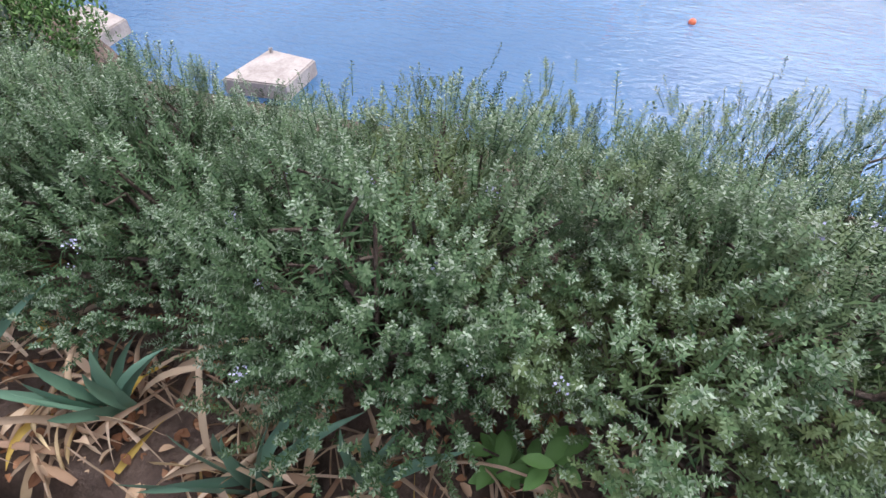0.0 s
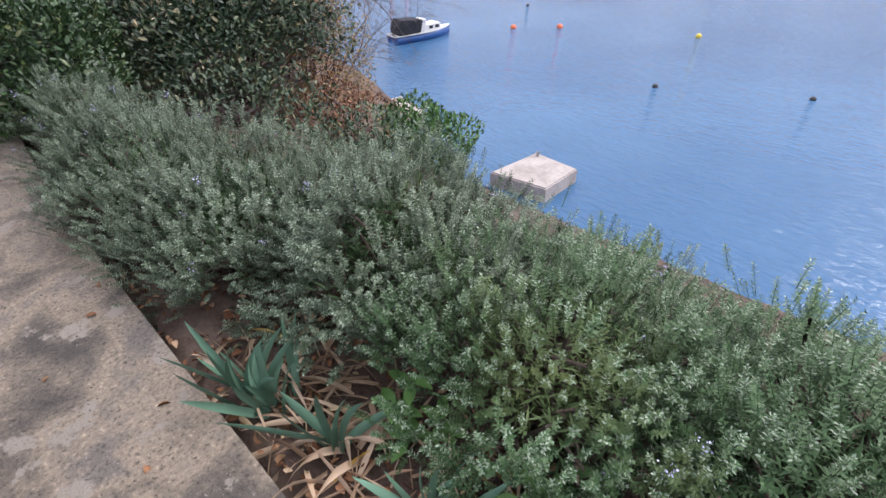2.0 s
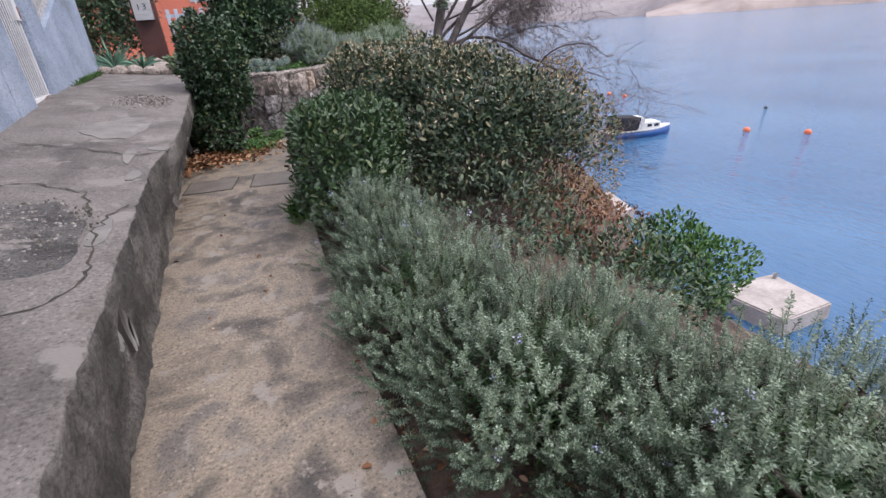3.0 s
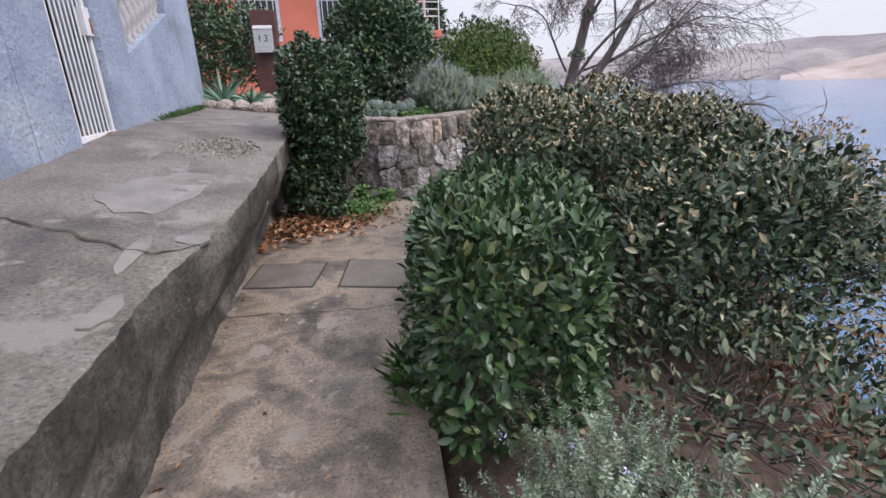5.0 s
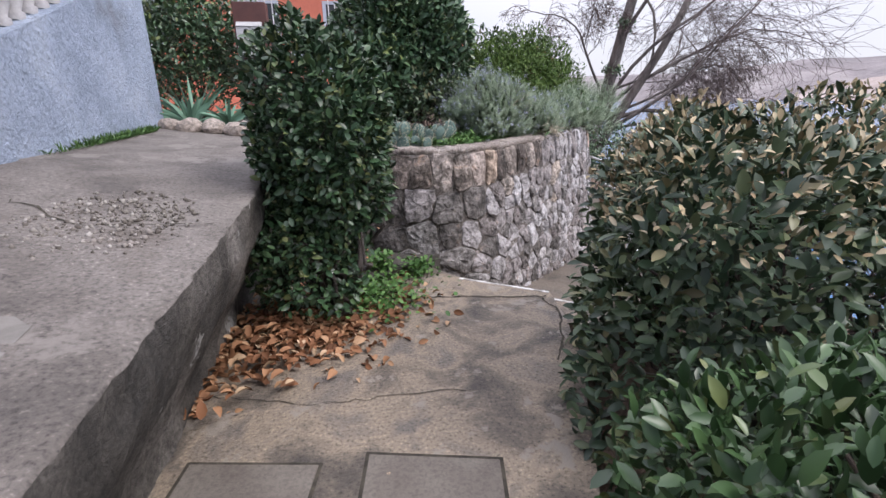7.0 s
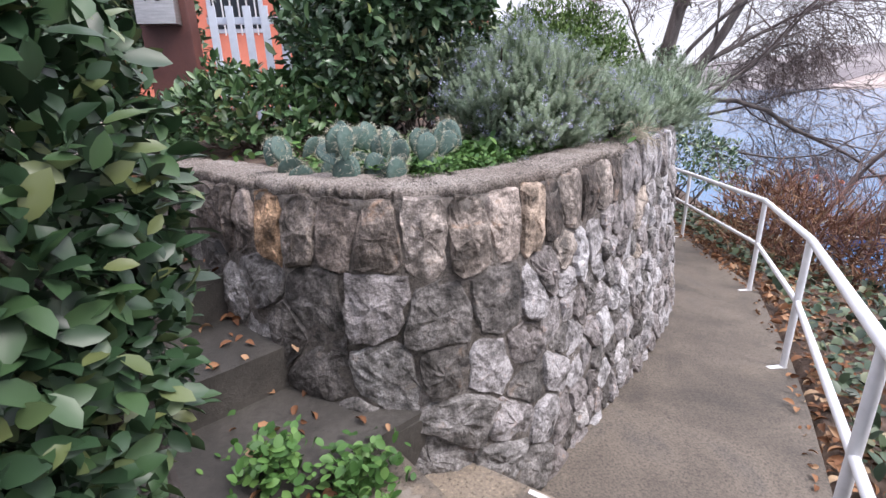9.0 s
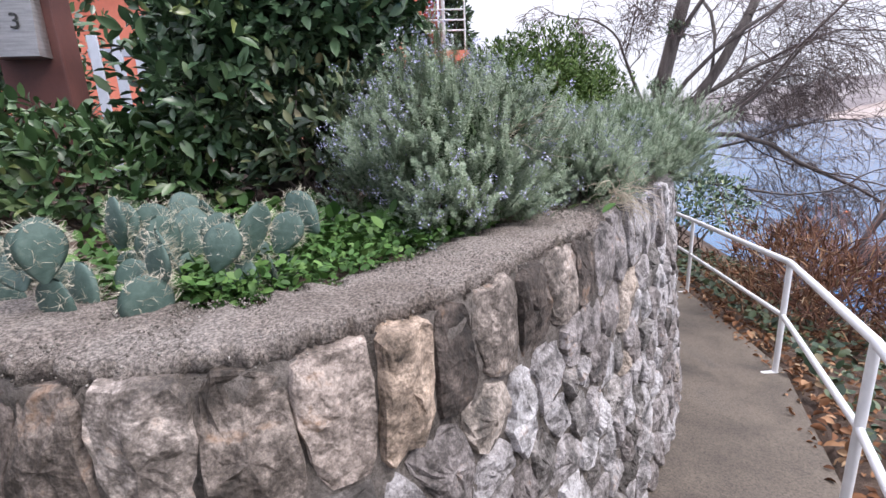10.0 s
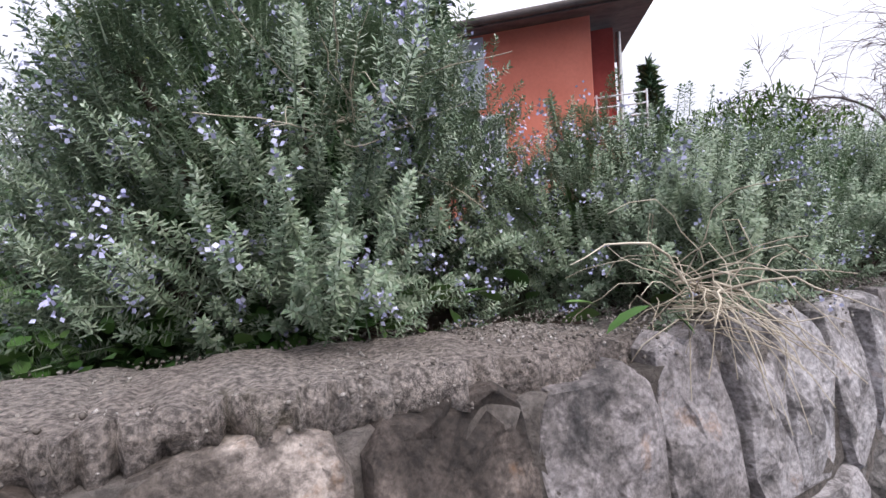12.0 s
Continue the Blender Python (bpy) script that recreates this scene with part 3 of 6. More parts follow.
def ground_z(x, y):
    x, y = np.asarray(x, float), np.asarray(y, float)
    d = x - np.interp(y, EDGE_Y, EDGE_X)
    out = edge_z(y) - 0.07 - 0.10 * d - 0.062 * np.clip(d, 0, 14) ** 2
    out = out - 0.06 * np.clip(d - 3, 0, 6) ** 2 - 0.5 * np.clip(d - 6, 0, 8)
    out = np.where(d > 14, -9.9 - 0.02 * np.clip(d - 14, 0, 60), np.maximum(out, -9.9))
    inland = edge_z(y) - 0.25 + 0.0 * d
    out = np.where(d < 0, inland, out)
    hill = np.clip(-(x + 6.0), 0, 400) * 0.16
    out = out + np.where(d < 0, np.minimum(hill, 60), 0)
    return out


def axis(fine_lo, fine_hi, step, far):
    a = np.arange(fine_lo, fine_hi + 1e-6, step)
    g = np.cumsum(0.25 * 1.22 ** np.arange(60))
    g = g[g < far]
    return np.concatenate([fine_lo - g[::-1], a, fine_hi + g])


gx, gy = axis(-0.5, 7.0, 0.12, 3000), axis(-3.0, 18.0, 0.15, 3000)
X, Y = np.meshgrid(gx, gy, indexing="ij")
Z = ground_z(X, Y)
near_bank = (X > 0) & (X < 12) & (Y > -8) & (Y < 25)
Z = Z + np.where(near_bank, 0.03 * np.sin(X * 9 + Y * 4) * np.sin(Y * 7 - X * 3) + 0.02 * np.sin(X * 23) * np.sin(Y * 19), 0)
ii, kk = np.meshgrid(np.arange(len(gx) - 1), np.arange(len(gy) - 1), indexing="ij")
w = len(gy)
quads = np.stack([ii * w + kk, (ii + 1) * w + kk, (ii + 1) * w + kk + 1, ii * w + kk + 1], -1).reshape(-1, 4)
thing("ground", "brown soil bank falling from the path to the sea", "ground", mesh_of("ground", np.stack([X, Y, Z], -1).reshape(-1, 3), quads, M_SOIL, True), kind="structure")

SEA = -8.2
bmw = bmesh.new()
bmesh.ops.create_grid(bmw, x_segments=2, y_segments=2, size=2800)
thing("water", "rippled blue-grey sea water", "sea", bm_mesh("water", bmw, M_WATER), kind="structure", at=pose(0, 0, SEA))


def hill(name, label, mat, az0, az1, near, far_, profile, seed):
    """A ridge across the bay, between two bearings, height by bearing."""
    r = np.random.RandomState(seed)
    az = np.linspace(az0, az1, 90)
    rows = 14
    v = []
    for a in az:
        top = np.interp(a, [p[0] for p in profile], [p[1] for p in profile])
        for k in range(rows):
            t = k / (rows - 1)
            dist = near + (far_ - near) * t + 12 * math.sin(a * 0.9) + 7 * math.sin(a * 2.3 + 1)
            z = SEA - 1 + (top + 1.5 * math.sin(a * 1.7 + k) * t) * math.sin(min(t * 1.25, 1) * math.pi / 2) ** 0.8
            v.append((dist * math.sin(radians(a)), dist * math.cos(radians(a)), z))
    i, k = np.meshgrid(np.arange(89), np.arange(rows - 1), indexing="ij")
    f = np.stack([i * rows + k, i * rows + k + 1, (i + 1) * rows + k + 1, (i + 1) * rows + k], -1).reshape(-1, 4)
    return thing(name, label, "hill", mesh_of(name, v, f, mat, True), kind="structure")


hill("backdrop", "pale pinkish bare hillside across the bay", M_HILL, 45.5, 150, 600, 780, [(45, 3), (49, 16), (54, 30), (62, 36), (90, 46), (150, 40)], 3)
hill("backdrop", "hazy grey-brown wooded ridge across the bay", M_FARHILL, -40, 120, 700, 1000, [(-40, 60), (5, 42), (20, 40), (37, 41), (42, 47), (46, 54), (60, 54), (120, 60)], 5)

# ---- path, steps, terrace ----
path_outline = [(-0.85, -9.0), (0.0, -9.0), (0.02, -3.0), (0.13, 2.1), (0.18, 4.1), (0.26, 5.7), (0.36, 7.1), (0.75, 8.0), (1.22, 9.1), (1.36, 9.6), (1.44, 10.02), (0.82, 10.49), (0.6, 10.9),
                (-0.9, 11.3), (-0.95, 9.7)]
thing("path", "worn stained concrete footpath slab", "path", prism(path_outline, -0.28, 0.0, "path", M_PATH, 0.012), kind="structure")
for label, q in (("square concrete lid set flush in the path", [(-0.098, 8.05), (0.416, 7.885), (0.536, 8.45), (0.0, 8.6)]),
                 ("square concrete lid beside the retaining wall", [(-0.80, 8.20), (-0.285, 8.10), (-0.186, 8.578), (-0.72, 8.70)])):
    c = np.mean(q, 0)
    lid = thing("inspection_cover", label, "cover", prism([tuple(c + (np.array(p) - c) * 0.965) for p in q], 0.0, 0.007, "inspection_cover", M_LID, 0.003), group="covers in the path")
    part("joint", prism([tuple(c + (np.array(p) - c) * 1.02) for p in q], 0.0, 0.003, "joint", M_DIRT), lid, "dark dirt-filled joint")

# two steps down to the lower path, nosings painted white
thing("step", "concrete step down with a white-painted nosing", "step", prism([(0.75, 10.50), (1.42, 9.97), (1.9, 9.55), (2.25, 9.9), (1.76, 10.20), (1.16, 10.72), (0.75, 11.1)], -0.6, -0.2, "step", M_PATH, 0.012), kind="structure")
M_LINE = surface("worn_white_line", [(0.42, (0.28, 0.26, 0.24)), (0.52, (0.66, 0.65, 0.64)), (0.7, (0.78, 0.77, 0.76))], WHITE2, 0.7, 9, 60, 0.2, 0.003, 0.4)
for a, b, z in (((0.845, 10.47), (1.43, 10.03), 0.0), ((1.17, 10.70), (1.75, 10.20), -0.2)):
    a, b = np.array(a), np.array(b)
    n = np.array((-(b - a)[1], (b - a)[0])) / np.linalg.norm(b - a)
    thing("trim", "worn white paint line on a step edge", "paint line", prism([tuple(a - n * 0.028), tuple(b - n * 0.028), tuple(b - n * 0.004), tuple(a - n * 0.004)], z - 0.001, z + 0.004, "trim", M_LINE), kind="structure")

lower_in = [(0.7, 10.9), (1.38, 11.35), (2.02, 12.05), (3.09, 13.05), (3.6, 13.9), (4.3, 15.3), (5.3, 17.2), (6.0, 19.0), (7.5, 23)]
lower_out = [(1.9, 9.7), (2.35, 10.3), (3.25, 11.42), (3.72, 12.05), (4.75, 13.55), (5.4, 15.8), (5.9, 17.0), (6.6, 19.0), (8.2, 23)]
outline = lower_out + lower_in[::-1]
thing("path", "narrow concrete path curving down beside the wall", "path", prism(outline, lambda x, y: lower_z(x, y) - 0.3, lower_z, "path", M_LOWPATH, 0.012), kind="structure")

TER_Y = np.array([-9.0, 3.0, 5.0, 6.7, 7.5, 8.4, 10.0, 10.6])
TOP_X = np.array([-0.80, -0.80, -0.80, -0.79, -0.62, -0.57, -0.50, -0.52])
TOP_Z = np.array([0.40, 0.55, 0.61, 0.66, 0.74, 0.80, 0.94, 0.99])
HOUSE_X = -1.95


def terrace_z(x, y):
    e = np.interp(y, TER_Y, TOP_Z)
    inner = np.interp(y, [-9, 5, 8, 10, 14], [0.55, 0.80, 0.95, 1.08, 1.15])
    t = (np.interp(y, TER_Y, TOP_X) - x) / 1.35
    return e + (inner - e) * np.clip(t, 0, 1.5)


ys = np.concatenate([np.arange(-9, 2.0, 0.2), np.arange(2.0, 13.21, 0.04)])
cols = np.linspace(0, 1, 16)
drop = np.linspace(0, 1, 19)
face_r = np.random.RandomState(37)
vs = []
for y in ys:
    xe = np.interp(y, TER_Y, TOP_X) if y < 10.6 else np.interp(y, [10.6, 11.2, 12.0, 13.3], [-0.52, -0.62, -0.75, -0.85])
    xb = np.interp(y, [-9, 8, 9.7, 10.6, 13.3], [-0.85, -0.86, -0.80, -0.78, -0.9])
    chip = 0.004 * math.sin(y * 7.3) + 0.004 * math.sin(y * 17.1) + 0.004 * math.sin(y * 41) + 0.003 * face_r.normal()
    row = [(-2.6 + (xe + chip - 0.010 + 2.6) * c, y, float(terrace_z(-2.6 + (xe + 2.6) * c, y)) + 0.004 * math.sin(5 * c + 2 * y) + 0.0015 * face_r.normal()) for c in cols]
    ze = float(terrace_z(xe, y))
    for q in drop:
        z = ze - 0.008 - (ze + 0.09) * q
        xf = np.interp(q, [0.0, 0.16, 0.45, 0.75, 1.0], [xe + chip, xe + 0.004, xe * 0.6 + xb * 0.4, xb + 0.012, xb + 0.035])
        swell = 0.012 * math.sin(y * 5 + z * 9) * math.sin(z * 14 - y * 3) + 0.008 * math.sin(y * 13 - z * 17) + 0.005 * face_r.normal()
        row.append((xf + swell * min(1.0, q * 6), y, z))
    vs.append(row)
vs = np.array(vs)
m_ = vs.shape[1]
i, k = np.meshgrid(np.arange(len(ys) - 1), np.arange(m_ - 1), indexing="ij")
fq = np.stack([i * m_ + k, i * m_ + k + 1, (i + 1) * m_ + k + 1, (i + 1) * m_ + k], -1).reshape(-1, 4)
me = mesh_of("terrace", vs.reshape(-1, 3), fq[:, ::-1], M_TERRACE)
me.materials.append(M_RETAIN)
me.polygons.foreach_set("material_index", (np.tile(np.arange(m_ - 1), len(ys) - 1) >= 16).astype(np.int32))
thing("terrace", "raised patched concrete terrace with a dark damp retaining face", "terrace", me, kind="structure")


def blot(cx, cy, rx, ry, seed, mat, name, label, zf, n=26):
    r = np.random.RandomState(seed)
    ph = r.rand(4) * 6.3
    pts = []
    for a in np.linspace(0, 2 * math.pi, n, endpoint=False):
        q = 1 + 0.16 * math.sin(2 * a + ph[0]) + 0.12 * math.sin(3 * a + ph[1]) + 0.08 * math.sin(7 * a + ph[2])
        pts.append((cx + rx * q * math.cos(a), cy + ry * q * math.sin(a)))
    return thing(name, label, "patch", prism(pts, lambda x, y: zf(x, y) - 0.01, lambda x, y: zf(x, y) + 0.004, name, mat, 0.003), kind="structure")


for cx, cy, rx, ry, sd in ((-1.35, 5.4, 0.36, 0.55, 1),):
    blot(cx, cy, rx, ry, sd, M_ROUGH, "trim", "rough grey concrete repair patch", terrace_z)
for cx, cy, rx, ry, sd in ((-0.92, 5.35, 0.05, 0.20, 4), (-0.74, 7.17, 0.07, 0.06, 5), (-0.88, 6.50, 0.05, 0.12, 6), (-0.95, 7.0, 0.045, 0.16, 8), (-1.10, 7.9, 0.24, 0.46, 7)):
    blot(cx, cy, rx, ry, sd, M_PATCH, "trim", "pale smooth mortar repair patch", terrace_z)
hp = Heap()
for k, (dy, dz, sy, sz) in enumerate(((0, 0, 0.05, 0.13), (0.05, -0.05, 0.035, 0.08))):
    a = np.linspace(0, 2 * math.pi, 12, endpoint=False)
    ring = np.stack([np.full(12, -0.80), 4.72 + dy + sy * np.cos(a) * (1 + 0.2 * np.sin(3 * a)), 0.36 + dz + sz * np.sin(a)], -1)
    hp.add(np.concatenate([ring, ring - [0.06, 0, 0]]), [(q, (q + 1) % 12, 12 + (q + 1) % 12, 12 + q) for q in range(12)] + [(0, 1, 10, 11), (1, 2, 9, 10), (2, 3, 8, 9), (3, 4, 7, 8), (4, 5, 6, 7)])
thing("trim", "white mortar splash on the retaining face", "patch", hp.mesh("trim", M_PATCH), kind="structure")

def crack(pts, zf, seed, wid=0.006):
    r = np.random.RandomState(seed)
    pts = np.array(pts, float)
    d = np.r_[0, np.cumsum(np.linalg.norm(np.diff(pts, axis=0), axis=1))]
    t = np.linspace(0, d[-1], max(int(d[-1] / 0.05), 4))
    q = np.stack([np.interp(t, d, pts[:, 0]), np.interp(t, d, pts[:, 1])], -1) + r.normal(size=(len(t), 2)) * 0.010
    tn = unit(np.gradient(q, axis=0))
    nn = np.stack([-tn[:, 1], tn[:, 0]], -1) * (wid * (0.3 + r.rand(len(t))))[:, None]
    a, b_ = q - nn, q + nn
    v = np.stack([np.c_[a, [float(zf(x, y)) + 0.0045 for x, y in a]], np.c_[b_, [float(zf(x, y)) + 0.0045 for x, y in b_]]], 1).reshape(-1, 3)
    f = [(2 * i, 2 * i + 2, 2 * i + 3, 2 * i + 1) for i in range(len(t) - 1)]
    thing("trim", "dark crack in the worn concrete", "crack", mesh_of("trim", v, f, M_DIRT), kind="structure")


flat = lambda x, y: 0.0
crack([(0.28, 10.21), (0.8, 10.08), (1.38, 9.94)], flat, 1, 0.008)
crack([(1.34, 9.93), (1.36, 9.7), (1.22, 9.35), (1.1, 9.1)], flat, 2, 0.008)
crack([(-0.84, 7.75), (-0.2, 7.66), (0.45, 7.62)], flat, 3, 0.004)
crack([(-0.80, 9.2), (-0.3, 9.0), (0.5, 8.95)], flat, 4, 0.003)
crack([(-1.9, 4.50), (-1.2, 4.52), (-1.0, 4.55), (-0.91, 4.72), (-0.90, 4.95), (-0.94, 5.3), (-0.92, 5.65), (-0.83, 5.8)], terrace_z, 5, 0.007)
crack([(-1.85, 6.2), (-1.45, 6.35), (-1.1, 6.1), (-1.0, 5.6)], terrace_z, 6, 0.008)
crack([(-1.8, 7.4), (-1.3, 7.2), (-0.9, 7.0), (-0.7, 7.1)], terrace_z, 7, 0.007)
crack([(-1.5, 9.4), (-1.1, 9.1), (-0.6, 9.2)], terrace_z, 8, 0.005)

# steps up beside the wall
up_dir, side_dir = np.array((-0.55, 0.835)), np.array((0.835, 0.55))
for k, (run, zt) in enumerate(((0.0, 0.07), (0.58, 0.27), (1.10, 0.50), (1.50, 0.73), (1.85, 0.93))):
    c0 = np.array((0.42, 10.64)) + up_dir * run
    r = np.random.RandomState(40 + k)
    pts = [tuple(c0 - side_dir * 0.75 + up_dir * 0.03 * r.rand()), tuple(c0 - side_dir * 0.2 - up_dir * 0.05 * r.rand()), tuple(c0 + side_dir * 0.25 + up_dir * 0.04 * r.rand()), tuple(c0 + side_dir * 0.75),
           tuple(c0 + side_dir * 0.75 + up_dir * 0.9), tuple(c0 - side_dir * 0.75 + up_dir * 0.9)]
    thing("step", "worn damp concrete garden step", "step", prism(pts, -0.2, zt, "step", M_STEP, 0.03), group="steps beside the stone wall", kind="structure")

# ---- curved stone wall ----
WALL = np.array([(-1.0, 12.75), (-0.55, 12.2), (-0.1, 11.68), (0.3, 11.27), (0.6, 11.07), (0.9, 11.0), (1.2, 11.1), (1.5, 11.36), (1.8, 11.64), (2.15, 11.97), (2.45, 12.27), (2.75, 12.58), (3.2, 13.1), (3.6, 13.75),
                 (4.3, 15.1), (5.3, 17.0), (6.0, 18.9), (7.2, 22.0)])


def smooth_line(p, n):
    d = np.r_[0, np.cumsum(np.linalg.norm(np.diff(p, axis=0), axis=1))]
    s = np.linspace(0, d[-1], 400)
    q = np.stack([np.interp(s, d, p[:, 0]), np.interp(s, d, p[:, 1])], -1)
    for _ in range(60):
        q[1:-1] = (q[:-2] + 2 * q[1:-1] + q[2:]) / 4
    d = np.r_[0, np.cumsum(np.linalg.norm(np.diff(q, axis=0), axis=1))]
    s = np.linspace(0, d[-1], n)
    return np.stack([np.interp(s, d, q[:, 0]), np.interp(s, d, q[:, 1])], -1), d[-1]


line, WALL_LEN = smooth_line(WALL, 241)
tang = unit(np.gradient(line, axis=0))
outn = np.stack([tang[:, 1], -tang[:, 0]], -1)
CAP_Z = 0.98


def wall_at(s, z):
    """The face of the wall at s metres along it and height z: place, way along, way outwards."""
    t = np.clip(s / WALL_LEN * 240, 0, 239.99)
    i = int(t)
    p = line[i] + (line[i + 1] - line[i]) * (t - i)
    lean = np.interp(s, [1.2, 1.7, 2.8, 3.3], [0.10, 0.15, 0.15, 0.10]) * (CAP_Z - z)
    return p + outn[i] * lean, tang[i], outn[i]


zs = [-1.7] + list(np.linspace(-1.1, 0.93, 52))
mr_ = np.random.RandomState(29)
rows = []
for j in range(241):
    s = WALL_LEN * j / 240
    row = []
    for z in zs:
        p, t, o = wall_at(s, z)
        row.append((*(p - o * (0.001 + 0.004 * mr_.normal() + 0.004 * math.sin(s * 31 + z * 23))), z))
    back = line[j] - outn[j] * 0.42
    row += [(*back, 0.93), (*back, -1.7)]
    rows.append(row)
rows = np.array(rows)
m_ = rows.shape[1]
i, k = np.meshgrid(np.arange(240), np.arange(m_), indexing="ij")
fq = np.stack([i * m_ + k, (i + 1) * m_ + k, (i + 1) * m_ + (k + 1) % m_, i * m_ + (k + 1) % m_], -1).reshape(-1, 4)
stone_wall = thing("wall_stone", "curved rubble stone garden wall with grey mortar joints", "wall", mesh_of("wall_stone", rows.reshape(-1, 3), fq, M_MORTAR), kind="structure")

CN = 1800
cs = np.linspace(0, 240, CN)
cl = np.stack([np.interp(cs, np.arange(241), line[:, q]) for q in range(2)], -1)
co_ = unit(np.stack([np.interp(cs, np.arange(241), outn[:, q]) for q in range(2)], -1))
cr_ = np.random.RandomState(23)


def ragged(n, amount, width):
    q = cr_.normal(size=n + 40)
    k_ = np.ones(width) / width
    return np.convolve(q, k_, "same")[20:20 + n] * amount * math.sqrt(width)


rag = [ragged(CN, 0.006, 1) + ragged(CN, 0.004, 7) for _ in range(3)] + [ragged(CN, 0.004, 3) for _ in range(4)] + [ragged(CN, 0.02, 7)]
rows = []
for j in range(CN):
    o = co_[j]
    a, b = cl[j] + o * (0.002 + rag[0][j]), cl[j] - o * (0.29 + rag[7][j])
    back_ = float(np.interp(j / CN * WALL_LEN, [4.25, 4.45], [0.0, 0.10]))
    a = a - o * back_
    q = CAP_Z - back_ * 0.25 + 0.004 * math.sin(j * 0.06) + 0.003 * math.sin(j * 0.23)
    rows.append([(*(a - o * 0.030), q - 0.062), (*(a - o * (0.006 + rag[1][j])), q - 0.050 + 2 * rag[3][j]), (*(a - o * (0.002 + 0.5 * rag[2][j])), q - 0.022 + rag[4][j]), (*(a - o * (0.010 + rag[2][j])), q - 0.003 + rag[5][j] * 0.5), (*(a * 0.75 + b * 0.25), q + 0.003 + rag[6][j] * 0.6),
                 (*(a * 0.5 + b * 0.5), q + 0.003 + rag[3][j] * 0.6), (*(a * 0.25 + b * 0.75), q + 0.002 + rag[4][j] * 0.6), (*b, q - 0.01), (*b, q - 0.09)])
rows = np.array(rows)
m_ = rows.shape[1]
i, k = np.meshgrid(np.arange(CN - 1), np.arange(m_), indexing="ij")
fq = np.stack([i * m_ + k, (i + 1) * m_ + k, (i + 1) * m_ + (k + 1) % m_, i * m_ + (k + 1) % m_], -1).reshape(-1, 4)
coping = part("coping", mesh_of("coping", rows.reshape(-1, 3), fq, M_CAP), stone_wall, "rough pebbled mortar coping")

# grit standing out of the coping's mortar
CUBE_V = np.array([(x, y, z) for x in (-0.5, 0.5) for y in (-0.5, 0.5) for z in (-0.5, 0.5)]) * np.array([1, 0.8, 0.7])
CUBE_V[::3] *= 0.7
CUBE_F = np.array([(0, 1, 3, 2), (4, 6, 7, 5), (0, 4, 5, 1), (2, 3, 7, 6), (0, 2, 6, 4), (1, 5, 7, 3)])
gj = cr_.randint(int(CN * 0.10), int(CN * 0.42), 8000)
gu = np.where(cr_.rand(8000) < 0.06, -1.0, cr_.rand(8000))
edge_p = cl[gj] + co_[gj] * (0.008 + rag[0][gj])[:, None]
gp = np.where(gu[:, None] < 0, edge_p, edge_p - co_[gj] * (0.015 + 0.28 * gu)[:, None])
gz = np.where(gu < 0, CAP_Z - 0.048 + 0.045 * cr_.rand(8000), CAP_Z + 0.001)
gv, gf = scatter(CUBE_V, CUBE_F, np.c_[gp, gz], cr_.normal(size=(8000, 3)), cr_.normal(size=(8000, 3)), 0.0022 + 0.0042 * cr_.rand(8000) ** 2)
M_GRIT = leafy("coping_grit", [(0.0, (0.10, 0.085, 0.075)), (0.4, (0.20, 0.175, 0.16)), (0.8, (0.30, 0.27, 0.25)), (1.0, (0.42, 0.39, 0.37))], 0.85, 0.3)
part("grit", mesh_of("grit", gv, gf, M_GRIT), coping, "pale and dark grit", "stuff")

# soil behind the wall, up to the house
bx, by = np.arange(-6, 8.01, 0.2), np.arange(11.0, 40.01, 0.25)
BX, BY = np.meshgrid(bx, by, indexing="ij")


def inside(x, y):
    """How far a place lies behind the wall's line."""
    d = np.sqrt((line[None, :, 0] - x.ravel()[:, None]) ** 2 + (line[None, :, 1] - y.ravel()[:, None]) ** 2)
    j = d.argmin(1)
    v = np.stack([x.ravel(), y.ravel()], -1) - line[j]
    return -(v * outn[j]).sum(1).reshape(x.shape)


IN = inside(BX, BY)
IN = np.where((BX < -0.9) & (BY > 12.6), np.maximum(IN, 1.0), IN)
BZ = np.where(IN > 0.12, 0.93 + 0.16 * np.clip((BY - 12) / 3, 0, 1) + 0.02 * np.sin(BX * 8) * np.sin(BY * 9), -1.6)
i, k = np.meshgrid(np.arange(len(bx) - 1), np.arange(len(by) - 1), indexing="ij")
w = len(by)
keep = (np.minimum.reduce([IN[:-1, :-1], IN[1:, :-1], IN[:-1, 1:], IN[1:, 1:]]) > 0.12).ravel()
fq = np.stack([i * w + k, (i + 1) * w + k, (i + 1) * w + k + 1, i * w + k + 1], -1).reshape(-1, 4)[keep]
thing("garden_bed", "dark garden soil held up by the stone wall", "soil", mesh_of("garden_bed", np.stack([BX, BY, BZ], -1).reshape(-1, 3), fq, M_SOIL, True), kind="structure")

# ---- white handrail along the lower path ----
posts = [(2.35, 10.47), (3.555, 11.95), (4.61, 13.52), (5.40, 15.85), (6.2, 18.4)]
rail = thing("handrail", "white-painted tubular steel handrail with two rails", "railing")
tops, mids = [], []
for x, y in posts:
    z = lower_z(x, y)
    part("post", (lambda h: h.mesh("post", M_RAIL, True))(Heap().add(*tube([(x, y, z - 0.02), (x, y, z + 0.45), (x, y, z + 0.99)], 0.024, 10))), rail)
    part("foot_plate", box(x - 0.13, x + 0.02, y - 0.02, y + 0.02, z, z + 0.012, 0.003, "foot_plate", M_RAIL), rail)
    tops.append((x, y, z + 1.0))
    mids.append((x, y, z + 0.53))


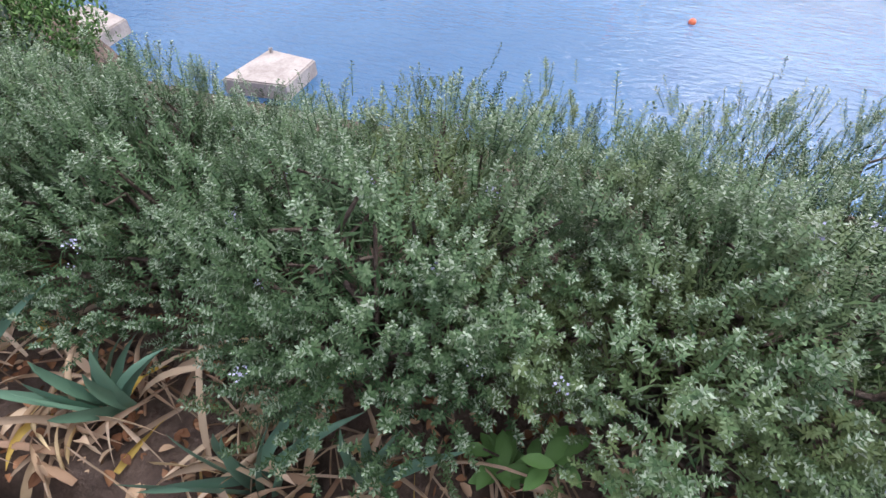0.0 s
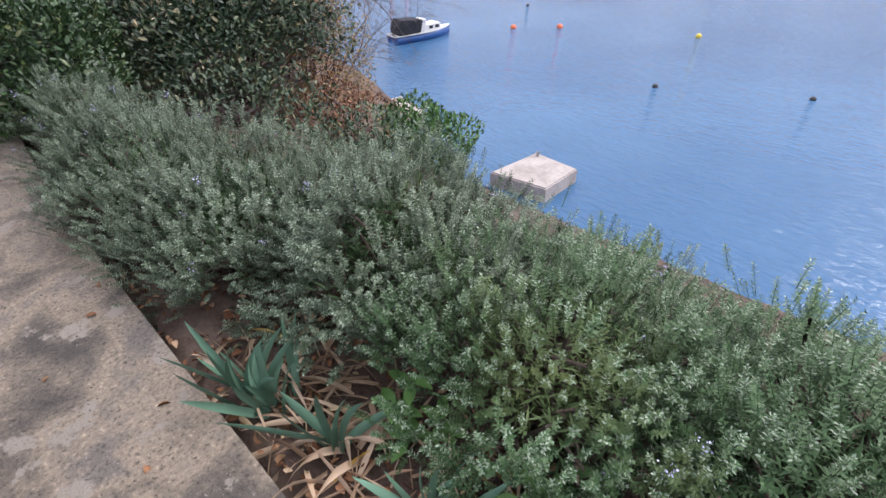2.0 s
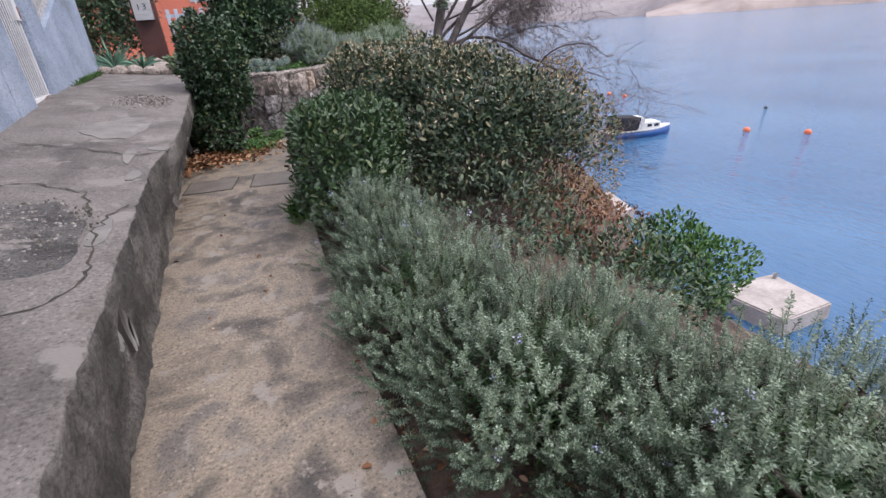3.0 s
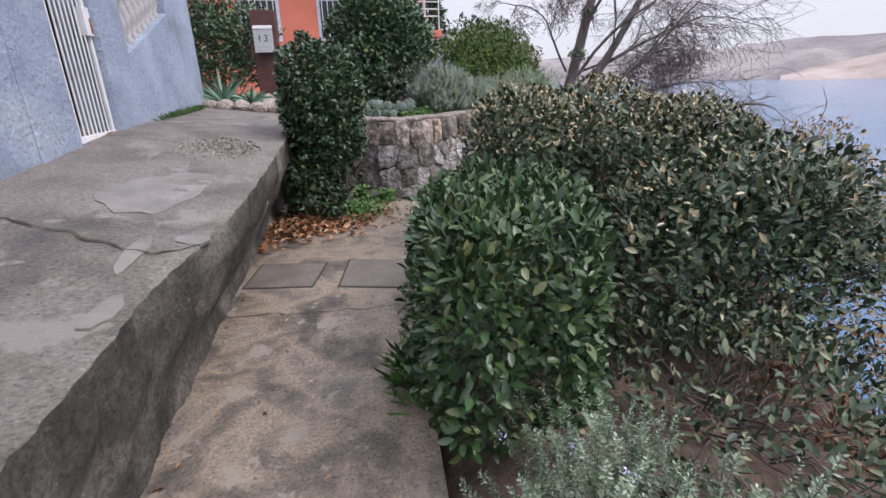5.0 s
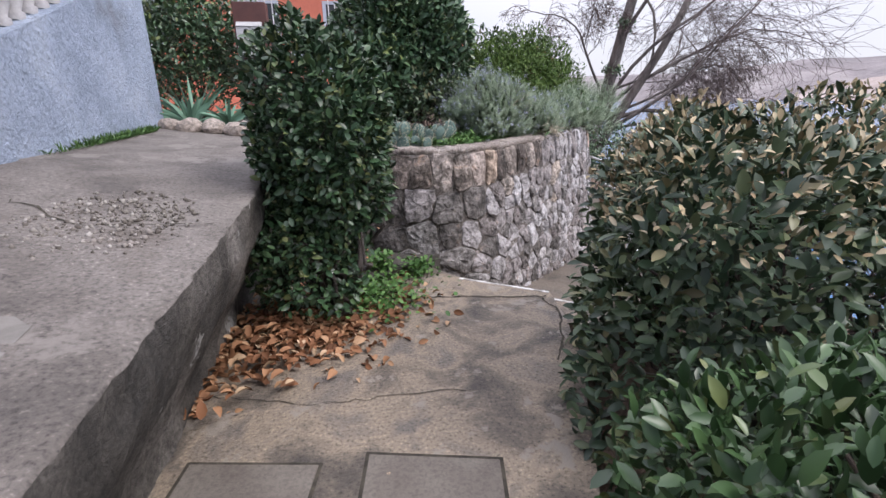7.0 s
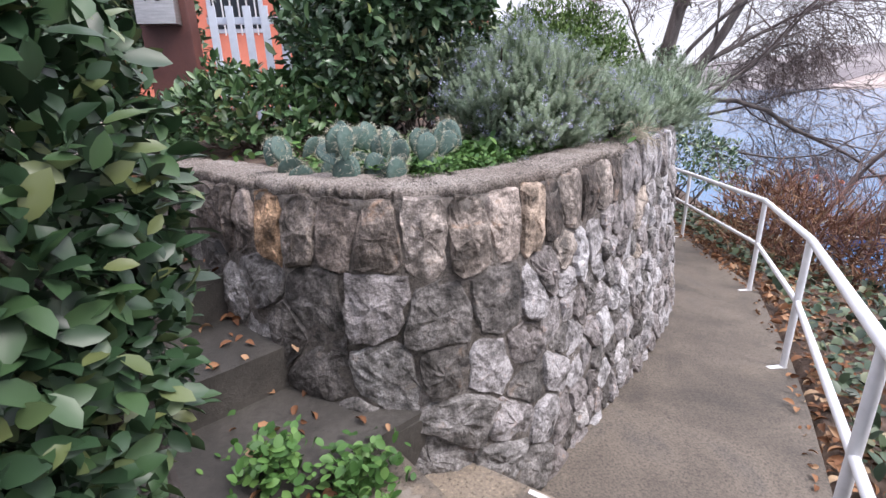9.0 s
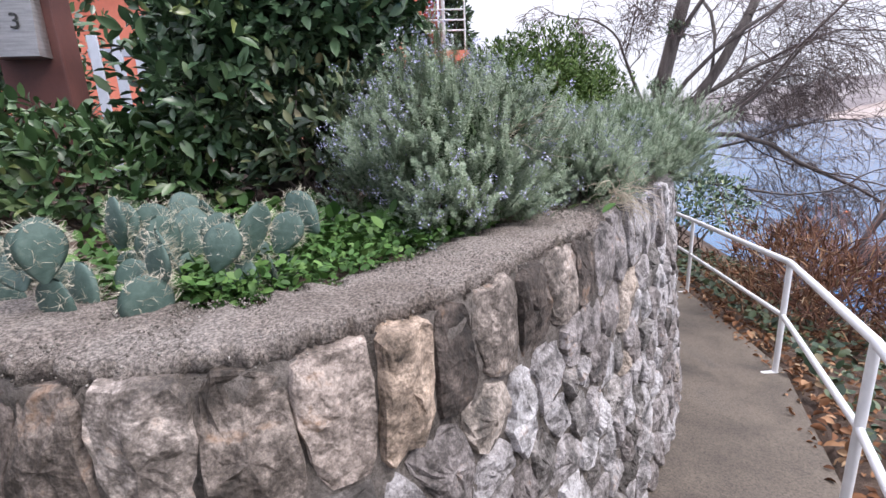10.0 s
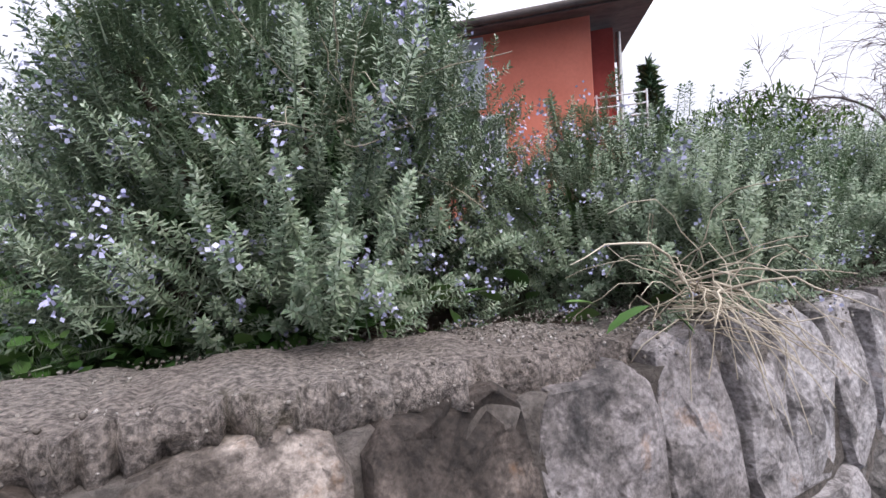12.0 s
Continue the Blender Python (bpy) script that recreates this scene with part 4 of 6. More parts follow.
def bent(ps):
    ps = [np.array(p) for p in ps]
    first = ps[0] + (ps[0] - ps[1]) * 0.25
    ps = [first] + ps
    k = ps[3] * 0.86 + ps[2] * 0.14
    return [ps[0], ps[1], ps[2], k, ps[3] + (0, 0, 0), ps[4], ps[5]]


for name, ps, rad in (("top_rail", tops, 0.026), ("middle_rail", mids, 0.021)):
    part(name, (lambda h: h.mesh(name, M_RAIL, True))(Heap().add(*tube(bent(ps), rad, 10))), rail)

# ---- blue garden wall with gate and balusters ----
blue = thing("wall_blue", "light blue roughcast garden wall with pillars", "wall", kind="structure")
X0, X1 = HOUSE_X - 0.28, HOUSE_X
for name, y0, y1, z1, proud in (("wall_panel", -9.0, 8.42, 1.76, 0), ("pillar", 8.40, 8.98, 3.0, 0.015), ("pillar", 9.70, 10.28, 3.0, 0.03), ("corner_pillar", 11.86, 12.95, 3.6, 0.0)):
    part(name, box(X0 - proud, X1 + proud, y0, y1, 0.3, z1, 0.03, name, M_BLUE), blue)
bms = bmesh.new()
prof = [(10.28, 0.3), (11.86, 0.3), (11.86, 2.30), (10.28, 1.73)]
fa = [bms.verts.new((X0, y, z)) for y, z in prof]
fb = [bms.verts.new((X1, y, z)) for y, z in prof]
bms.faces.new(fa)
bms.faces.new(fb[::-1])
for q in range(4):
    bms.faces.new((fa[q], fb[q], fb[(q + 1) % 4], fa[(q + 1) % 4]))
part("stair_wall", bm_mesh("stair_wall", bms, M_BLUE), blue)


def baluster_mesh():
    prof = [(0.0, 0.055), (0.05, 0.058), (0.06, 0.04), (0.14, 0.068), (0.24, 0.074), (0.34, 0.05), (0.38, 0.034), (0.42, 0.05), (0.52, 0.074), (0.62, 0.062), (0.68, 0.042), (0.70, 0.058), (0.76, 0.058)]
    v, f = tube([(0, 0, z) for z, _ in prof], [r_ for _, r_ in prof], 12)
    return mesh_of("baluster", v, f, M_BALUSTER, True)


bal = baluster_mesh()
for y in np.arange(10.40, 11.85, 0.165):
    b = part("baluster", bal, blue, "grey bulbous cast baluster")
    b.location = (HOUSE_X - 0.12, y, 1.72 + (y - 10.28) * 0.361)
for y in np.arange(4.2, 8.4, 0.165):
    b = part("baluster", bal, blue, "grey bulbous cast baluster")
    b.location = (HOUSE_X - 0.12, y, 1.755)
part("handrail_coping", box(X0, X1 + 0.03, -9, 8.42, 2.50, 2.60, 0.02, "handrail_coping", M_BLUE), blue)
hr = Heap().add(*tube([(HOUSE_X - 0.13, 10.2, 2.50), (HOUSE_X - 0.13, 11.9, 3.11)], 0.1, 4))
part("handrail_coping", hr.mesh("handrail_coping", M_BLUE), blue)
thing("wall_house", "light blue house wall behind the garden wall", "wall", box(-6.5, -3.6, -9, 11.0, 0, 6.0, 0.02, "wall_house", M_BLUE), kind="structure")
# dark walls added so the gaps behind the gate read as shade
thing("wall_gate_shade", "dark backing wall added as shade behind the gate", "wall", box(-3.4, -3.1, 8.2, 10.4, 0.3, 4.2, 0.02, "wall_gate_shade", M_RETAIN), kind="structure")
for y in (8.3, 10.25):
    thing("wall_gate_shade", "dark side wall added as shade behind the gate", "wall", box(-3.1, -2.26, y, y + 0.1, 0.3, 3.0, 0.01, "wall_gate_shade", M_RETAIN), kind="structure")
for k in range(3):
    thing("step", "grey stair tread behind the white gate", "step", box(-2.5 - 0.28 * k - 0.3, -2.3 - 0.28 * k, 8.6, 10.1, 0.4, 1.05 + 0.17 * k, 0.01, "step", M_STEP), group="steps behind the gate", kind="structure")

# unseen slab added to keep sky light off the stair
thing("ceiling", "dark unseen slab added over the gate stair to block light", "ceiling", box(-3.6, -2.27, 8.2, 10.4, 2.9, 3.05, 0.01, "ceiling", M_RETAIN), kind="structure")
gate = thing("gate", "white-painted metal bar gate, closed, rusty at the foot", "gate")
g0, g1, gz0, gz1, gxx = 8.98, 9.70, 1.03, 2.85, HOUSE_X - 0.04
for y in (g0 + 0.025, g1 - 0.03):
    part("stile", box(gxx - 0.012, gxx + 0.012, y - 0.020, y + 0.022, gz0, gz1, 0.004, "stile", M_WHITE), gate)
for z in (gz0, gz1 - 0.05):
    part("cross_bar", box(gxx - 0.022, gxx + 0.022, g0, g1, z, z + 0.05, 0.004, "cross_bar", M_WHITE), gate)
gbar = box(-0.005, 0.005, -0.009, 0.009, 0, gz1 - gz0 - 0.06, 0.002, "bar", M_WHITE)
for y in np.linspace(g0 + 0.10, g1 - 0.11, 8):
    b = part("bar", gbar, gate)
    b.location = (gxx, y, gz0 + 0.03)
lock = part("lock_box", box(gxx - 0.03, gxx + 0.035, g1 - 0.12, g1 - 0.01, 1.86, 2.08, 0.005, "lock_box", M_WHITE), gate)
part("keyhole_plate", box(gxx + 0.036, gxx + 0.042, g1 - 0.05, g1 - 0.03, 1.88, 2.0, 0.001, "keyhole_plate", M_RUST), lock, "rusty keyhole plate")
part("rust_stain", box(gxx + 0.0225, gxx + 0.0245, g1 - 0.22, g1 - 0.06, gz0 + 0.01, gz0 + 0.045, 0.0, "rust_stain", M_RUST), gate, "rust on the bottom bar")

# ---- orange house ----
house = thing("house", "orange rendered house with a dark roof overhang", "house")
HY = 20.5
part("wall", box(-9, 2.45, HY, HY + 8, 0.5, 5.45, 0.02, "wall", M_ORANGE), house)
part("side_wall", box(2.45, 2.9, HY + 0.9, HY + 8, 0.5, 5.45, 0.02, "side_wall", M_RED), house, "dark red recessed side wall")
part("roof", prism([(-9.6, HY - 0.7), (3.5, HY - 0.7), (3.5, HY + 8.5), (-9.6, HY + 8.5)], lambda x, y: 5.35 + (y - HY) * 0.25, lambda x, y: 5.52 + (y - HY) * 0.25, "roof", M_ROOF, 0.01), house)
gut = Heap().add(*tube([(-9.6, HY - 0.76, 5.26), (3.5, HY - 0.76, 5.26)], 0.07, 8))
part("gutter", gut.mesh("gutter", M_ROOF, True), house)
dp = Heap().add(*tube([(2.98, HY + 0.85, 5.3), (2.98, HY + 0.80, 4.9), (2.98, HY + 0.80, 0.6)], 0.05, 8))
part("downpipe", dp.mesh("downpipe", M_STEEL, True), house)
for x in (-4.6, -1.9, 0.25):
    win = part("window", box(x - 0.55, x + 0.55, HY - 0.02, HY + 0.1, 2.6, 3.75, 0.01, "window", M_PALEBLUE), house, "white window with bars")
    part("pane", box(x - 0.46, x + 0.46, HY - 0.03, HY - 0.021, 2.68, 3.67, 0.0, "pane", M_GLASS), win)
    for q in np.linspace(x - 0.4, x + 0.4, 6):
        part("window_bar", box(q - 0.012, q + 0.012, HY - 0.09, HY - 0.065, 2.55, 3.8, 0.0, "window_bar", M_WHITE), win)
part("white_strip", box(-0.2, 0.45, HY - 0.03, HY + 0.05, 3.9, 5.3, 0.01, "white_strip", M_PALEBLUE), house, "pale blue corner strip")
for k in range(4):
    part("balcony_rail", (lambda h: h.mesh("balcony_rail", M_RAIL))(Heap().add(*tube([(2.45, HY + 0.3, 3.3 + 0.2 * k), (3.4, HY + 0.3, 3.3 + 0.2 * k)], 0.018, 6))), house)
for x in (2.5, 2.95, 3.38):
    part("balcony_post", (lambda h: h.mesh("balcony_post", M_RAIL))(Heap().add(*tube([(x, HY + 0.3, 2.9), (x, HY + 0.3, 3.95)], 0.02, 6))), house)
part("balcony", box(2.45, 3.45, HY + 0.2, HY + 2.0, 2.7, 2.9, 0.01, "balcony", M_ORANGE), house)

pillar = thing("gate_pillar", "dark brown painted metal gate pillar", "pillar", box(-1.32, -0.90, 14.25, 14.5, 1.0, 2.65, 0.01, "gate_pillar", M_BROWN))
mail = thing("mailbox", "brushed steel mailbox numbered 13 on a brown pillar", "mailbox")
bmm = bmesh.new()
pr = [(14.245, 1.96), (14.10, 1.96), (14.14, 2.34), (14.20, 2.40), (14.245, 2.40)]
fa = [bmm.verts.new((-1.28, y, z)) for y, z in pr]
fb = [bmm.verts.new((-0.96, y, z)) for y, z in pr]
bmm.faces.new(fa)
bmm.faces.new(fb[::-1])
for q in range(5):
    bmm.faces.new((fa[q], fb[q], fb[(q + 1) % 5], fa[(q + 1) % 5]))
bmesh.ops.recalc_face_normals(bmm, faces=bmm.faces[:])
part("body", bm_mesh("body", bmm, M_STEEL), mail)
part("lid", box(-1.285, -0.955, 14.125, 14.20, 2.335, 2.345, 0.002, "lid", M_STEEL), mail)
for ch, x in (("1", -1.22), ("3", -1.115)):
    fc = bpy.data.curves.new("digit", "FONT")
    fc.body, fc.size, fc.extrude = ch, 0.15, 0.002
    tmp = bpy.data.objects.new("digit", fc)
    scene.collection.objects.link(tmp)
    dm = bpy.data.meshes.new_from_object(tmp)
    bpy.data.objects.remove(tmp)
    dm.materials.clear()
    dm.materials.append(M_BLACK)
    d = part("digit", dm, mail, "black house number digit")
    d.matrix_local = pose(x, 14.112, 2.14, 84, 0, 0)
fence = thing("fence", "pale blue wooden slat fence gate", "fence")
for z in (1.25, 1.98):
    part("rail", box(-0.78, 0.9, 14.36, 14.40, z, z + 0.06, 0.004, "rail", M_PALEBLUE), fence)
slat = box(-0.035, 0.035, -0.012, 0.012, 0, 1.05, 0.004, "slat", M_PALEBLUE)
for x in np.arange(-0.72, 0.9, 0.155):
    b = part("slat", slat, fence)
    b.location = (x, 14.34, 1.08)

# ---- rosemary on the bank ----
def sprig_field(pts, along, length, seed, tipped=0.75, shoots=SPRIGS):
    """Rosemary shoots standing at the points, and their pale tips."""
    r = np.random.RandomState(seed)
    h, tips = Heap(), Heap()
    pick = r.randint(0, len(shoots), len(pts))
    for k, (tv, tf) in enumerate(shoots):
        s = pick == k
        if s.any():
            n = int(s.sum())
            turn, size = r.normal(size=(n, 3)), length * (0.8 + 0.4 * r.rand(n))
            wide = 2.3 * length * (0.8 + 0.4 * r.rand(n))
            h.add(*scatter(tv, tf, pts[s], along[s], turn, size, wide))
            t = r.rand(n) < tipped
            tips.add(*scatter(*TIPS[k], pts[s][t], along[s][t], turn[t], size[t], wide[t]))
    return h, tips


FLOWER_V = np.array([(0, 0, 0), (-0.5, 0.4, 0.2), (0, 1, 0.3), (0.5, 0.4, 0.2)])
FLOWER_F = np.array([(0, 3, 2, 1)])


def rosemary(label, centre, radii, seed, count, mat, length=0.17, flowers=60, low=-0.25, stems=26, foot=None, lean=(0, 0, 0), group="rosemary on the bank", each=7, tipped=0.7, shoots=SPRIGS, spread=0.045, rise=0.62, loose=0.20):
    r = np.random.RandomState(seed)
    bush = thing("rosemary_bush", label, "shrub", group=group)
    pts, nrm, tilt = clustered(centre, radii, count // each, each, seed, low, 0.26, spread)
    along = tilt * 1.0 + np.array([0, 0, rise]) + r.normal(size=pts.shape) * loose + np.array(lean)
    green, tips = sprig_field(pts - unit(along) * length * 0.6, along, length, seed + 3, tipped, shoots)
    part("foliage", green.mesh("foliage", mat), bush, kind="stuff")
    part("shoot_tip", tips.mesh("shoot_tip", M_TIP), bush, "pale grey-green shoot tips", "stuff")
    # filler leaves added as the bush's inner shade, darker than pale and silver shoots
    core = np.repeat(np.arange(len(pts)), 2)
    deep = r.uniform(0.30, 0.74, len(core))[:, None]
    part("inner_foliage", leaves("inner_foliage", M_ROSE, np.array(centre) + (pts[core] - np.array(centre)) * deep, nrm[core], 0.065, seed + 8, 0.5, 0.3, PLAIN_V * np.array([0.30, 1, 1])), bush, "inner filler shoots added to darken the bush", "stuff")
    foot = foot or (centre[0], centre[1], float(ground_z(centre[0], centre[1])) - 0.02)
    inner = np.array(centre) + (pts - np.array(centre)) * 0.82
    part("wood", twigs(inner, foot, stems, seed + 5, 0.014, 0.5).mesh("wood", M_STEM, True), bush, "gnarled bare brown stems", "stuff")
    if flowers:
        i = r.choice(len(pts), max(flowers // 7, 1), replace=False)
        fp = np.repeat(pts[i] + unit(along[i]) * length * 0.42 + nrm[i] * 0.012, 16, 0) + r.normal(size=(16 * len(i), 3)) * 0.010
        v, f = scatter(FLOWER_V, FLOWER_F, fp, r.normal(size=fp.shape) + nrm[np.repeat(i, 16)], r.normal(size=fp.shape), 0.0045 + 0.005 * r.rand(len(fp)))
        part("bloom", mesh_of("bloom", v, f, M_FLOWER), bush, "small pale violet-blue flowers", "stuff")
    return bush


BANK = "grey-green rosemary bush on the soil bank"
for k, (x, y, z, rx, ry, rz, n, m) in enumerate((
        (1.00, -1.7, 0.12, 0.66, 0.76, 0.50, 1500, M_ROSE), (0.98, -0.75, 0.10, 0.64, 0.66, 0.50, 1700, M_ROSE), (0.98, 0.22, 0.10, 0.58, 0.66, 0.50, 1500, M_ROSE),
        (1.08, 1.15, 0.0, 0.60, 0.66, 0.46, 1450, M_ROSE), (1.12, 2.05, 0.0, 0.60, 0.66, 0.46, 1450, M_ROSE), (1.10, 2.95, 0.12, 0.60, 0.64, 0.46, 1600, M_ROSE_PALE),
        (0.80, 3.75, 0.12, 0.60, 0.62, 0.46, 1500, M_ROSE_PALE), (0.68, 4.55, 0.10, 0.50, 0.58, 0.46, 1300, M_ROSE_PALE), (0.60, 5.35, 0.14, 0.38, 0.50, 0.46, 1000, M_ROSE_PALE),
        (1.80, -1.3, -0.10, 0.66, 0.8, 0.46, 800, M_ROSE), (1.80, -0.1, -0.20, 0.66, 0.78, 0.44, 800, M_ROSE), (1.78, 1.0, -0.40, 0.64, 0.78, 0.40, 850, M_ROSE),
        (1.76, 2.1, -0.48, 0.64, 0.78, 0.38, 720, M_ROSE_PALE), (1.68, 3.2, -0.40, 0.64, 0.78, 0.38, 660, M_ROSE_PALE), (1.5, 4.2, -0.28, 0.55, 0.70, 0.34, 560, M_ROSE_PALE),
        (2.6, -0.8, -0.85, 0.75, 0.95, 0.42, 380, M_ROSE), (2.55, 0.8, -0.98, 0.75, 0.95, 0.40, 420, M_ROSE), (2.5, 2.4, -1.02, 0.75, 0.95, 0.38, 420, M_ROSE_PALE))):
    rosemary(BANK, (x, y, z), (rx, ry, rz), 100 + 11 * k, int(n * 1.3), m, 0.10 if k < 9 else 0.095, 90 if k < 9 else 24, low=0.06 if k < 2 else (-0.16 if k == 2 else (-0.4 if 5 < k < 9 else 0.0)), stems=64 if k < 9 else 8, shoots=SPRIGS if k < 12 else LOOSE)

# ---- irises and fallen leaves at the path's edge ----
def blade(root, tip, width, bend, seed):
    """A sword leaf: a folded, curving strip with a keel."""
    r = np.random.RandomState(seed)
    a, b = np.array(root, float), np.array(tip, float)
    t = np.linspace(0, 1, 7)
    mid = a + (b - a) * t[:, None] + np.array(bend)[None] * (4 * t * (1 - t))[:, None]
    d = unit(np.gradient(mid, axis=0))
    side = unit(np.cross(d, unit(r.normal(size=3) * np.array([1, 1, 0.2]))[None]))
    wid = width * np.array([0.75, 1.0, 1.0, 0.92, 0.75, 0.45, 0.03])
    keel = np.cross(side, d) * (wid * 0.22)[:, None]
    v = np.stack([mid - side * wid[:, None] / 2, mid + keel, mid + side * wid[:, None] / 2], 1).reshape(-1, 3)
    f = [(3 * i + k, 3 * i + k + 1, 3 * i + k + 4, 3 * i + k + 3) for i in range(6) for k in range(2)]
    return v, np.array(f)


def iris(label, x, y, seed, green=14, dry=9, size=0.34):
    r = np.random.RandomState(seed)
    z = float(ground_z(x, y)) + 0.01
    clump = thing("iris", label, "plant", group="irises along the path")
    for k in range(green):
        a = 2.2 + 0.6 * (k // 7) + 0.25 * r.normal()
        tilt = math.radians(-48 + 96 * ((k % 7) + 0.5) / 7 + 8 * r.normal())
        h = size * (0.7 + 0.5 * r.rand())
        wide_, high = h * math.sin(tilt), h * math.cos(tilt)
        root = (x + 0.06 * math.cos(a + 1.6) * (k // 7) + 0.012 * r.normal(), y + 0.06 * math.sin(a + 1.6) * (k // 7) + 0.012 * r.normal(), z)
        me = Heap().add(*blade(root, (root[0] + wide_ * math.cos(a) + 0.03 * r.normal(), root[1] + wide_ * math.sin(a) + 0.03 * r.normal(), z + high), 0.034, (0.02 * math.cos(a), 0.02 * math.sin(a), 0.03), seed * 50 + k)).mesh("leaf", M_IRIS, True)
        part("leaf", me, clump)
    for k in range(dry):
        a = r.rand() * 6.28
        fan = 0.15 + 0.25 * r.rand()
        root = (x + 0.07 * r.normal(), y + 0.07 * r.normal(), z)
        me = Heap().add(*blade(root, (root[0] + fan * math.cos(a), root[1] + fan * math.sin(a), z + 0.02 + 0.12 * r.rand() ** 2), 0.028, (0, 0, 0.05 + 0.06 * r.rand()), seed * 50 + 30 + k)).mesh("dry_leaf", M_IRISDRY, True)
        part("dry_leaf", me, clump, "withered tan leaf")


for k, (x, y, g, d) in enumerate(((0.28, 2.92, 25, 9), (0.36, 2.48, 7, 10), (0.42, 2.05, 14, 10), (0.50, 1.75, 7, 9), (0.36, 1.40, 10, 12), (0.42, 0.95, 14, 15), (0.33, 0.42, 9, 14), (0.42, 0.10, 4, 10), (0.38, -0.35, 3, 8))):
    iris("blue-green iris clump with withered tan leaves in the soil", x, y, 300 + k, g, d)


def sprout(label, x, y, seed, n=26):
    r = np.random.RandomState(seed)
    z = float(ground_z(x, y))
    plant = thing("laurel_sprout", label, "plant")
    for k in range(4):
        a = r.rand() * 6.28
        top = (x + 0.10 * math.cos(a), y + 0.10 * math.sin(a), z + 0.16 + 0.12 * r.rand())
        part("stem", Heap().add(*tube([(x, y, z - 0.01), ((x + top[0]) / 2, (y + top[1]) / 2, (z + top[2]) / 2 + 0.03), top], [0.005, 0.004, 0.003], 5)).mesh("stem", M_STEM, True), plant)
        for q in range(n // 4):
            b_ = r.rand() * 6.28
            t = 0.35 + 0.65 * r.rand()
            p0 = np.array([[x + (top[0] - x) * t, y + (top[1] - y) * t, z + (top[2] - z) * t]])
            me = Heap().add(*scatter(LEAF_V, LEAF_F, p0, np.array([[math.cos(b_), math.sin(b_), 0.15]]), np.array([[0, 0, 1.0]]), np.array([0.085 + 0.03 * r.rand()]))).mesh("leaf", M_GREEN, True)
            part("leaf", me, plant)


for x, y in ((0.58, -0.26), (0.62, 1.75), (0.60, 2.30)):
    sprout("glossy broadleaf seedling under the rosemary", x, y, int(90 + 10 * y))


def dry_blades(r, n):
    h = Heap()
    for k in range(n):
        y = r.uniform(-1.6, 3.2)
        x = float(np.interp(y, EDGE_Y, EDGE_X)) + 0.05 + 0.5 * r.rand()
        z, a, ln = float(ground_z(x, y)) + 0.02, r.rand() * 6.28, r.uniform(0.12, 0.32)
        h.add(*blade((x, y, z), (x + ln * math.cos(a), y + ln * math.sin(a), float(ground_z(x + ln * math.cos(a), y)) + 0.015 + 0.06 * r.rand()), r.uniform(0.014, 0.03), (0, 0, 0.05 * r.rand()), 4000 + k))
    return h


thing("dry_leaves", "tan withered iris leaves strewn on the soil", "leaf litter", dry_blades(np.random.RandomState(77), 520).mesh("dry_leaves", M_IRISDRY, True), kind="stuff")


def litter(name, label, n, place, size, seed, mat=M_LITTER):
    r = np.random.RandomState(seed)
    p = place(r, n)
    d = r.normal(size=(n, 3)) * np.array([1, 1, 0.25])
    v, f = scatter(LEAF_V * np.array([1.25, 1, 2.5]), LEAF_F, p, d, np.array([0, 0, 1.0]) + r.normal(size=(n, 3)) * 0.5, size * (0.6 + 0.8 * r.rand(n)))
    return thing(name, label, "leaf litter", mesh_of(name, v, f, mat), kind="stuff")


def bank_places(r, n):
    y = r.uniform(-2.5, 4.2, n)
    x = np.interp(y, EDGE_Y, EDGE_X) + 0.03 + 0.75 * r.rand(n) ** 1.3
    return np.stack([x, y, ground_z(x, y) + 0.012 + 0.015 * r.rand(n)], -1)


litter("leaf_litter", "dry tan and rust leaves lying on the soil bank", 1400, bank_places, 0.042, 71)


def pile_places(r, n):
    x = -0.30 + 0.34 * r.normal(size=n)
    y = 9.80 + 0.26 * r.normal(size=n) + 0.35 * (x + 0.35)
    x = np.clip(x, -0.8, 0.7)
    return np.stack([x, y, 0.008 + 0.10 * np.exp(-((x + 0.5) / 0.3) ** 2) * r.rand(n) + 0.01 * r.rand(n)], -1)


litter("leaf_litter", "rust-brown fallen leaves heaped at the foot of the terrace", 1500, pile_places, 0.065, 72)


def path_places(r, n):
    y = r.uniform(0.5, 10.2, n)
    return np.stack([r.uniform(-0.8, 0.2, n), y, np.full(n, 0.006)], -1)


litter("leaf_litter", "few scattered dry leaves on the concrete path", 46, path_places, 0.035, 73)


def low_places(r, n):
    t = r.rand(n)
    y = 10.8 + 6 * t
    side = r.rand(n) < 0.5
    xin = np.interp(y, [p[1] for p in lower_in], [p[0] for p in lower_in]) + 0.06 + 0.1 * r.rand(n)
    xout = np.interp(y, EDGE_Y, EDGE_X) - 0.12 + 0.6 * r.rand(n) ** 2
    x = np.where(side, xin, xout)
    inside_path = x < np.interp(y, [p[1] for p in lower_out], [p[0] for p in lower_out])
    z = np.where(inside_path, lower_z(x, y), ground_z(x, y)) + 0.012
    return np.stack([x, y, z], -1)


litter("leaf_litter", "brown and yellow leaves along the edges of the lower path", 420, low_places, 0.05, 74)
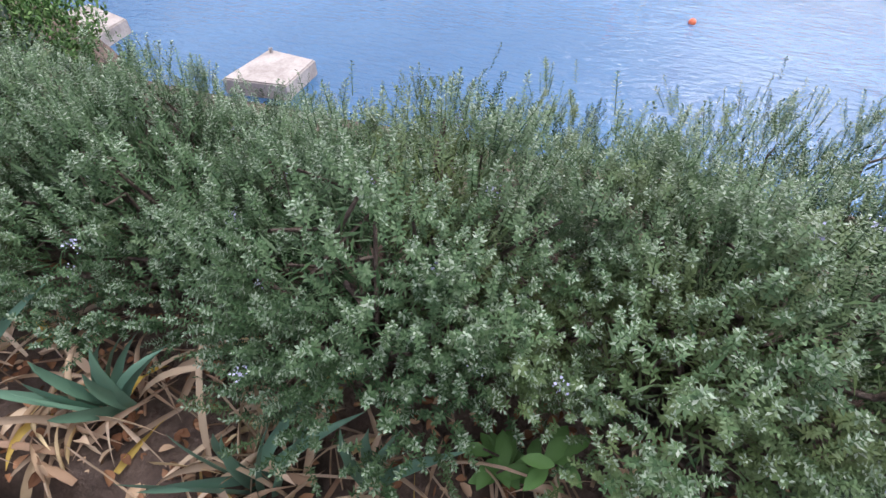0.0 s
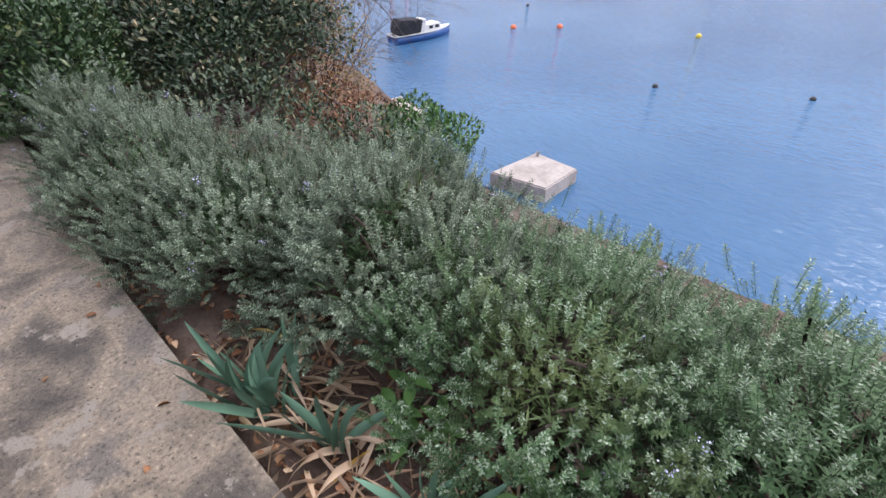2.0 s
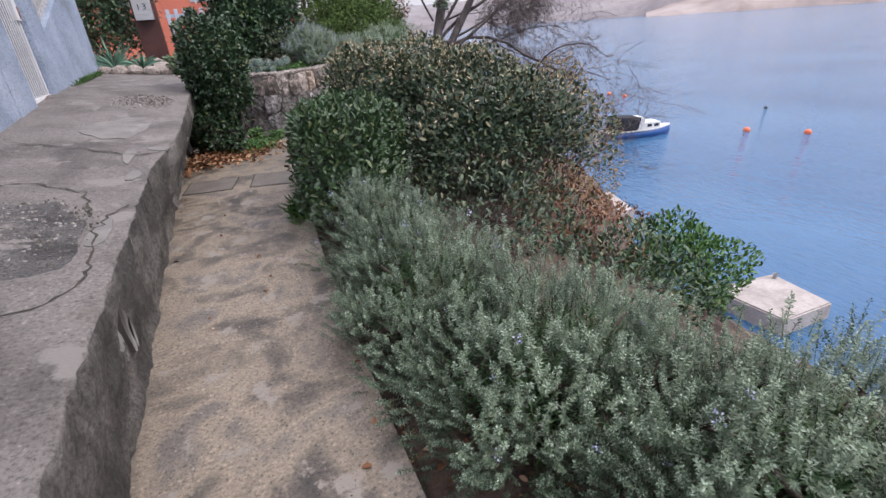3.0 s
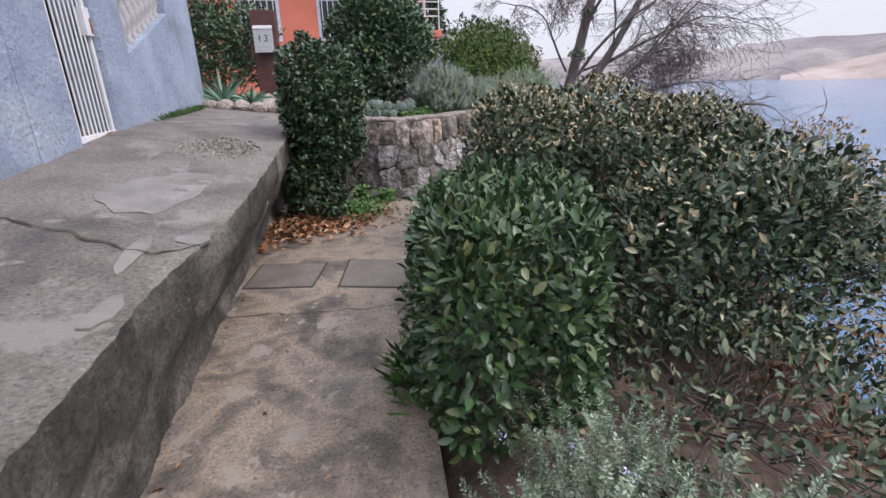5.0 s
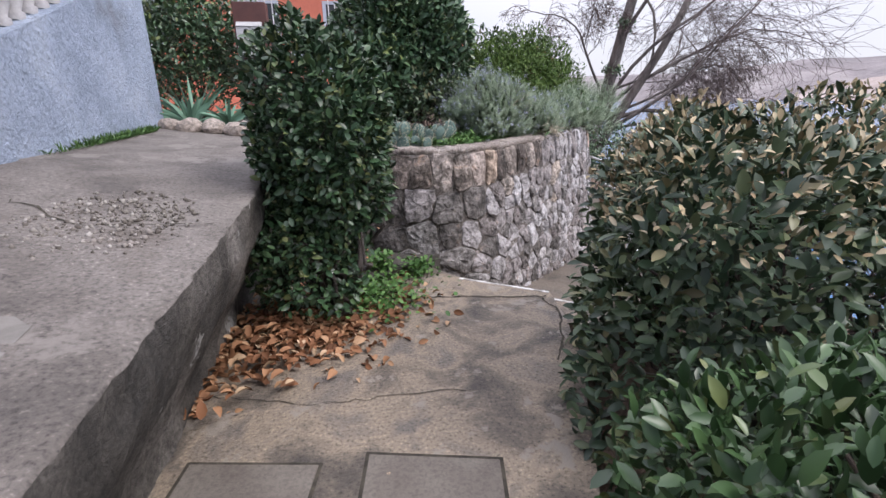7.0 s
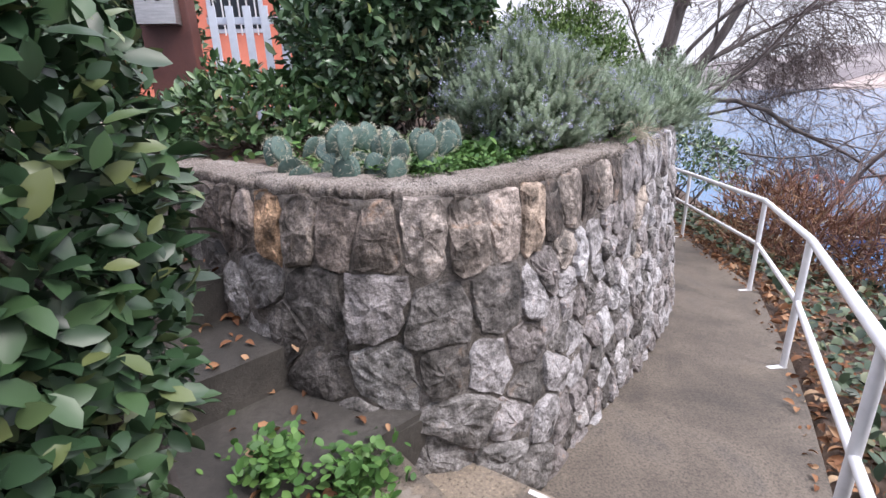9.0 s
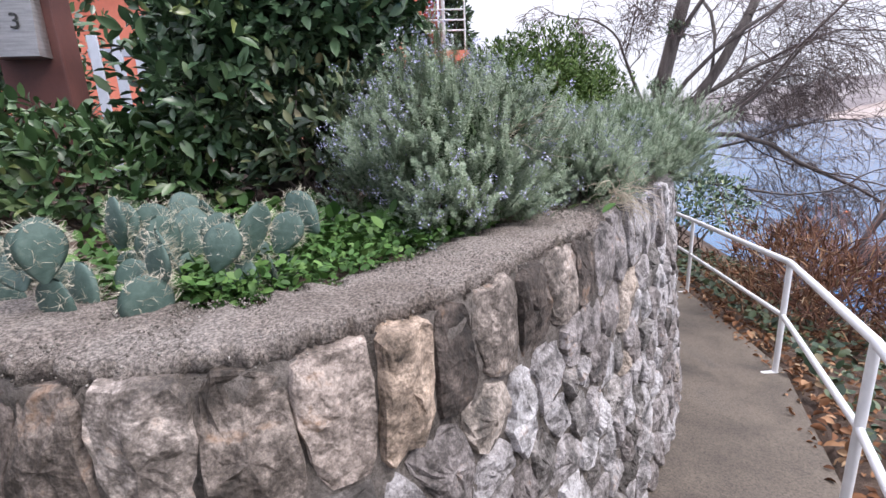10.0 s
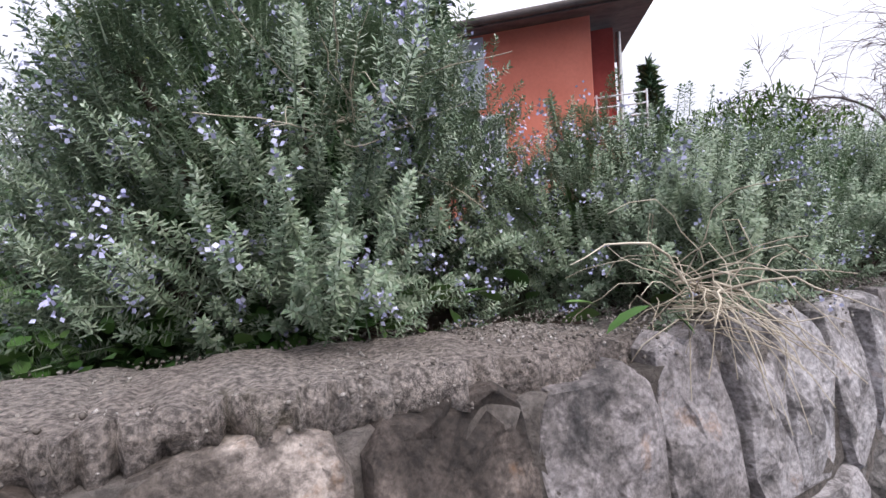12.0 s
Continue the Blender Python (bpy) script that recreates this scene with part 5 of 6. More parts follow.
def step_places(r, n):
    run, across = r.uniform(0.05, 2.1, n), r.uniform(-0.7, 0.6, n) * np.where(r.rand(n) < 0.6, 1.0, 0.3)
    z = np.array([0.07, 0.27, 0.50, 0.73, 0.93])[np.searchsorted([0.58, 1.10, 1.50, 1.85], run)]
    return np.c_[np.array((0.42, 10.64)) + up_dir * run[:, None] + side_dir * across[:, None], z + 0.012]


litter("leaf_litter", "brown and yellow leaves lying on the garden steps", 110, step_places, 0.05, 75)


def weeds(name, label, n, place, size, seed, mat=M_GREEN, shape=ROUND_V, up=0.6):
    r = np.random.RandomState(seed)
    p = place(r, n)
    d = r.normal(size=(n, 3)) * np.array([1, 1, 0.3]) + np.array([0, 0, up])
    v, f = scatter(shape, LEAF_F, p, d, np.array([0, 0, 1.0]) + r.normal(size=(n, 3)) * 0.3, size * (0.6 + 0.8 * r.rand(n)))
    return thing(name, label, "weeds", mesh_of(name, v, f, mat), kind="stuff")


def blob_places(cx, cy, sx, sy, z0, h):
    return lambda r, n: np.stack([cx + sx * r.normal(size=n), cy + sy * r.normal(size=n), z0 + h * r.rand(n)], -1)


GRASS_V = leaf_shape(0.035, 0.045, 0.03, -0.08)
weeds("weeds", "low green weeds among fallen leaves by the steps", 1700, blob_places(0.02, 10.22, 0.24, 0.20, 0.0, 0.10), 0.035, 81)
weeds("weeds", "small bright green herb at the foot of the wall", 260, blob_places(0.52, 10.62, 0.07, 0.06, 0.0, 0.14), 0.04, 82)
weeds("weeds", "small green herb on the garden step", 220, blob_places(0.22, 10.66, 0.06, 0.06, 0.05, 0.15), 0.04, 83)
weeds("weeds", "grass tufts along the foot of the blue wall", 900, lambda r, n: (lambda y: np.stack([HOUSE_X + 0.04 + 0.06 * r.rand(n), y, terrace_z(HOUSE_X + 0.05, y)], -1))(10.4 + 2.0 * np.sqrt(r.rand(n))), 0.065, 84, shape=GRASS_V, up=1.2)
weeds("weeds", "grass tuft at the hedge foot by the path", 260, blob_places(0.30, 6.75, 0.05, 0.10, 0.0, 0.05), 0.16, 85, shape=GRASS_V, up=1.0)
weeds("weeds", "bright green weeds between the prickly pears", 2800, lambda r, n: (lambda t: np.stack([0.35 + 1.35 * t + 0.08 * r.normal(size=n), 11.62 + 0.35 * np.abs(t - 0.4) + 0.16 * r.normal(size=n) ** 2 + 0.06 * r.normal(size=n) + 0.25 * t, 0.93 + 0.10 * r.rand(n)], -1))(r.rand(n)), 0.033, 86)
def coping_places(r, n):
    j = r.randint(int(CN * 1.9 / WALL_LEN), int(CN * 3.9 / WALL_LEN), n)
    return np.c_[cl[j] - co_[j] * (0.30 + 0.45 * r.rand(n))[:, None], 0.93 + 0.09 * r.rand(n)]


weeds("weeds", "bright green herbs growing against the coping", 4400, coping_places, 0.027, 89)
weeds("weeds", "green weeds at the back of the raised bed", 900, blob_places(0.9, 12.3, 0.5, 0.2, 0.93, 0.12), 0.055, 87)


def rubble(label, n, cx, cy, rx, ry, seed):
    r = np.random.RandomState(seed)
    a, q = r.rand(n) * 6.28, np.sqrt(r.rand(n)) * (1 + 0.25 * np.sin(5 * r.rand(n)))
    x, y = cx + rx * q * np.cos(a), cy + ry * q * np.sin(a)
    gv_, gf_ = scatter(CUBE_V, CUBE_F, np.stack([x, y, terrace_z(x, y) + 0.002], -1), r.normal(size=(n, 3)), r.normal(size=(n, 3)), 0.006 + 0.018 * r.rand(n) ** 3)
    thing("gravel", label, "gravel", mesh_of("gravel", gv_, gf_, M_GRIT), kind="stuff")


rubble("loose grey grit bedded in the worn terrace concrete", 700, -1.02, 9.2, 0.28, 0.38, 51)

def path_grit(r, n):
    y = r.uniform(0.6, 7.5, n)
    x = np.interp(y, EDGE_Y, EDGE_X) - 0.02 - 0.9 * r.rand(n) ** 1.3
    keep = x > -0.78
    gv_, gf_ = scatter(CUBE_V, CUBE_F, np.stack([x, y, np.full(n, 0.0005)], -1)[keep], r.normal(size=(n, 3))[keep], r.normal(size=(n, 3))[keep], (0.0025 + 0.006 * r.rand(n) ** 3)[keep])
    thing("gravel", "pale and dark grit worn out of the path's concrete", "gravel", mesh_of("gravel", gv_, gf_, M_GRIT), kind="stuff")


path_grit(np.random.RandomState(53), 5200)
rubble("coarse grit standing out of the rough repair patch", 900, -1.35, 5.38, 0.34, 0.52, 54)

# ---- clipped hedges and leafy shrubs ----
def shrub(name, label, mat, pts, nrm, size, seed, foot, stems=20, radius=0.014, shape=LEAF_V, group="", extra=None, outward=0.55, up=0.25, droop=0.0, bark=M_STEM, inner=0.0, inner_mat=M_DARKLEAF):
    ob = thing(name, label, "hedge" if "hedge" in name else "shrub", group=group)
    part("foliage", leaves("foliage", mat, pts, nrm, size, seed, outward, up, shape, droop), ob, kind="stuff")
    r = np.random.RandomState(seed + 9)
    mid = (pts.max(0) + pts.min(0)) / 2
    # filler leaves added inside: they close gaps and stand in for dark hollows
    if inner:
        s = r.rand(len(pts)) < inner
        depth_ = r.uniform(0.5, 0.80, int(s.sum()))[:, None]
        part("inner_foliage", leaves("inner_foliage", inner_mat, mid + (pts[s] - mid) * depth_, nrm[s], size * 1.15, seed + 7, 0.2, 0.0, PLAIN_V), ob, "inner filler leaves added to close the gaps", "stuff")
    if extra is not None:
        em, share, esize, zone = extra
        s = zone(pts) & (r.rand(len(pts)) < share)
        if s.any():
            part("dry_foliage", leaves("dry_foliage", em, pts[s] + nrm[s] * 0.05, nrm[s], esize, seed + 4, outward, up, shape), ob, "dry tan leaves", "stuff")
    if stems:
        c = np.array(foot)
        part("wood", twigs(c + (pts - c) * 0.86, foot, min(stems, len(pts)), seed + 6, radius, 0.35).mesh("wood", bark, True), ob, kind="stuff")
    return ob


p, n = block_points(9500, (0.27, 5.95, 0.06), (1.46, 7.85, 0.95), 21, "xXyYZ", 0.16, 0.08)
p[:, 0] = 0.27 + (p[:, 0] - 0.27) * (0.52 + 0.48 * np.clip((p[:, 1] - 5.95) / 1.7, 0, 1))
p[:, 0] += 0.26 * np.clip(p[:, 1] - 6.6, 0, 1.2)
p[:, 2] -= 0.14 * np.clip(p[:, 0] - 0.8, 0, 1) + 0.10 * np.clip(p[:, 1] - 7.0, 0, 1)
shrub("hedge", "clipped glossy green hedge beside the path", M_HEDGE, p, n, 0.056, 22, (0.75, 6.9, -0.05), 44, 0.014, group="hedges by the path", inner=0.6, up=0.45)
p, n = block_points(13000, (0.92, 8.05, -0.30), (3.9, 9.62, 1.28), 25, "xXyYZ", 0.24, 0.12)
keep = (p[:, 2] > 0.48) | (p[:, 0] < 1.2) | (np.random.RandomState(5).rand(len(p)) < 0.28)
p, n = p[keep], n[keep]
p[:, 0] += 0.50 * np.clip(p[:, 1] - 8.5, 0, 2) * np.clip(1 - (p[:, 0] - 0.92) / 2.98, 0, 1)
p[:, 2] -= 0.22 * np.clip(p[:, 0] - 2.6, 0, 2)
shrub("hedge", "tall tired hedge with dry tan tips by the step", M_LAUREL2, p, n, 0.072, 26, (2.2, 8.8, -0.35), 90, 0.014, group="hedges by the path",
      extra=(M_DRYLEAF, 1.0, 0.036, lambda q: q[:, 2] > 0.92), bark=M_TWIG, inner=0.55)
p, n = dome_points(3600, (2.0, 9.35, 0.55), (0.56, 0.28, 0.73), 125, -0.9, 0.25, 0.15)
shrub("hedge", "leafy green hedge end beside the handrail", M_LAUREL, p, n, 0.06, 126, (1.8, 9.4, -0.2), 26, 0.012, group="hedges by the path", inner=0.6)
p, n = dome_points(6500, (2.9, 7.6, 0.05), (1.3, 0.9, 0.95), 27, -0.2, 0.35, 0.25)
shrub("shrub", "dark broadleaf shrub with pale dry leaves on the bank", M_LAUREL2, p, n, 0.07, 28, (2.9, 7.7, -0.6), 46, 0.014, extra=(M_DRYLEAF, 0.25, 0.05, lambda q: q[:, 2] > 0.5), bark=M_TWIG, inner=0.8, inner_mat=M_LAUREL)
p, n = dome_points(9000, (4.25, 8.6, -0.45), (1.05, 1.2, 1.35), 29, -0.5, 0.35, 0.28)
shrub("shrub", "yellowing small-leaved shrub on the bank", M_YELLOW, p, n, 0.05, 30, (4.4, 8.6, -1.8), 70, 0.012, shape=PLAIN_V, bark=M_TWIG, droop=0.2, inner=0.35, inner_mat=M_RUSSET)
p, n = dome_points(2600, (3.3, 6.6, -0.85), (0.95, 0.8, 0.5), 31, -0.1, 0.4, 0.3)
shrub("shrub", "russet dead-leaved bramble on the bank", M_RUSSET, p, n, 0.05, 32, (3.2, 6.6, -1.2), 60, 0.009, bark=M_REDTWIG)
p, n = dome_points(3600, (4.0, 5.65, -1.22), (0.66, 0.66, 0.66), 33, -0.5, 0.3, 0.3)
shrub("shrub", "fresh green upright bush above the water", M_GREEN, p, n, 0.06, 34, (4.0, 5.65, -2.0), 24, 0.012, up=0.6, inner=0.5, inner_mat=M_GREEN)
p, n = dome_points(3000, (2.75, 5.3, -0.85), (0.80, 0.95, 0.52), 35, -0.3, 0.3, 0.3)
shrub("shrub", "dark green spreading bush on the bank", M_LAUREL, p, n, 0.06, 36, (2.8, 5.3, -1.1), 24, 0.012)
p, n = dome_points(3000, (3.9, 3.6, -2.2), (0.9, 1.4, 0.5), 37, -0.3, 0.3, 0.3)
shrub("shrub", "low green scrub on the lower bank", M_LAUREL2, p, n, 0.06, 38, (3.9, 3.6, -2.4), 20, 0.012)

p, n = dome_points(8000, (-0.14, 10.02, 1.18), (0.42, 0.43, 0.68), 41, -0.98, 0.30, 0.18, 3.5)
p2, n2 = dome_points(2600, (-0.28, 10.0, 0.45), (0.36, 0.36, 0.45), 43, -0.7, 0.35, 0.2, 3.5)
p, n = np.concatenate([p, p2]), np.concatenate([n, n2])
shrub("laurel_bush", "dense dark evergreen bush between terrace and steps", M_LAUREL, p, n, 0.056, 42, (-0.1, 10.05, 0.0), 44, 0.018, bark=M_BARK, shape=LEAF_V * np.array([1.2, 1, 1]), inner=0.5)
p, n = dome_points(10000, (0.86, 13.35, 2.06), (0.80, 0.74, 0.82), 45, -0.95, 0.30, 0.18, 3.0)
shrub("laurel_tree", "rounded dark evergreen tree behind the prickly pears", M_DARKLEAF, p, n, 0.095, 46, (0.72, 13.55, 0.95), 40, 0.03, bark=M_BARK, inner=0.5)
p, n = dome_points(2600, (-0.12, 12.85, 1.16), (0.72, 0.42, 0.33), 49, -0.4, 0.35, 0.25, 4)
shrub("shrub", "low leafy green shrub behind the coping", M_LAUREL3, p, n, 0.085, 50, (-0.1, 12.85, 0.95), 26, 0.010)
p, n = dome_points(5200, (-2.1, 14.9, 2.0), (1.0, 0.7, 1.15), 51, -0.6, 0.35, 0.25, 3)
shrub("shrub", "dark green shrub beyond the end of the blue wall", M_DARKLEAF, p, n, 0.09, 52, (-2.1, 14.9, 1.0), 30, 0.016, inner=0.6)
p, n = dome_points(1600, (1.05, 12.75, 1.28), (0.45, 0.35, 0.4), 55, -0.4, 0.4, 0.3, 4)
shrub("shrub", "rangy undergrowth with dry leaves under the evergreen", M_LAUREL2, p, n, 0.07, 56, (1.0, 12.8, 0.95), 24, 0.008, bark=M_TWIG)

p, n = dome_points(1500, (0.52, 12.85, 1.58), (0.36, 0.30, 0.46), 57, -0.8, 0.4, 0.3, 4)
shrub("shrub", "dark evergreen suckers at the foot of the rounded tree", M_DARKLEAF, p, n, 0.09, 58, (0.45, 12.95, 0.95), 20, 0.008, bark=M_BARK)
p, n = dome_points(3000, (2.0, 6.55, -0.35), (0.95, 0.9, 0.48), 59, -0.1, 0.35, 0.3, 4)
shrub("shrub", "dark tangled undergrowth behind the clipped hedge", M_LAUREL2, p, n, 0.06, 60, (2.0, 6.6, -0.5), 70, 0.008, bark=M_TWIG)

# ---- juniper dome and far trees ----
p, n = dome_points(13000, (4.15, 18.2, 1.2), (1.65, 1.5, 1.55), 61, -0.3, 0.22, 0.24, 5)
shrub("juniper", "spreading bright olive-green conifer dome", M_CONIFER, p, n, 0.10, 62, (4.5, 18.3, 0.0), 30, 0.03, shape=PLAIN_V * np.array([0.7, 1, 1]), bark=M_BARK, up=0.1, inner=0.5, inner_mat=M_CONIFER)


def conifer(label, x, y, z, h, rad, n, seed, mat):
    r = np.random.RandomState(seed)
    t = r.rand(n) ** 0.7
    a = r.rand(n) * 6.28
    rr = rad * (1 - t) * (0.6 + 0.4 * r.rand(n)) * (0.8 + 0.2 * np.sin(t * 40))
    pts = np.stack([x + rr * np.cos(a), y + rr * np.sin(a), z + h * (0.12 + 0.88 * t)], -1)
    nv = np.stack([np.cos(a), np.sin(a), np.full(n, -0.05)], -1)
    tree = thing("conifer", label, "tree")
    part("crown", leaves("crown", mat, pts, nv, 0.28, seed, 0.9, 0.1, GRASS_V * np.array([3.0, 1, 1])), tree)
    part("trunk", Heap().add(*tube([(x, y, z), (x, y, z + h * 0.5), (x, y, z + h * 0.98)], [0.1, 0.06, 0.015], 7)).mesh("trunk", M_BARK, True), tree)


conifer("slim dark conifer behind the garden", 4.9, 29.0, 1.0, 4.4, 0.8, 900, 63, M_DARKLEAF)
conifer("dark conifer beside the orange house", 4.1, 26.0, 1.0, 5.2, 1.2, 1600, 64, M_DARKLEAF)
p, n = dome_points(1800, (6.2, 26.0, 2.7), (1.5, 1.2, 1.0), 65, -0.7, 0.6, 0.4, 3)
shrub("leafy_tree", "loose green tree beyond the juniper", M_LAUREL, p, n, 0.2, 66, (6.2, 26.0, 0.0), 40, 0.04, bark=M_BARK)
p, n = dome_points(900, (7.6, 25.0, 2.1), (0.9, 0.8, 0.8), 67, -0.7, 0.6, 0.4, 3)
shrub("shrub", "reddish-leaved shrub beyond the juniper", M_RUSSET, p, n, 0.14, 68, (7.6, 25.0, 0.3), 30, 0.02, bark=M_TWIG)


# ---- bare trees ----
def bare_tree(name, label, roots, seed, bark, min_rad=0.006, droop=0.0, depth=5, group=""):
    r = np.random.RandomState(seed)
    limbs, fine = Heap(), Heap()

    def grow(a, d, length, rad, level):
        pts, way = [np.array(a, float)], np.array(d, float)
        steps = 5
        for q in range(steps):
            way = way + r.normal(size=3) * (0.05 if level == 0 else 0.16) + np.array([0.0, 0.0, -droop * 0.06 * level])
            way = way / np.linalg.norm(way)
            pts.append(pts[-1] + way * length / steps)
        (limbs if level <= 1 else fine).add(*tube(pts, np.linspace(rad, rad * 0.6, steps + 1), 8 if level <= 1 else (5 if level == 2 else 3)))
        if level >= depth:
            return
        for q in range(4 if level == 2 else 3):
            t = r.uniform(0.3, 1.0)
            k = min(int(t * steps), steps - 1)
            base = pts[k] + (pts[k + 1] - pts[k]) * (t * steps - k)
            spread = r.normal(size=3)
            spread = spread - way * (spread @ way)
            if level < 2:
                spread[0] = abs(spread[0])
            spread /= np.linalg.norm(spread)
            ang = r.uniform(0.45, 1.0)
            grow(base, way * math.cos(ang) + spread * math.sin(ang) + np.array([0.12, -0.02, 0.08 - droop * 0.10]), length * r.uniform(0.5, 0.78), max(rad * r.uniform(0.26, 0.40), min_rad), level + 1)
        grow(pts[-1], way, length * 0.7, rad * 0.6, level + 1)

    for a, d, length, rad in roots:
        grow(a, np.array(d) / np.linalg.norm(d), length, rad, 0)
    tree = thing(name, label, "tree" if "tree" in name else "shrub", group=group)
    part("trunk", limbs.mesh("trunk", bark, True), tree)
    part("spray", fine.mesh("spray", M_TWIG if bark is M_BARK else bark), tree, kind="stuff")
    return tree, limbs


big, limbs = bare_tree("bare_tree", "large leafless ivy-clad tree leaning over the water", [((8.0, 23.0, -1.9), (0.31, 0.0, 1), 7.2, 0.26), ((8.2, 22.9, -1.6), (0.62, -0.02, 1), 6.2, 0.20), ((8.9, 22.8, 0.6), (1.0, -0.15, 0.42), 2.5, 0.06),
                               ((8.9, 22.8, 0.2), (1.0, -0.25, 0.12), 2.9, 0.055), ((8.7, 22.7, -0.2), (1.0, -0.4, -0.02), 2.8, 0.05), ((9.1, 22.9, 1.5), (1.0, -0.2, 0.3), 2.5, 0.05), ((8.8, 22.9, 1.6), (-0.6, -0.1, 1.0), 2.0, 0.05)], 11, M_BARK, 0.008, 0.25, 5)
ivy_r = np.random.RandomState(12)
lv = limbs.v[0]
pick = lv[ivy_r.randint(0, len(lv), 1500)] + ivy_r.normal(size=(1500, 3)) * 0.09
part("ivy", leaves("ivy", M_DARKLEAF, pick, unit(ivy_r.normal(size=(1500, 3))), 0.10, 13, 0.6, 0.2, ROUND_V), big, "dark ivy leaves on the trunk", "stuff")
bare_tree("bare_tree", "thin leafless tree drooping over the water", [((9.0, 17.5, -2.2), (0.4, -0.2, 1), 2.0, 0.07), ((9.4, 16.5, -2.4), (0.6, 0.2, 0.9), 1.9, 0.06)], 14, M_TWIG, 0.006, 0.6, 3)
bare_tree("bare_tree", "leafless twiggy shrub at the bank edge", [((5.6, 10.6, -1.9), (0.3, 0.1, 1), 1.35, 0.03), ((5.9, 10.2, -2.0), (0.6, -0.1, 0.9), 1.3, 0.025), ((5.3, 11.0, -1.8), (-0.1, 0.2, 1), 1.25, 0.025)], 15, M_TWIG, 0.004, 0.2, 3)
bare_tree("bare_tree", "leafless twiggy shrub above the sea", [((6.6, 12.4, -2.3), (0.3, 0.3, 1), 1.3, 0.03), ((6.9, 11.8, -2.4), (0.7, -0.2, 0.9), 1.3, 0.025)], 16, M_TWIG, 0.004, 0.2, 3)
for k, (x, y, z) in enumerate(((6.0, 14.5, -1.25), (6.5, 15.4, -1.35), (6.6, 14.0, -1.5), (7.0, 16.6, -1.5))):
    bare_tree("bare_shrub", "red-brown leafless shrub behind the handrail", [((x + 0.1 * q, y - 0.1 * q, z), (0.35 * math.cos(q * 2.1), 0.35 * math.sin(q * 2.1), 0.8), 0.85, 0.016) for q in range(9)], 20 + k, M_REDTWIG, 0.003, 0.1, 2,
              group="red-brown shrubs behind the handrail")
for k, (x, y, z) in enumerate(((6.1, 14.6, -0.55), (6.6, 15.7, -0.6), (6.9, 13.8, -0.85))):
    p, n = dome_points(1300, (x, y, z - 0.15), (0.75, 0.75, 0.70), 131 + k, -0.6, 0.6, 0.35, 3)
    shrub("bare_shrub", "dense red-brown twiggy shrub behind the handrail", M_RUSSET, p, n, 0.16, 141 + k, (x, y, z - 0.8), 60, 0.008, shape=GRASS_V, bark=M_REDTWIG, group="red-brown shrubs behind the handrail", up=0.4)


def outer_places(r, n):
    y = r.uniform(10.2, 19.0, n)
    x = np.interp(y, EDGE_Y, EDGE_X) + 0.05 + 2.4 * r.rand(n) ** 1.4
    return np.stack([x, y, ground_z(x, y) + 0.03 + 0.03 * r.rand(n)], -1)


litter("leaf_litter", "brown leaves covering the bank below the handrail", 2600, outer_places, 0.075, 76)
weeds("weeds", "dark green ground cover below the handrail", 2600, lambda r, n: outer_places(r, n) + np.array([0.15, 0, 0.05]), 0.085, 88, mat=M_LAUREL2)
p, n = dome_points(2600, (7.4, 19.0, -0.35), (1.1, 1.2, 0.9), 69, -0.5, 0.4, 0.3, 3)
shrub("shrub", "dark evergreen shrub beyond the handrail", M_DARKLEAF, p, n, 0.10, 70, (7.3, 19.0, -1.6), 24, 0.02)
p, n = dome_points(2200, (5.9, 12.9, -1.55), (0.8, 1.3, 0.5), 71, -0.3, 0.4, 0.3, 3)
shrub("shrub", "dark undergrowth on the bank under the handrail", M_LAUREL2, p, n, 0.06, 72, (5.8, 12.9, -1.8), 40, 0.008, bark=M_TWIG)
p, n = dome_points(1700, (4.6, 11.5, -1.35), (0.6, 0.9, 0.5), 73, -0.3, 0.4, 0.3, 3)
shrub("shrub", "dark green undergrowth beside the handrail", M_LAUREL2, p, n, 0.06, 74, (4.5, 11.5, -1.5), 30, 0.008, bark=M_TWIG)

# ---- raised bed: rosemary, prickly pears, dry roots ----
BED = "tall flowering rosemary spilling over the stone wall"
for k, (x, y, z, rx, ry, rz, n, m, fl) in enumerate(((1.58, 12.30, 1.22, 0.46, 0.48, 0.42, 2600, M_ROSE_SILVER, 4600), (2.32, 12.76, 1.12, 0.48, 0.46, 0.26, 2000, M_ROSE_SILVER, 1900), (2.95, 13.40, 1.14, 0.55, 0.55, 0.32, 1300, M_ROSE_SILVER, 300),
                                                  (3.65, 14.2, 1.16, 0.60, 0.60, 0.40, 1000, M_ROSE_SILVER, 100), (4.45, 15.4, 1.15, 0.65, 0.75, 0.50, 800, M_ROSE_SILVER, 60), (2.2, 13.6, 1.15, 0.7, 0.6, 0.30, 250, M_ROSE_SILVER, 60))):
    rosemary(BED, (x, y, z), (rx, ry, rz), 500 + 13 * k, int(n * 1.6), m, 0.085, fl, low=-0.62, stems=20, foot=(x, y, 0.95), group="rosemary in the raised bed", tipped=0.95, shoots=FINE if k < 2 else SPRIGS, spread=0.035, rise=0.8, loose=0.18)


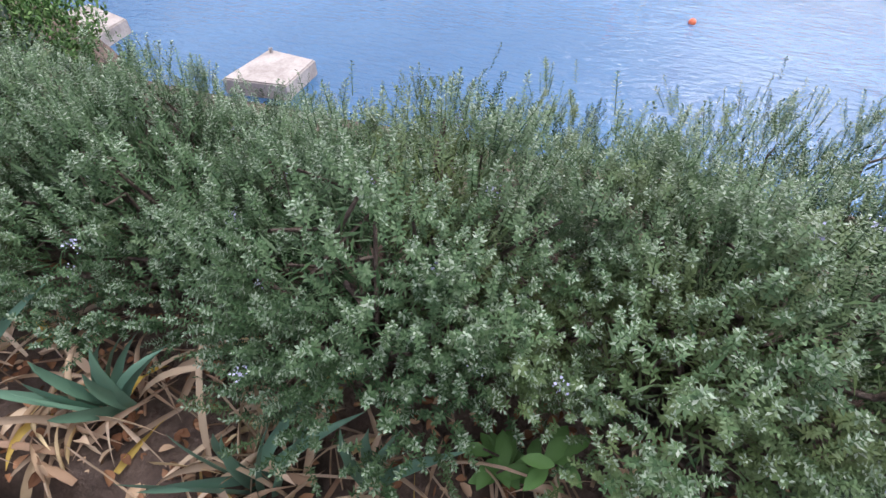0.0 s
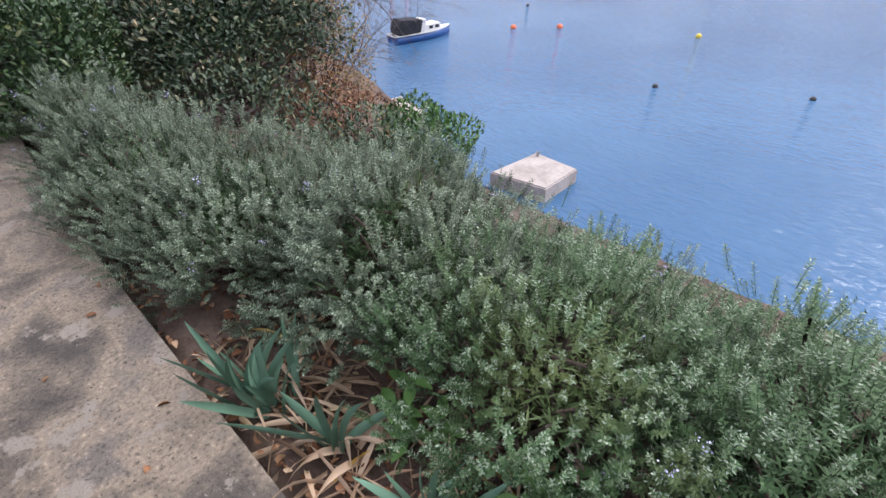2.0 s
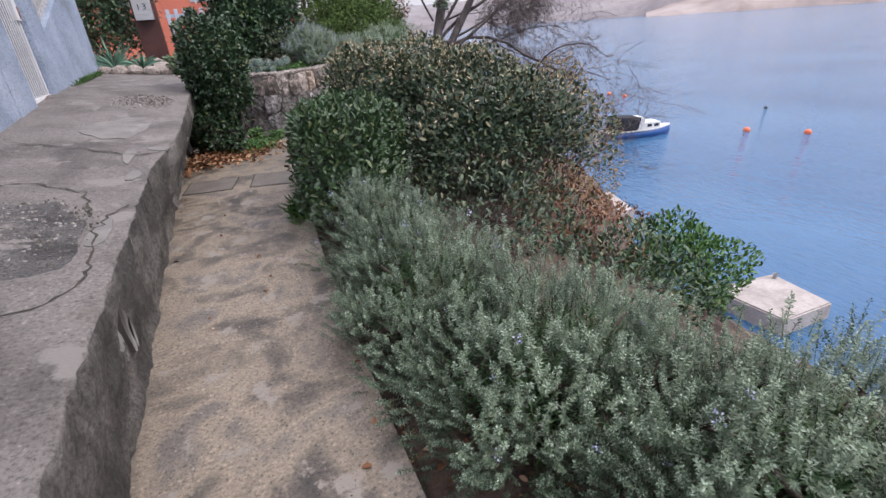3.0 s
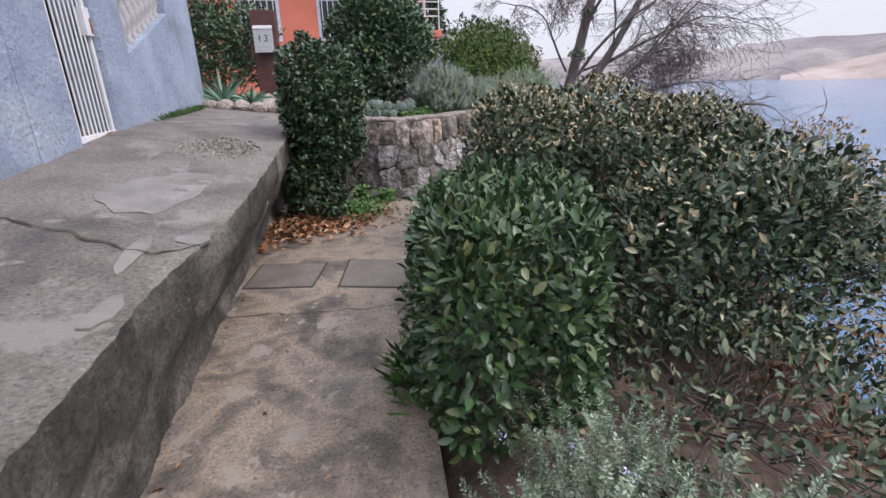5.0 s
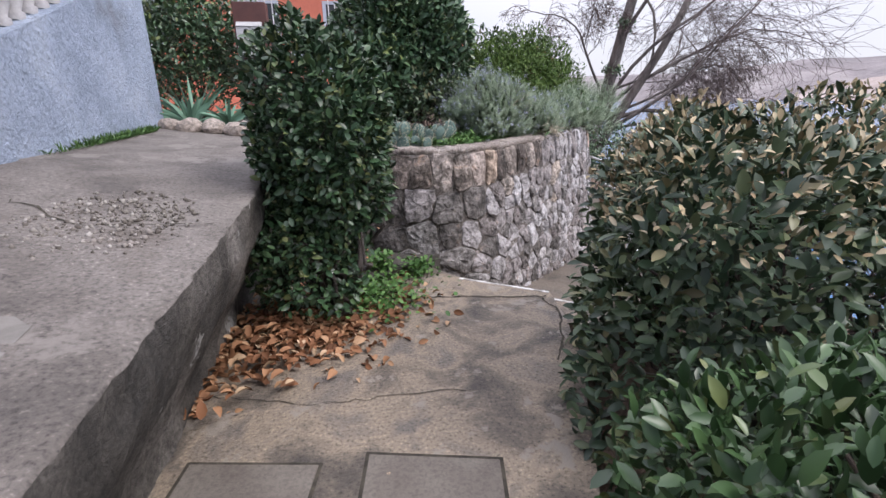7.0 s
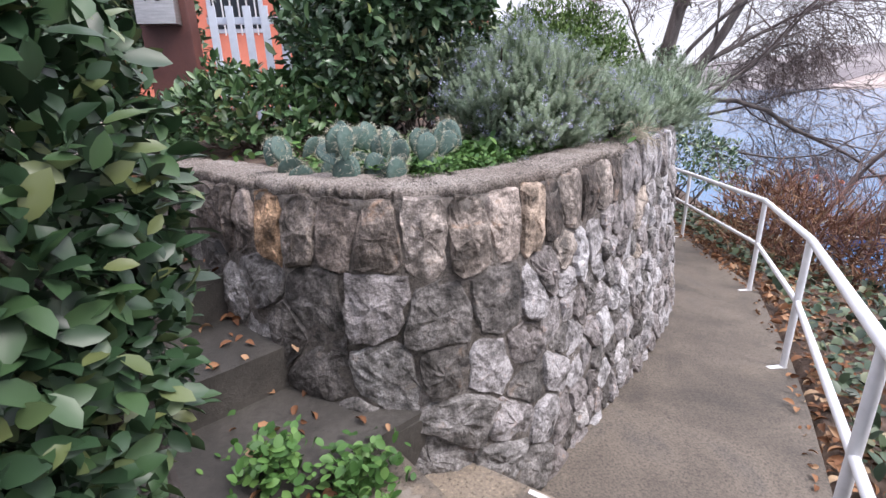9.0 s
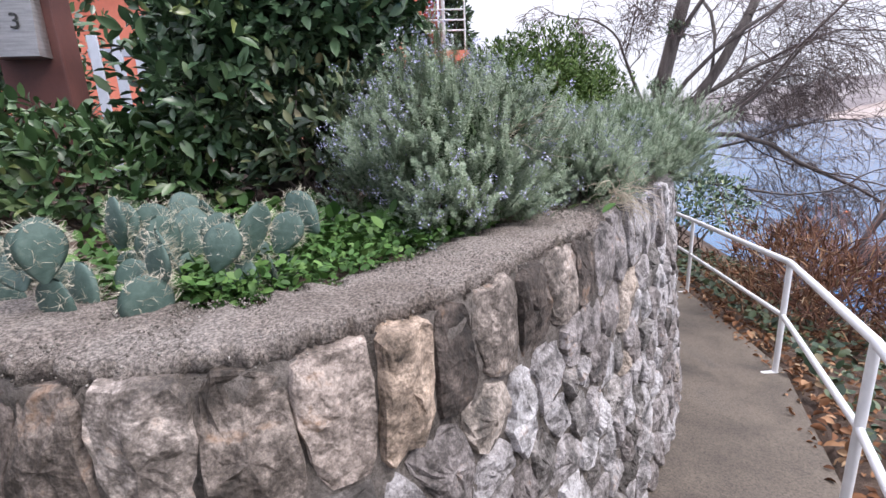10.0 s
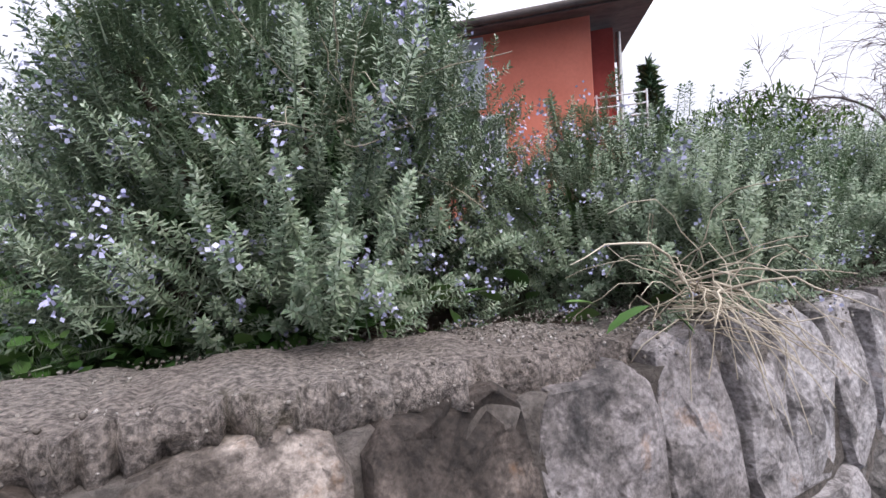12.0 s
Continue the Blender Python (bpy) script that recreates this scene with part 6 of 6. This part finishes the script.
def root_tangle(label, x, y, z, n, seed, hang, size=0.3):
    r = np.random.RandomState(seed)
    h = Heap()
    for k in range(n):
        a = r.rand() * 6.28
        d = np.array([math.cos(a) + 0.5, math.sin(a) - 0.8, r.normal() * 0.4 + 0.2])
        pts = [np.array((x, y, z)) + r.normal(size=3) * 0.03]
        for q in range(6):
            d = d + r.normal(size=3) * 0.35 + np.array([0, 0, -hang * 0.25 * q * r.rand()])
            pts.append(pts[-1] + d / np.linalg.norm(d) * size / 6 * (0.6 + 0.8 * r.rand()))
        h.add(*tube(pts, np.linspace(0.003 if k % 8 == 0 else 0.0012, 0.0006, 7), 4))
    return thing("root_tangle", label, "roots", h.mesh("root_tangle", M_DRYTWIG), kind="stuff")


root_tangle("bleached dry root tangle hanging over the coping", 2.34, 12.20, 1.02, 60, 91, 1.1, 0.21)
root_tangle("bleached dry twigs caught in the rosemary", 1.80, 12.05, 1.32, 20, 92, 0.2, 0.26)


def pad_mesh(seed):
    """An oval, slightly warped prickly pear pad, its foot at the origin, one unit high."""
    r = np.random.RandomState(seed)
    v = []
    nu, nv = 14, 8
    for i in range(nu + 1):
        t = i / nu
        wdt = 0.40 * math.sin(math.pi * min(max(t, 0.02), 0.985)) ** 0.62 * (0.62 + 0.5 * t)
        th = 0.075 * math.sin(math.pi * min(max(t, 0.03), 0.97)) ** 0.5
        for k in range(nv):
            a = 2 * math.pi * k / nv
            v.append((wdt * math.cos(a), th * math.sin(a) + 0.05 * (t - 0.5) ** 2 + 0.012 * math.sin(5 * t + seed), t))
    f = [(i * nv + k, i * nv + (k + 1) % nv, (i + 1) * nv + (k + 1) % nv, (i + 1) * nv + k) for i in range(nu) for k in range(nv)]
    h = Heap()
    for i in range(80):
        t, u, s = r.uniform(0.12, 1.0), r.uniform(-0.85, 0.85), r.choice([-1, 1])
        wdt = 0.40 * math.sin(math.pi * min(t, 0.985)) ** 0.62 * (0.62 + 0.5 * t)
        if r.rand() < 0.4:
            u = math.copysign(1.0, u)
        p0 = np.array((wdt * u, s * 0.07 * math.sqrt(max(1 - u * u, 0)), t))
        for q in range(3):
            d = np.array((u * 0.7, s * (1 - abs(u)) + 0.1, 0.25)) + r.normal(size=3) * 0.45
            p1 = p0 + d / np.linalg.norm(d) * r.uniform(0.08, 0.20)
            sd = np.cross(d, r.normal(size=3))
            sd = sd / np.linalg.norm(sd) * 0.005
            h.add([p0 - sd, p0 + sd, p1 + sd * 0.2, p1 - sd * 0.2], [(0, 1, 2, 3)])
    return mesh_of("pad", v, f, M_PAD, True), h.mesh("spines", M_SPINE)


PADS = [pad_mesh(s) for s in range(4)]


def prickly_pear(label, x, y, z, pads, seed):
    cactus = thing("prickly_pear", label, "cactus", group="prickly pears in the raised bed")
    cactus.location = (x, y, z)
    for k, (dx, dy, dz, size, tilt, lean, turn) in enumerate(pads):
        pm, sm = PADS[(seed + k) % 4]
        p_ = part("pad", pm, cactus)
        p_.matrix_local = pose(dx, dy, dz, lean, tilt, turn) @ Matrix.Diagonal((size, size, size, 1))
        part("spine_tuft", sm, p_, "pale straw spines", "stuff")


cr = np.random.RandomState(17)
for k, (x, y, n) in enumerate(((0.26, 11.62, 4), (0.40, 11.50, 4), (0.52, 11.38, 5), (0.66, 11.58, 5), (0.78, 11.38, 5), (0.92, 11.50, 5), (1.00, 11.66, 4), (0.72, 11.86, 5), (0.48, 11.74, 4))):
    pads = []
    for q in range(n):
        tier = 0 if q < 2 else 1
        pads.append((cr.normal() * 0.06, cr.normal() * 0.05, -0.03 + tier * cr.uniform(0.09, 0.15), cr.uniform(0.11, 0.175), cr.normal() * 22, cr.normal() * 14, cr.uniform(-70, 70)))
    prickly_pear("blue-green prickly pear with pale spines behind the coping", x, y, 0.94, pads, k)


def boulder_mesh(seed, mat, squash=(1, 1, 1), name="boulder", sub=2, rough=0.22):
    r = np.random.RandomState(seed)
    bm = bmesh.new()
    bmesh.ops.create_icosphere(bm, subdivisions=sub, radius=1.0)
    off = r.rand(3) * 50
    for v in bm.verts:
        q = v.co.copy()
        k = 1 + rough * noise.noise(q * 1.1 + Vector(off)) + rough * 0.6 * noise.noise(q * 2.6 + Vector(off))
        v.co = Vector((q.x * squash[0], q.y * squash[1], q.z * squash[2])) * k
    return bm_mesh(name, bm, mat, False)


for k, (x, y, s) in enumerate(((-1.85, 12.75, 0.10), (-1.62, 12.68, 0.12), (-1.40, 12.72, 0.13), (-1.15, 12.62, 0.12), (-0.95, 12.75, 0.17), (-1.05, 13.3, 0.2), (-0.80, 13.0, 0.12))):
    thing("boulder", "pale pinkish edging rock at the terrace end", "rock", boulder_mesh(600 + k, M_BOULDER), group="rocks at the terrace end", at=pose(x, y, float(terrace_z(x, y)) + s * 0.4, 0, 0, k * 50) @ Matrix.Diagonal((s * 1.25, s, s * 0.8, 1)))
for k, (x, y, s) in enumerate(((0.05, 10.33, 0.07), (-0.10, 9.98, 0.06), (0.15, 10.12, 0.05))):
    thing("boulder", "small dark stone among the leaves by the steps", "rock", boulder_mesh(620 + k, M_RETAIN), group="stones by the steps", at=pose(x, y, s * 0.45, 0, 0, k * 70) @ Matrix.Diagonal((s * 1.3, s, s * 0.8, 1)))
for k in range(34):
    rr = np.random.RandomState(700 + k)
    y = rr.uniform(-8, 26)
    x = float(np.interp(y, EDGE_Y, EDGE_X)) + 8.7 + rr.normal() * 0.3
    s = rr.uniform(0.3, 0.8)
    if 5 < y < 24:
        continue
    thing("boulder", "shore rock at the water's edge", "rock", boulder_mesh(700 + k % 6, M_SHINGLE), group="rocks at the water's edge", at=pose(x, y, SEA + 0.05 * s, 0, 0, k * 40) @ Matrix.Diagonal((s * 1.3, s, s * 0.6, 1)))


def agave(label, x, y, z, n, size, seed):
    r = np.random.RandomState(seed)
    ob = thing("agave", label, "plant", group="agaves at the terrace end")
    for k in range(n):
        a, tilt = 2.4 * k, r.uniform(0.35, 1.0)
        tip = (x + size * tilt * math.cos(a), y + size * tilt * math.sin(a), z + size * (1.15 - tilt))
        part("leaf", Heap().add(*blade((x, y, z), tip, 0.05, (0, 0, 0.04), seed * 9 + k)).mesh("leaf", M_IRIS, True), ob)


agave("spiky grey-green agave behind edging rocks", -1.70, 12.98, 1.14, 16, 0.42, 31)
agave("spiky grey-green agave behind edging rocks", -1.30, 13.05, 1.14, 16, 0.40, 32)
agave("tall strap-leaved plant by the blue wall", -1.85, 13.7, 1.12, 22, 0.8, 33)

# ---- sea: slabs, boat, buoys ----
for label, corners in (("square pale concrete slab at the water's edge", [(14.2, 9.5), (16.4, 9.4), (16.68, 11.55), (14.0, 12.0)]), ("square concrete slab standing in shallow water", [(15.5, 18.9), (17.4, 19.0), (18.3, 21.7), (16.6, 22.1)])):
    thing("concrete_slab", label, "slab", prism(corners, SEA - 1.5, SEA + 0.62, "concrete_slab", M_SLAB, 0.05), group="concrete slabs by the shore")
thing("bollard", "small rusty mooring bollard on the slab", "bollard", (lambda h: h.mesh("bollard", M_BALUSTER, True))(Heap().add(*tube([(16.4, 11.3, SEA + 0.6), (16.4, 11.3, SEA + 0.75), (16.4, 11.3, SEA + 0.80)], [0.07, 0.06, 0.10], 8))))

boat = thing("boat", "small blue and white cabin boat with a dark canopy, moored", "boat")
boat.matrix_world = pose(31.0, 32.4, SEA, 0, 0, -14)


def hull(name, mat, z_lo, z_hi, grow):
    st = np.linspace(0, 1, 15)
    v = []
    for t in st:
        half = 1.02 * (1 - max(t - 0.45, 0) ** 2.2 / 0.55 ** 2.2) * (0.86 + 0.14 * min(t * 3, 1)) * grow + 0.01
        sheer = 0.32 * max(t - 0.35, 0) ** 1.6
        x = -2.9 + 5.8 * t
        for u, zz in ((-1.0, z_hi + sheer), (-0.9, (z_lo + z_hi) / 2), (-0.6, z_lo), (0.6, z_lo), (0.9, (z_lo + z_hi) / 2), (1.0, z_hi + sheer)):
            v.append((x - 0.25 * (1 - (zz - z_lo)) * max(t - 0.7, 0), u * half, zz))
    f = [(i * 6 + k, i * 6 + (k + 1) % 6, (i + 1) * 6 + (k + 1) % 6, (i + 1) * 6 + k) for i in range(14) for k in range(6)]
    f += [(0, 1, 4, 5), (1, 2, 3, 4)]
    return mesh_of(name, v, f, mat, False)


part("hull", hull("hull", M_BOATBLUE, -0.3, 0.52, 1.0), boat)
part("gunwale", hull("gunwale", M_BOATWHITE, 0.53, 0.64, 1.04), boat, "white gunwale")
cab = part("cabin", box(-0.2, 1.55, -0.68, 0.68, 0.62, 1.18, 0.1, "cabin", M_BOATWHITE), boat, "white cabin")
part("wheelhouse", box(-0.55, 0.15, -0.66, 0.66, 0.7, 1.62, 0.12, "wheelhouse", M_BOATWHITE), boat)
for x in (0.55, 1.15):
    for s in (-1, 1):
        part("cabin_window", box(x - 0.2, x + 0.2, s * 0.685 - 0.01, s * 0.685 + 0.01, 0.82, 1.05, 0.01, "cabin_window", M_GLASS), cab)
bmc = bmesh.new()
cp = [(-2.55, 0.62), (-0.5, 0.62), (-0.25, 1.62), (-2.3, 1.78), (-2.6, 1.2)]
fa, fb = [bmc.verts.new((x, -0.8, z)) for x, z in cp], [bmc.verts.new((x, 0.8, z)) for x, z in cp]
bmc.faces.new(fa)
bmc.faces.new(fb[::-1])
for q in range(5):
    bmc.faces.new((fa[q], fb[q], fb[(q + 1) % 5], fa[(q + 1) % 5]))
bmesh.ops.bevel(bmc, geom=bmc.edges[:], offset=0.08, segments=2, affect="EDGES")
part("canopy", bm_mesh("canopy", bmc, M_CANVAS), boat, "dark canvas canopy")


def buoy(label, x, y, rad, mat, group):
    v, f = tube([(0, 0, -0.9), (0, 0, -0.75), (0, 0, -0.3), (0, 0, 0.2), (0, 0, 0.62), (0, 0, 0.85), (0, 0, 1.0), (0, 0, 1.06)], [0.1, 0.6, 0.95, 0.98, 0.78, 0.5, 0.16, 0.06], 12)
    thing("buoy", label, "buoy", mesh_of("buoy", v, f, mat, True), group=group, at=pose(x, y, SEA + rad * 0.25) @ Matrix.Diagonal((rad, rad, rad, 1)))


for x, y in ((38.3, 28.0), (40.7, 24.7), (44.6, 50.9), (44.6, 48.2), (26.8, -5.85), (35.7, -2.6)):
    buoy("orange mooring buoy floating on the sea", x, y, 0.19 if y < 0 else 0.27, M_BUOY_O, "orange buoys")
for x, y, rd in ((43.6, 13.8, 0.24), (32.6, -3.9, 0.13)):
    buoy("yellow mooring buoy floating on the sea", x, y, rd, M_BUOY_Y, "yellow buoys")
for x, y in ((29.9, 11.65), (32.7, 4.0), (48.0, 33.0)):
    buoy("dark float lying low on the sea", x, y, 0.17, M_BUOY_D, "dark floats")

# ---- stones of the curved wall ----
sr = np.random.RandomState(19)


def wall_points(s_, z_, d_):
    """Places on the wall's face, d_ metres proud of it."""
    t = np.clip(s_ / WALL_LEN * 240, 0, 240)
    k_ = np.arange(241)
    p_ = np.stack([np.interp(t, k_, line[:, q]) for q in range(2)], -1)
    o_ = unit(np.stack([np.interp(t, k_, outn[:, q]) for q in range(2)], -1))
    out_ = np.interp(s_, [1.2, 1.7, 2.8, 3.3], [0.10, 0.15, 0.15, 0.10]) * (CAP_Z - z_) + d_
    return np.c_[p_ + o_ * out_[:, None], z_]


def foot_z(s_):
    """How far down the wall's face is open to view."""
    p_ = wall_points(np.array([s_]), np.array([0.0]), np.array([0.0]))[0]
    low_ = float(lower_z(p_[0], p_[1])) if s_ > 2.6 else (-0.25 if s_ > 1.7 else -0.25 + 0.55 * (1.7 - s_))
    return low_ - 0.07


def stone_size(s_, z_):
    return float(np.interp(s_ + 0.5 * z_, [2.3, 3.3], [0.30, 0.165]))


# one upright course under the coping, and rubble of mixed sizes below it
seeds, s = [], 0.08
while s < 7.0:
    wd = sr.uniform(0.13, 0.24) if s < 4.3 else sr.uniform(0.11, 0.17)
    seeds.append((s + wd / 2, 0.80 + sr.normal() * 0.012))
    s += wd
TOP_COUNT = len(seeds)
for _ in range(9000):
    q = (sr.uniform(0.05, 6.9), sr.uniform(-1.05, 0.57))
    if q[1] < foot_z(q[0]) - 0.02:
        continue
    gap_ = stone_size(*q) * sr.uniform(0.62, 1.5)
    low_seeds = np.array(seeds[TOP_COUNT:]).reshape(-1, 2)
    if len(low_seeds) == 0 or np.hypot((low_seeds[:, 0] - q[0]) * 1.12, low_seeds[:, 1] - q[1]).min() > gap_:
        seeds.append(q)
seeds = np.array(seeds)


def clip_half(poly, n_, c_):
    """The part of a polygon where p . n_ <= c_."""
    out_ = []
    for a_, b_ in zip(poly, poly[1:] + poly[:1]):
        da, db = a_ @ n_ - c_, b_ @ n_ - c_
        if da <= 0:
            out_.append(a_)
        if (da < 0 < db) or (db < 0 < da):
            out_.append(a_ + (b_ - a_) * da / (da - db))
    return out_


RINGS = [(1.0, -1.2), (1.0, 0.0), (0.95, 0.62), (0.82, 0.90), (0.56, 0.98), (0.28, 1.0)]


def stone(i_, mat, joint):
    c_ = seeds[i_]
    ceil_ = (0.945 if c_[0] < 4.35 else 0.985) if i_ < TOP_COUNT else 0.69
    poly = [c_ + np.array(d_) for d_ in ((-0.3, -0.3), (0.3, -0.3), (0.3, 0.3), (-0.3, 0.3))]
    for k_ in np.argsort(((seeds - c_) ** 2).sum(1))[1:16]:
        v_ = seeds[k_] - c_
        ln_ = np.linalg.norm(v_)
        n_ = v_ / ln_
        poly = clip_half(poly, n_, c_ @ n_ + ln_ / 2 - joint * sr.uniform(0.5, 1.5))
    for n_, lim in ((np.array((0.0, 1.0)), ceil_ - 0.004), (np.array((0.0, -1.0)), -foot_z(c_[0]))):
        poly = clip_half(poly, n_, lim)
        if len(poly) < 3:
            return
    poly = np.array(poly)
    for cut in (0.13, 0.22):
        nxt = np.roll(poly, -1, 0)
        poly = np.stack([poly * (1 - cut) + nxt * cut, poly * cut + nxt * (1 - cut)], 1).reshape(-1, 2)
    shut = np.r_[poly, poly[:1]]
    d_ = np.r_[0, np.cumsum(np.linalg.norm(np.diff(shut, axis=0), axis=1))]
    count_ = 20
    t_ = np.linspace(0, d_[-1], count_, endpoint=False)
    ring = np.stack([np.interp(t_, d_, shut[:, q]) for q in range(2)], -1)
    mid_ = ring.mean(0)
    size_ = np.linalg.norm(ring - mid_, axis=1).mean()
    ring = mid_ + (ring - mid_) * (1 + 0.045 * sr.normal(size=count_))[:, None]
    high = sr.uniform(0.018, 0.045)
    planes = [(sr.normal(size=2) * 0.55, sr.uniform(0.75, 1.15)) for _ in range(5)]
    flat_, depth_ = [], []
    for r_, p_ in RINGS + [(0.0, 1.0)]:
        pts_ = mid_ + (ring - mid_) * r_ if r_ else mid_[None]
        u_ = (pts_ - mid_) / size_
        if p_ > 0:
            face = np.minimum.reduce([c0 + u_ @ g0 for g0, c0 in planes])
            dep = high * (np.minimum(p_ * 1.1, np.clip(face, 0.05, 1.3)) + 0.10 * sr.normal(size=len(pts_)))
        else:
            dep = np.full(len(pts_), 0.035 * p_)
        flat_.append(pts_)
        depth_.append(dep)
    flat_, depth_ = np.concatenate(flat_), np.concatenate(depth_)
    v_ = wall_points(flat_[:, 0], flat_[:, 1], depth_)
    k_ = np.arange(count_)
    n2 = (k_ + 1) % count_
    f_ = [tuple(q) for r_ in range(len(RINGS) - 1) for q in np.stack([r_ * count_ + k_, r_ * count_ + n2, (r_ + 1) * count_ + n2, (r_ + 1) * count_ + k_], -1)]
    last = (len(RINGS) - 1) * count_
    f_ += [(last + a_, last + b_, last + count_) for a_, b_ in zip(k_, n2)]
    me_ = bpy.data.meshes.new("stone")
    me_.from_pydata([tuple(map(float, q)) for q in v_], [], [tuple(map(int, q)) for q in f_])
    me_.materials.append(mat)
    part("stone", me_, stone_wall)


for i_ in range(len(seeds)):
    s_, z_ = seeds[i_]
    if i_ < TOP_COUNT:
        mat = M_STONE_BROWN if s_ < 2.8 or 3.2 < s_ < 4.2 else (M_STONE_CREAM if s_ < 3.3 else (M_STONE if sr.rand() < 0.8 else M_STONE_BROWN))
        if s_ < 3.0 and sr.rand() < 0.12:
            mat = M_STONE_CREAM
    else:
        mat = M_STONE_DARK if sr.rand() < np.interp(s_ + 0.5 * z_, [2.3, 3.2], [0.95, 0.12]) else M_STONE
    stone(i_, mat, 0.005)
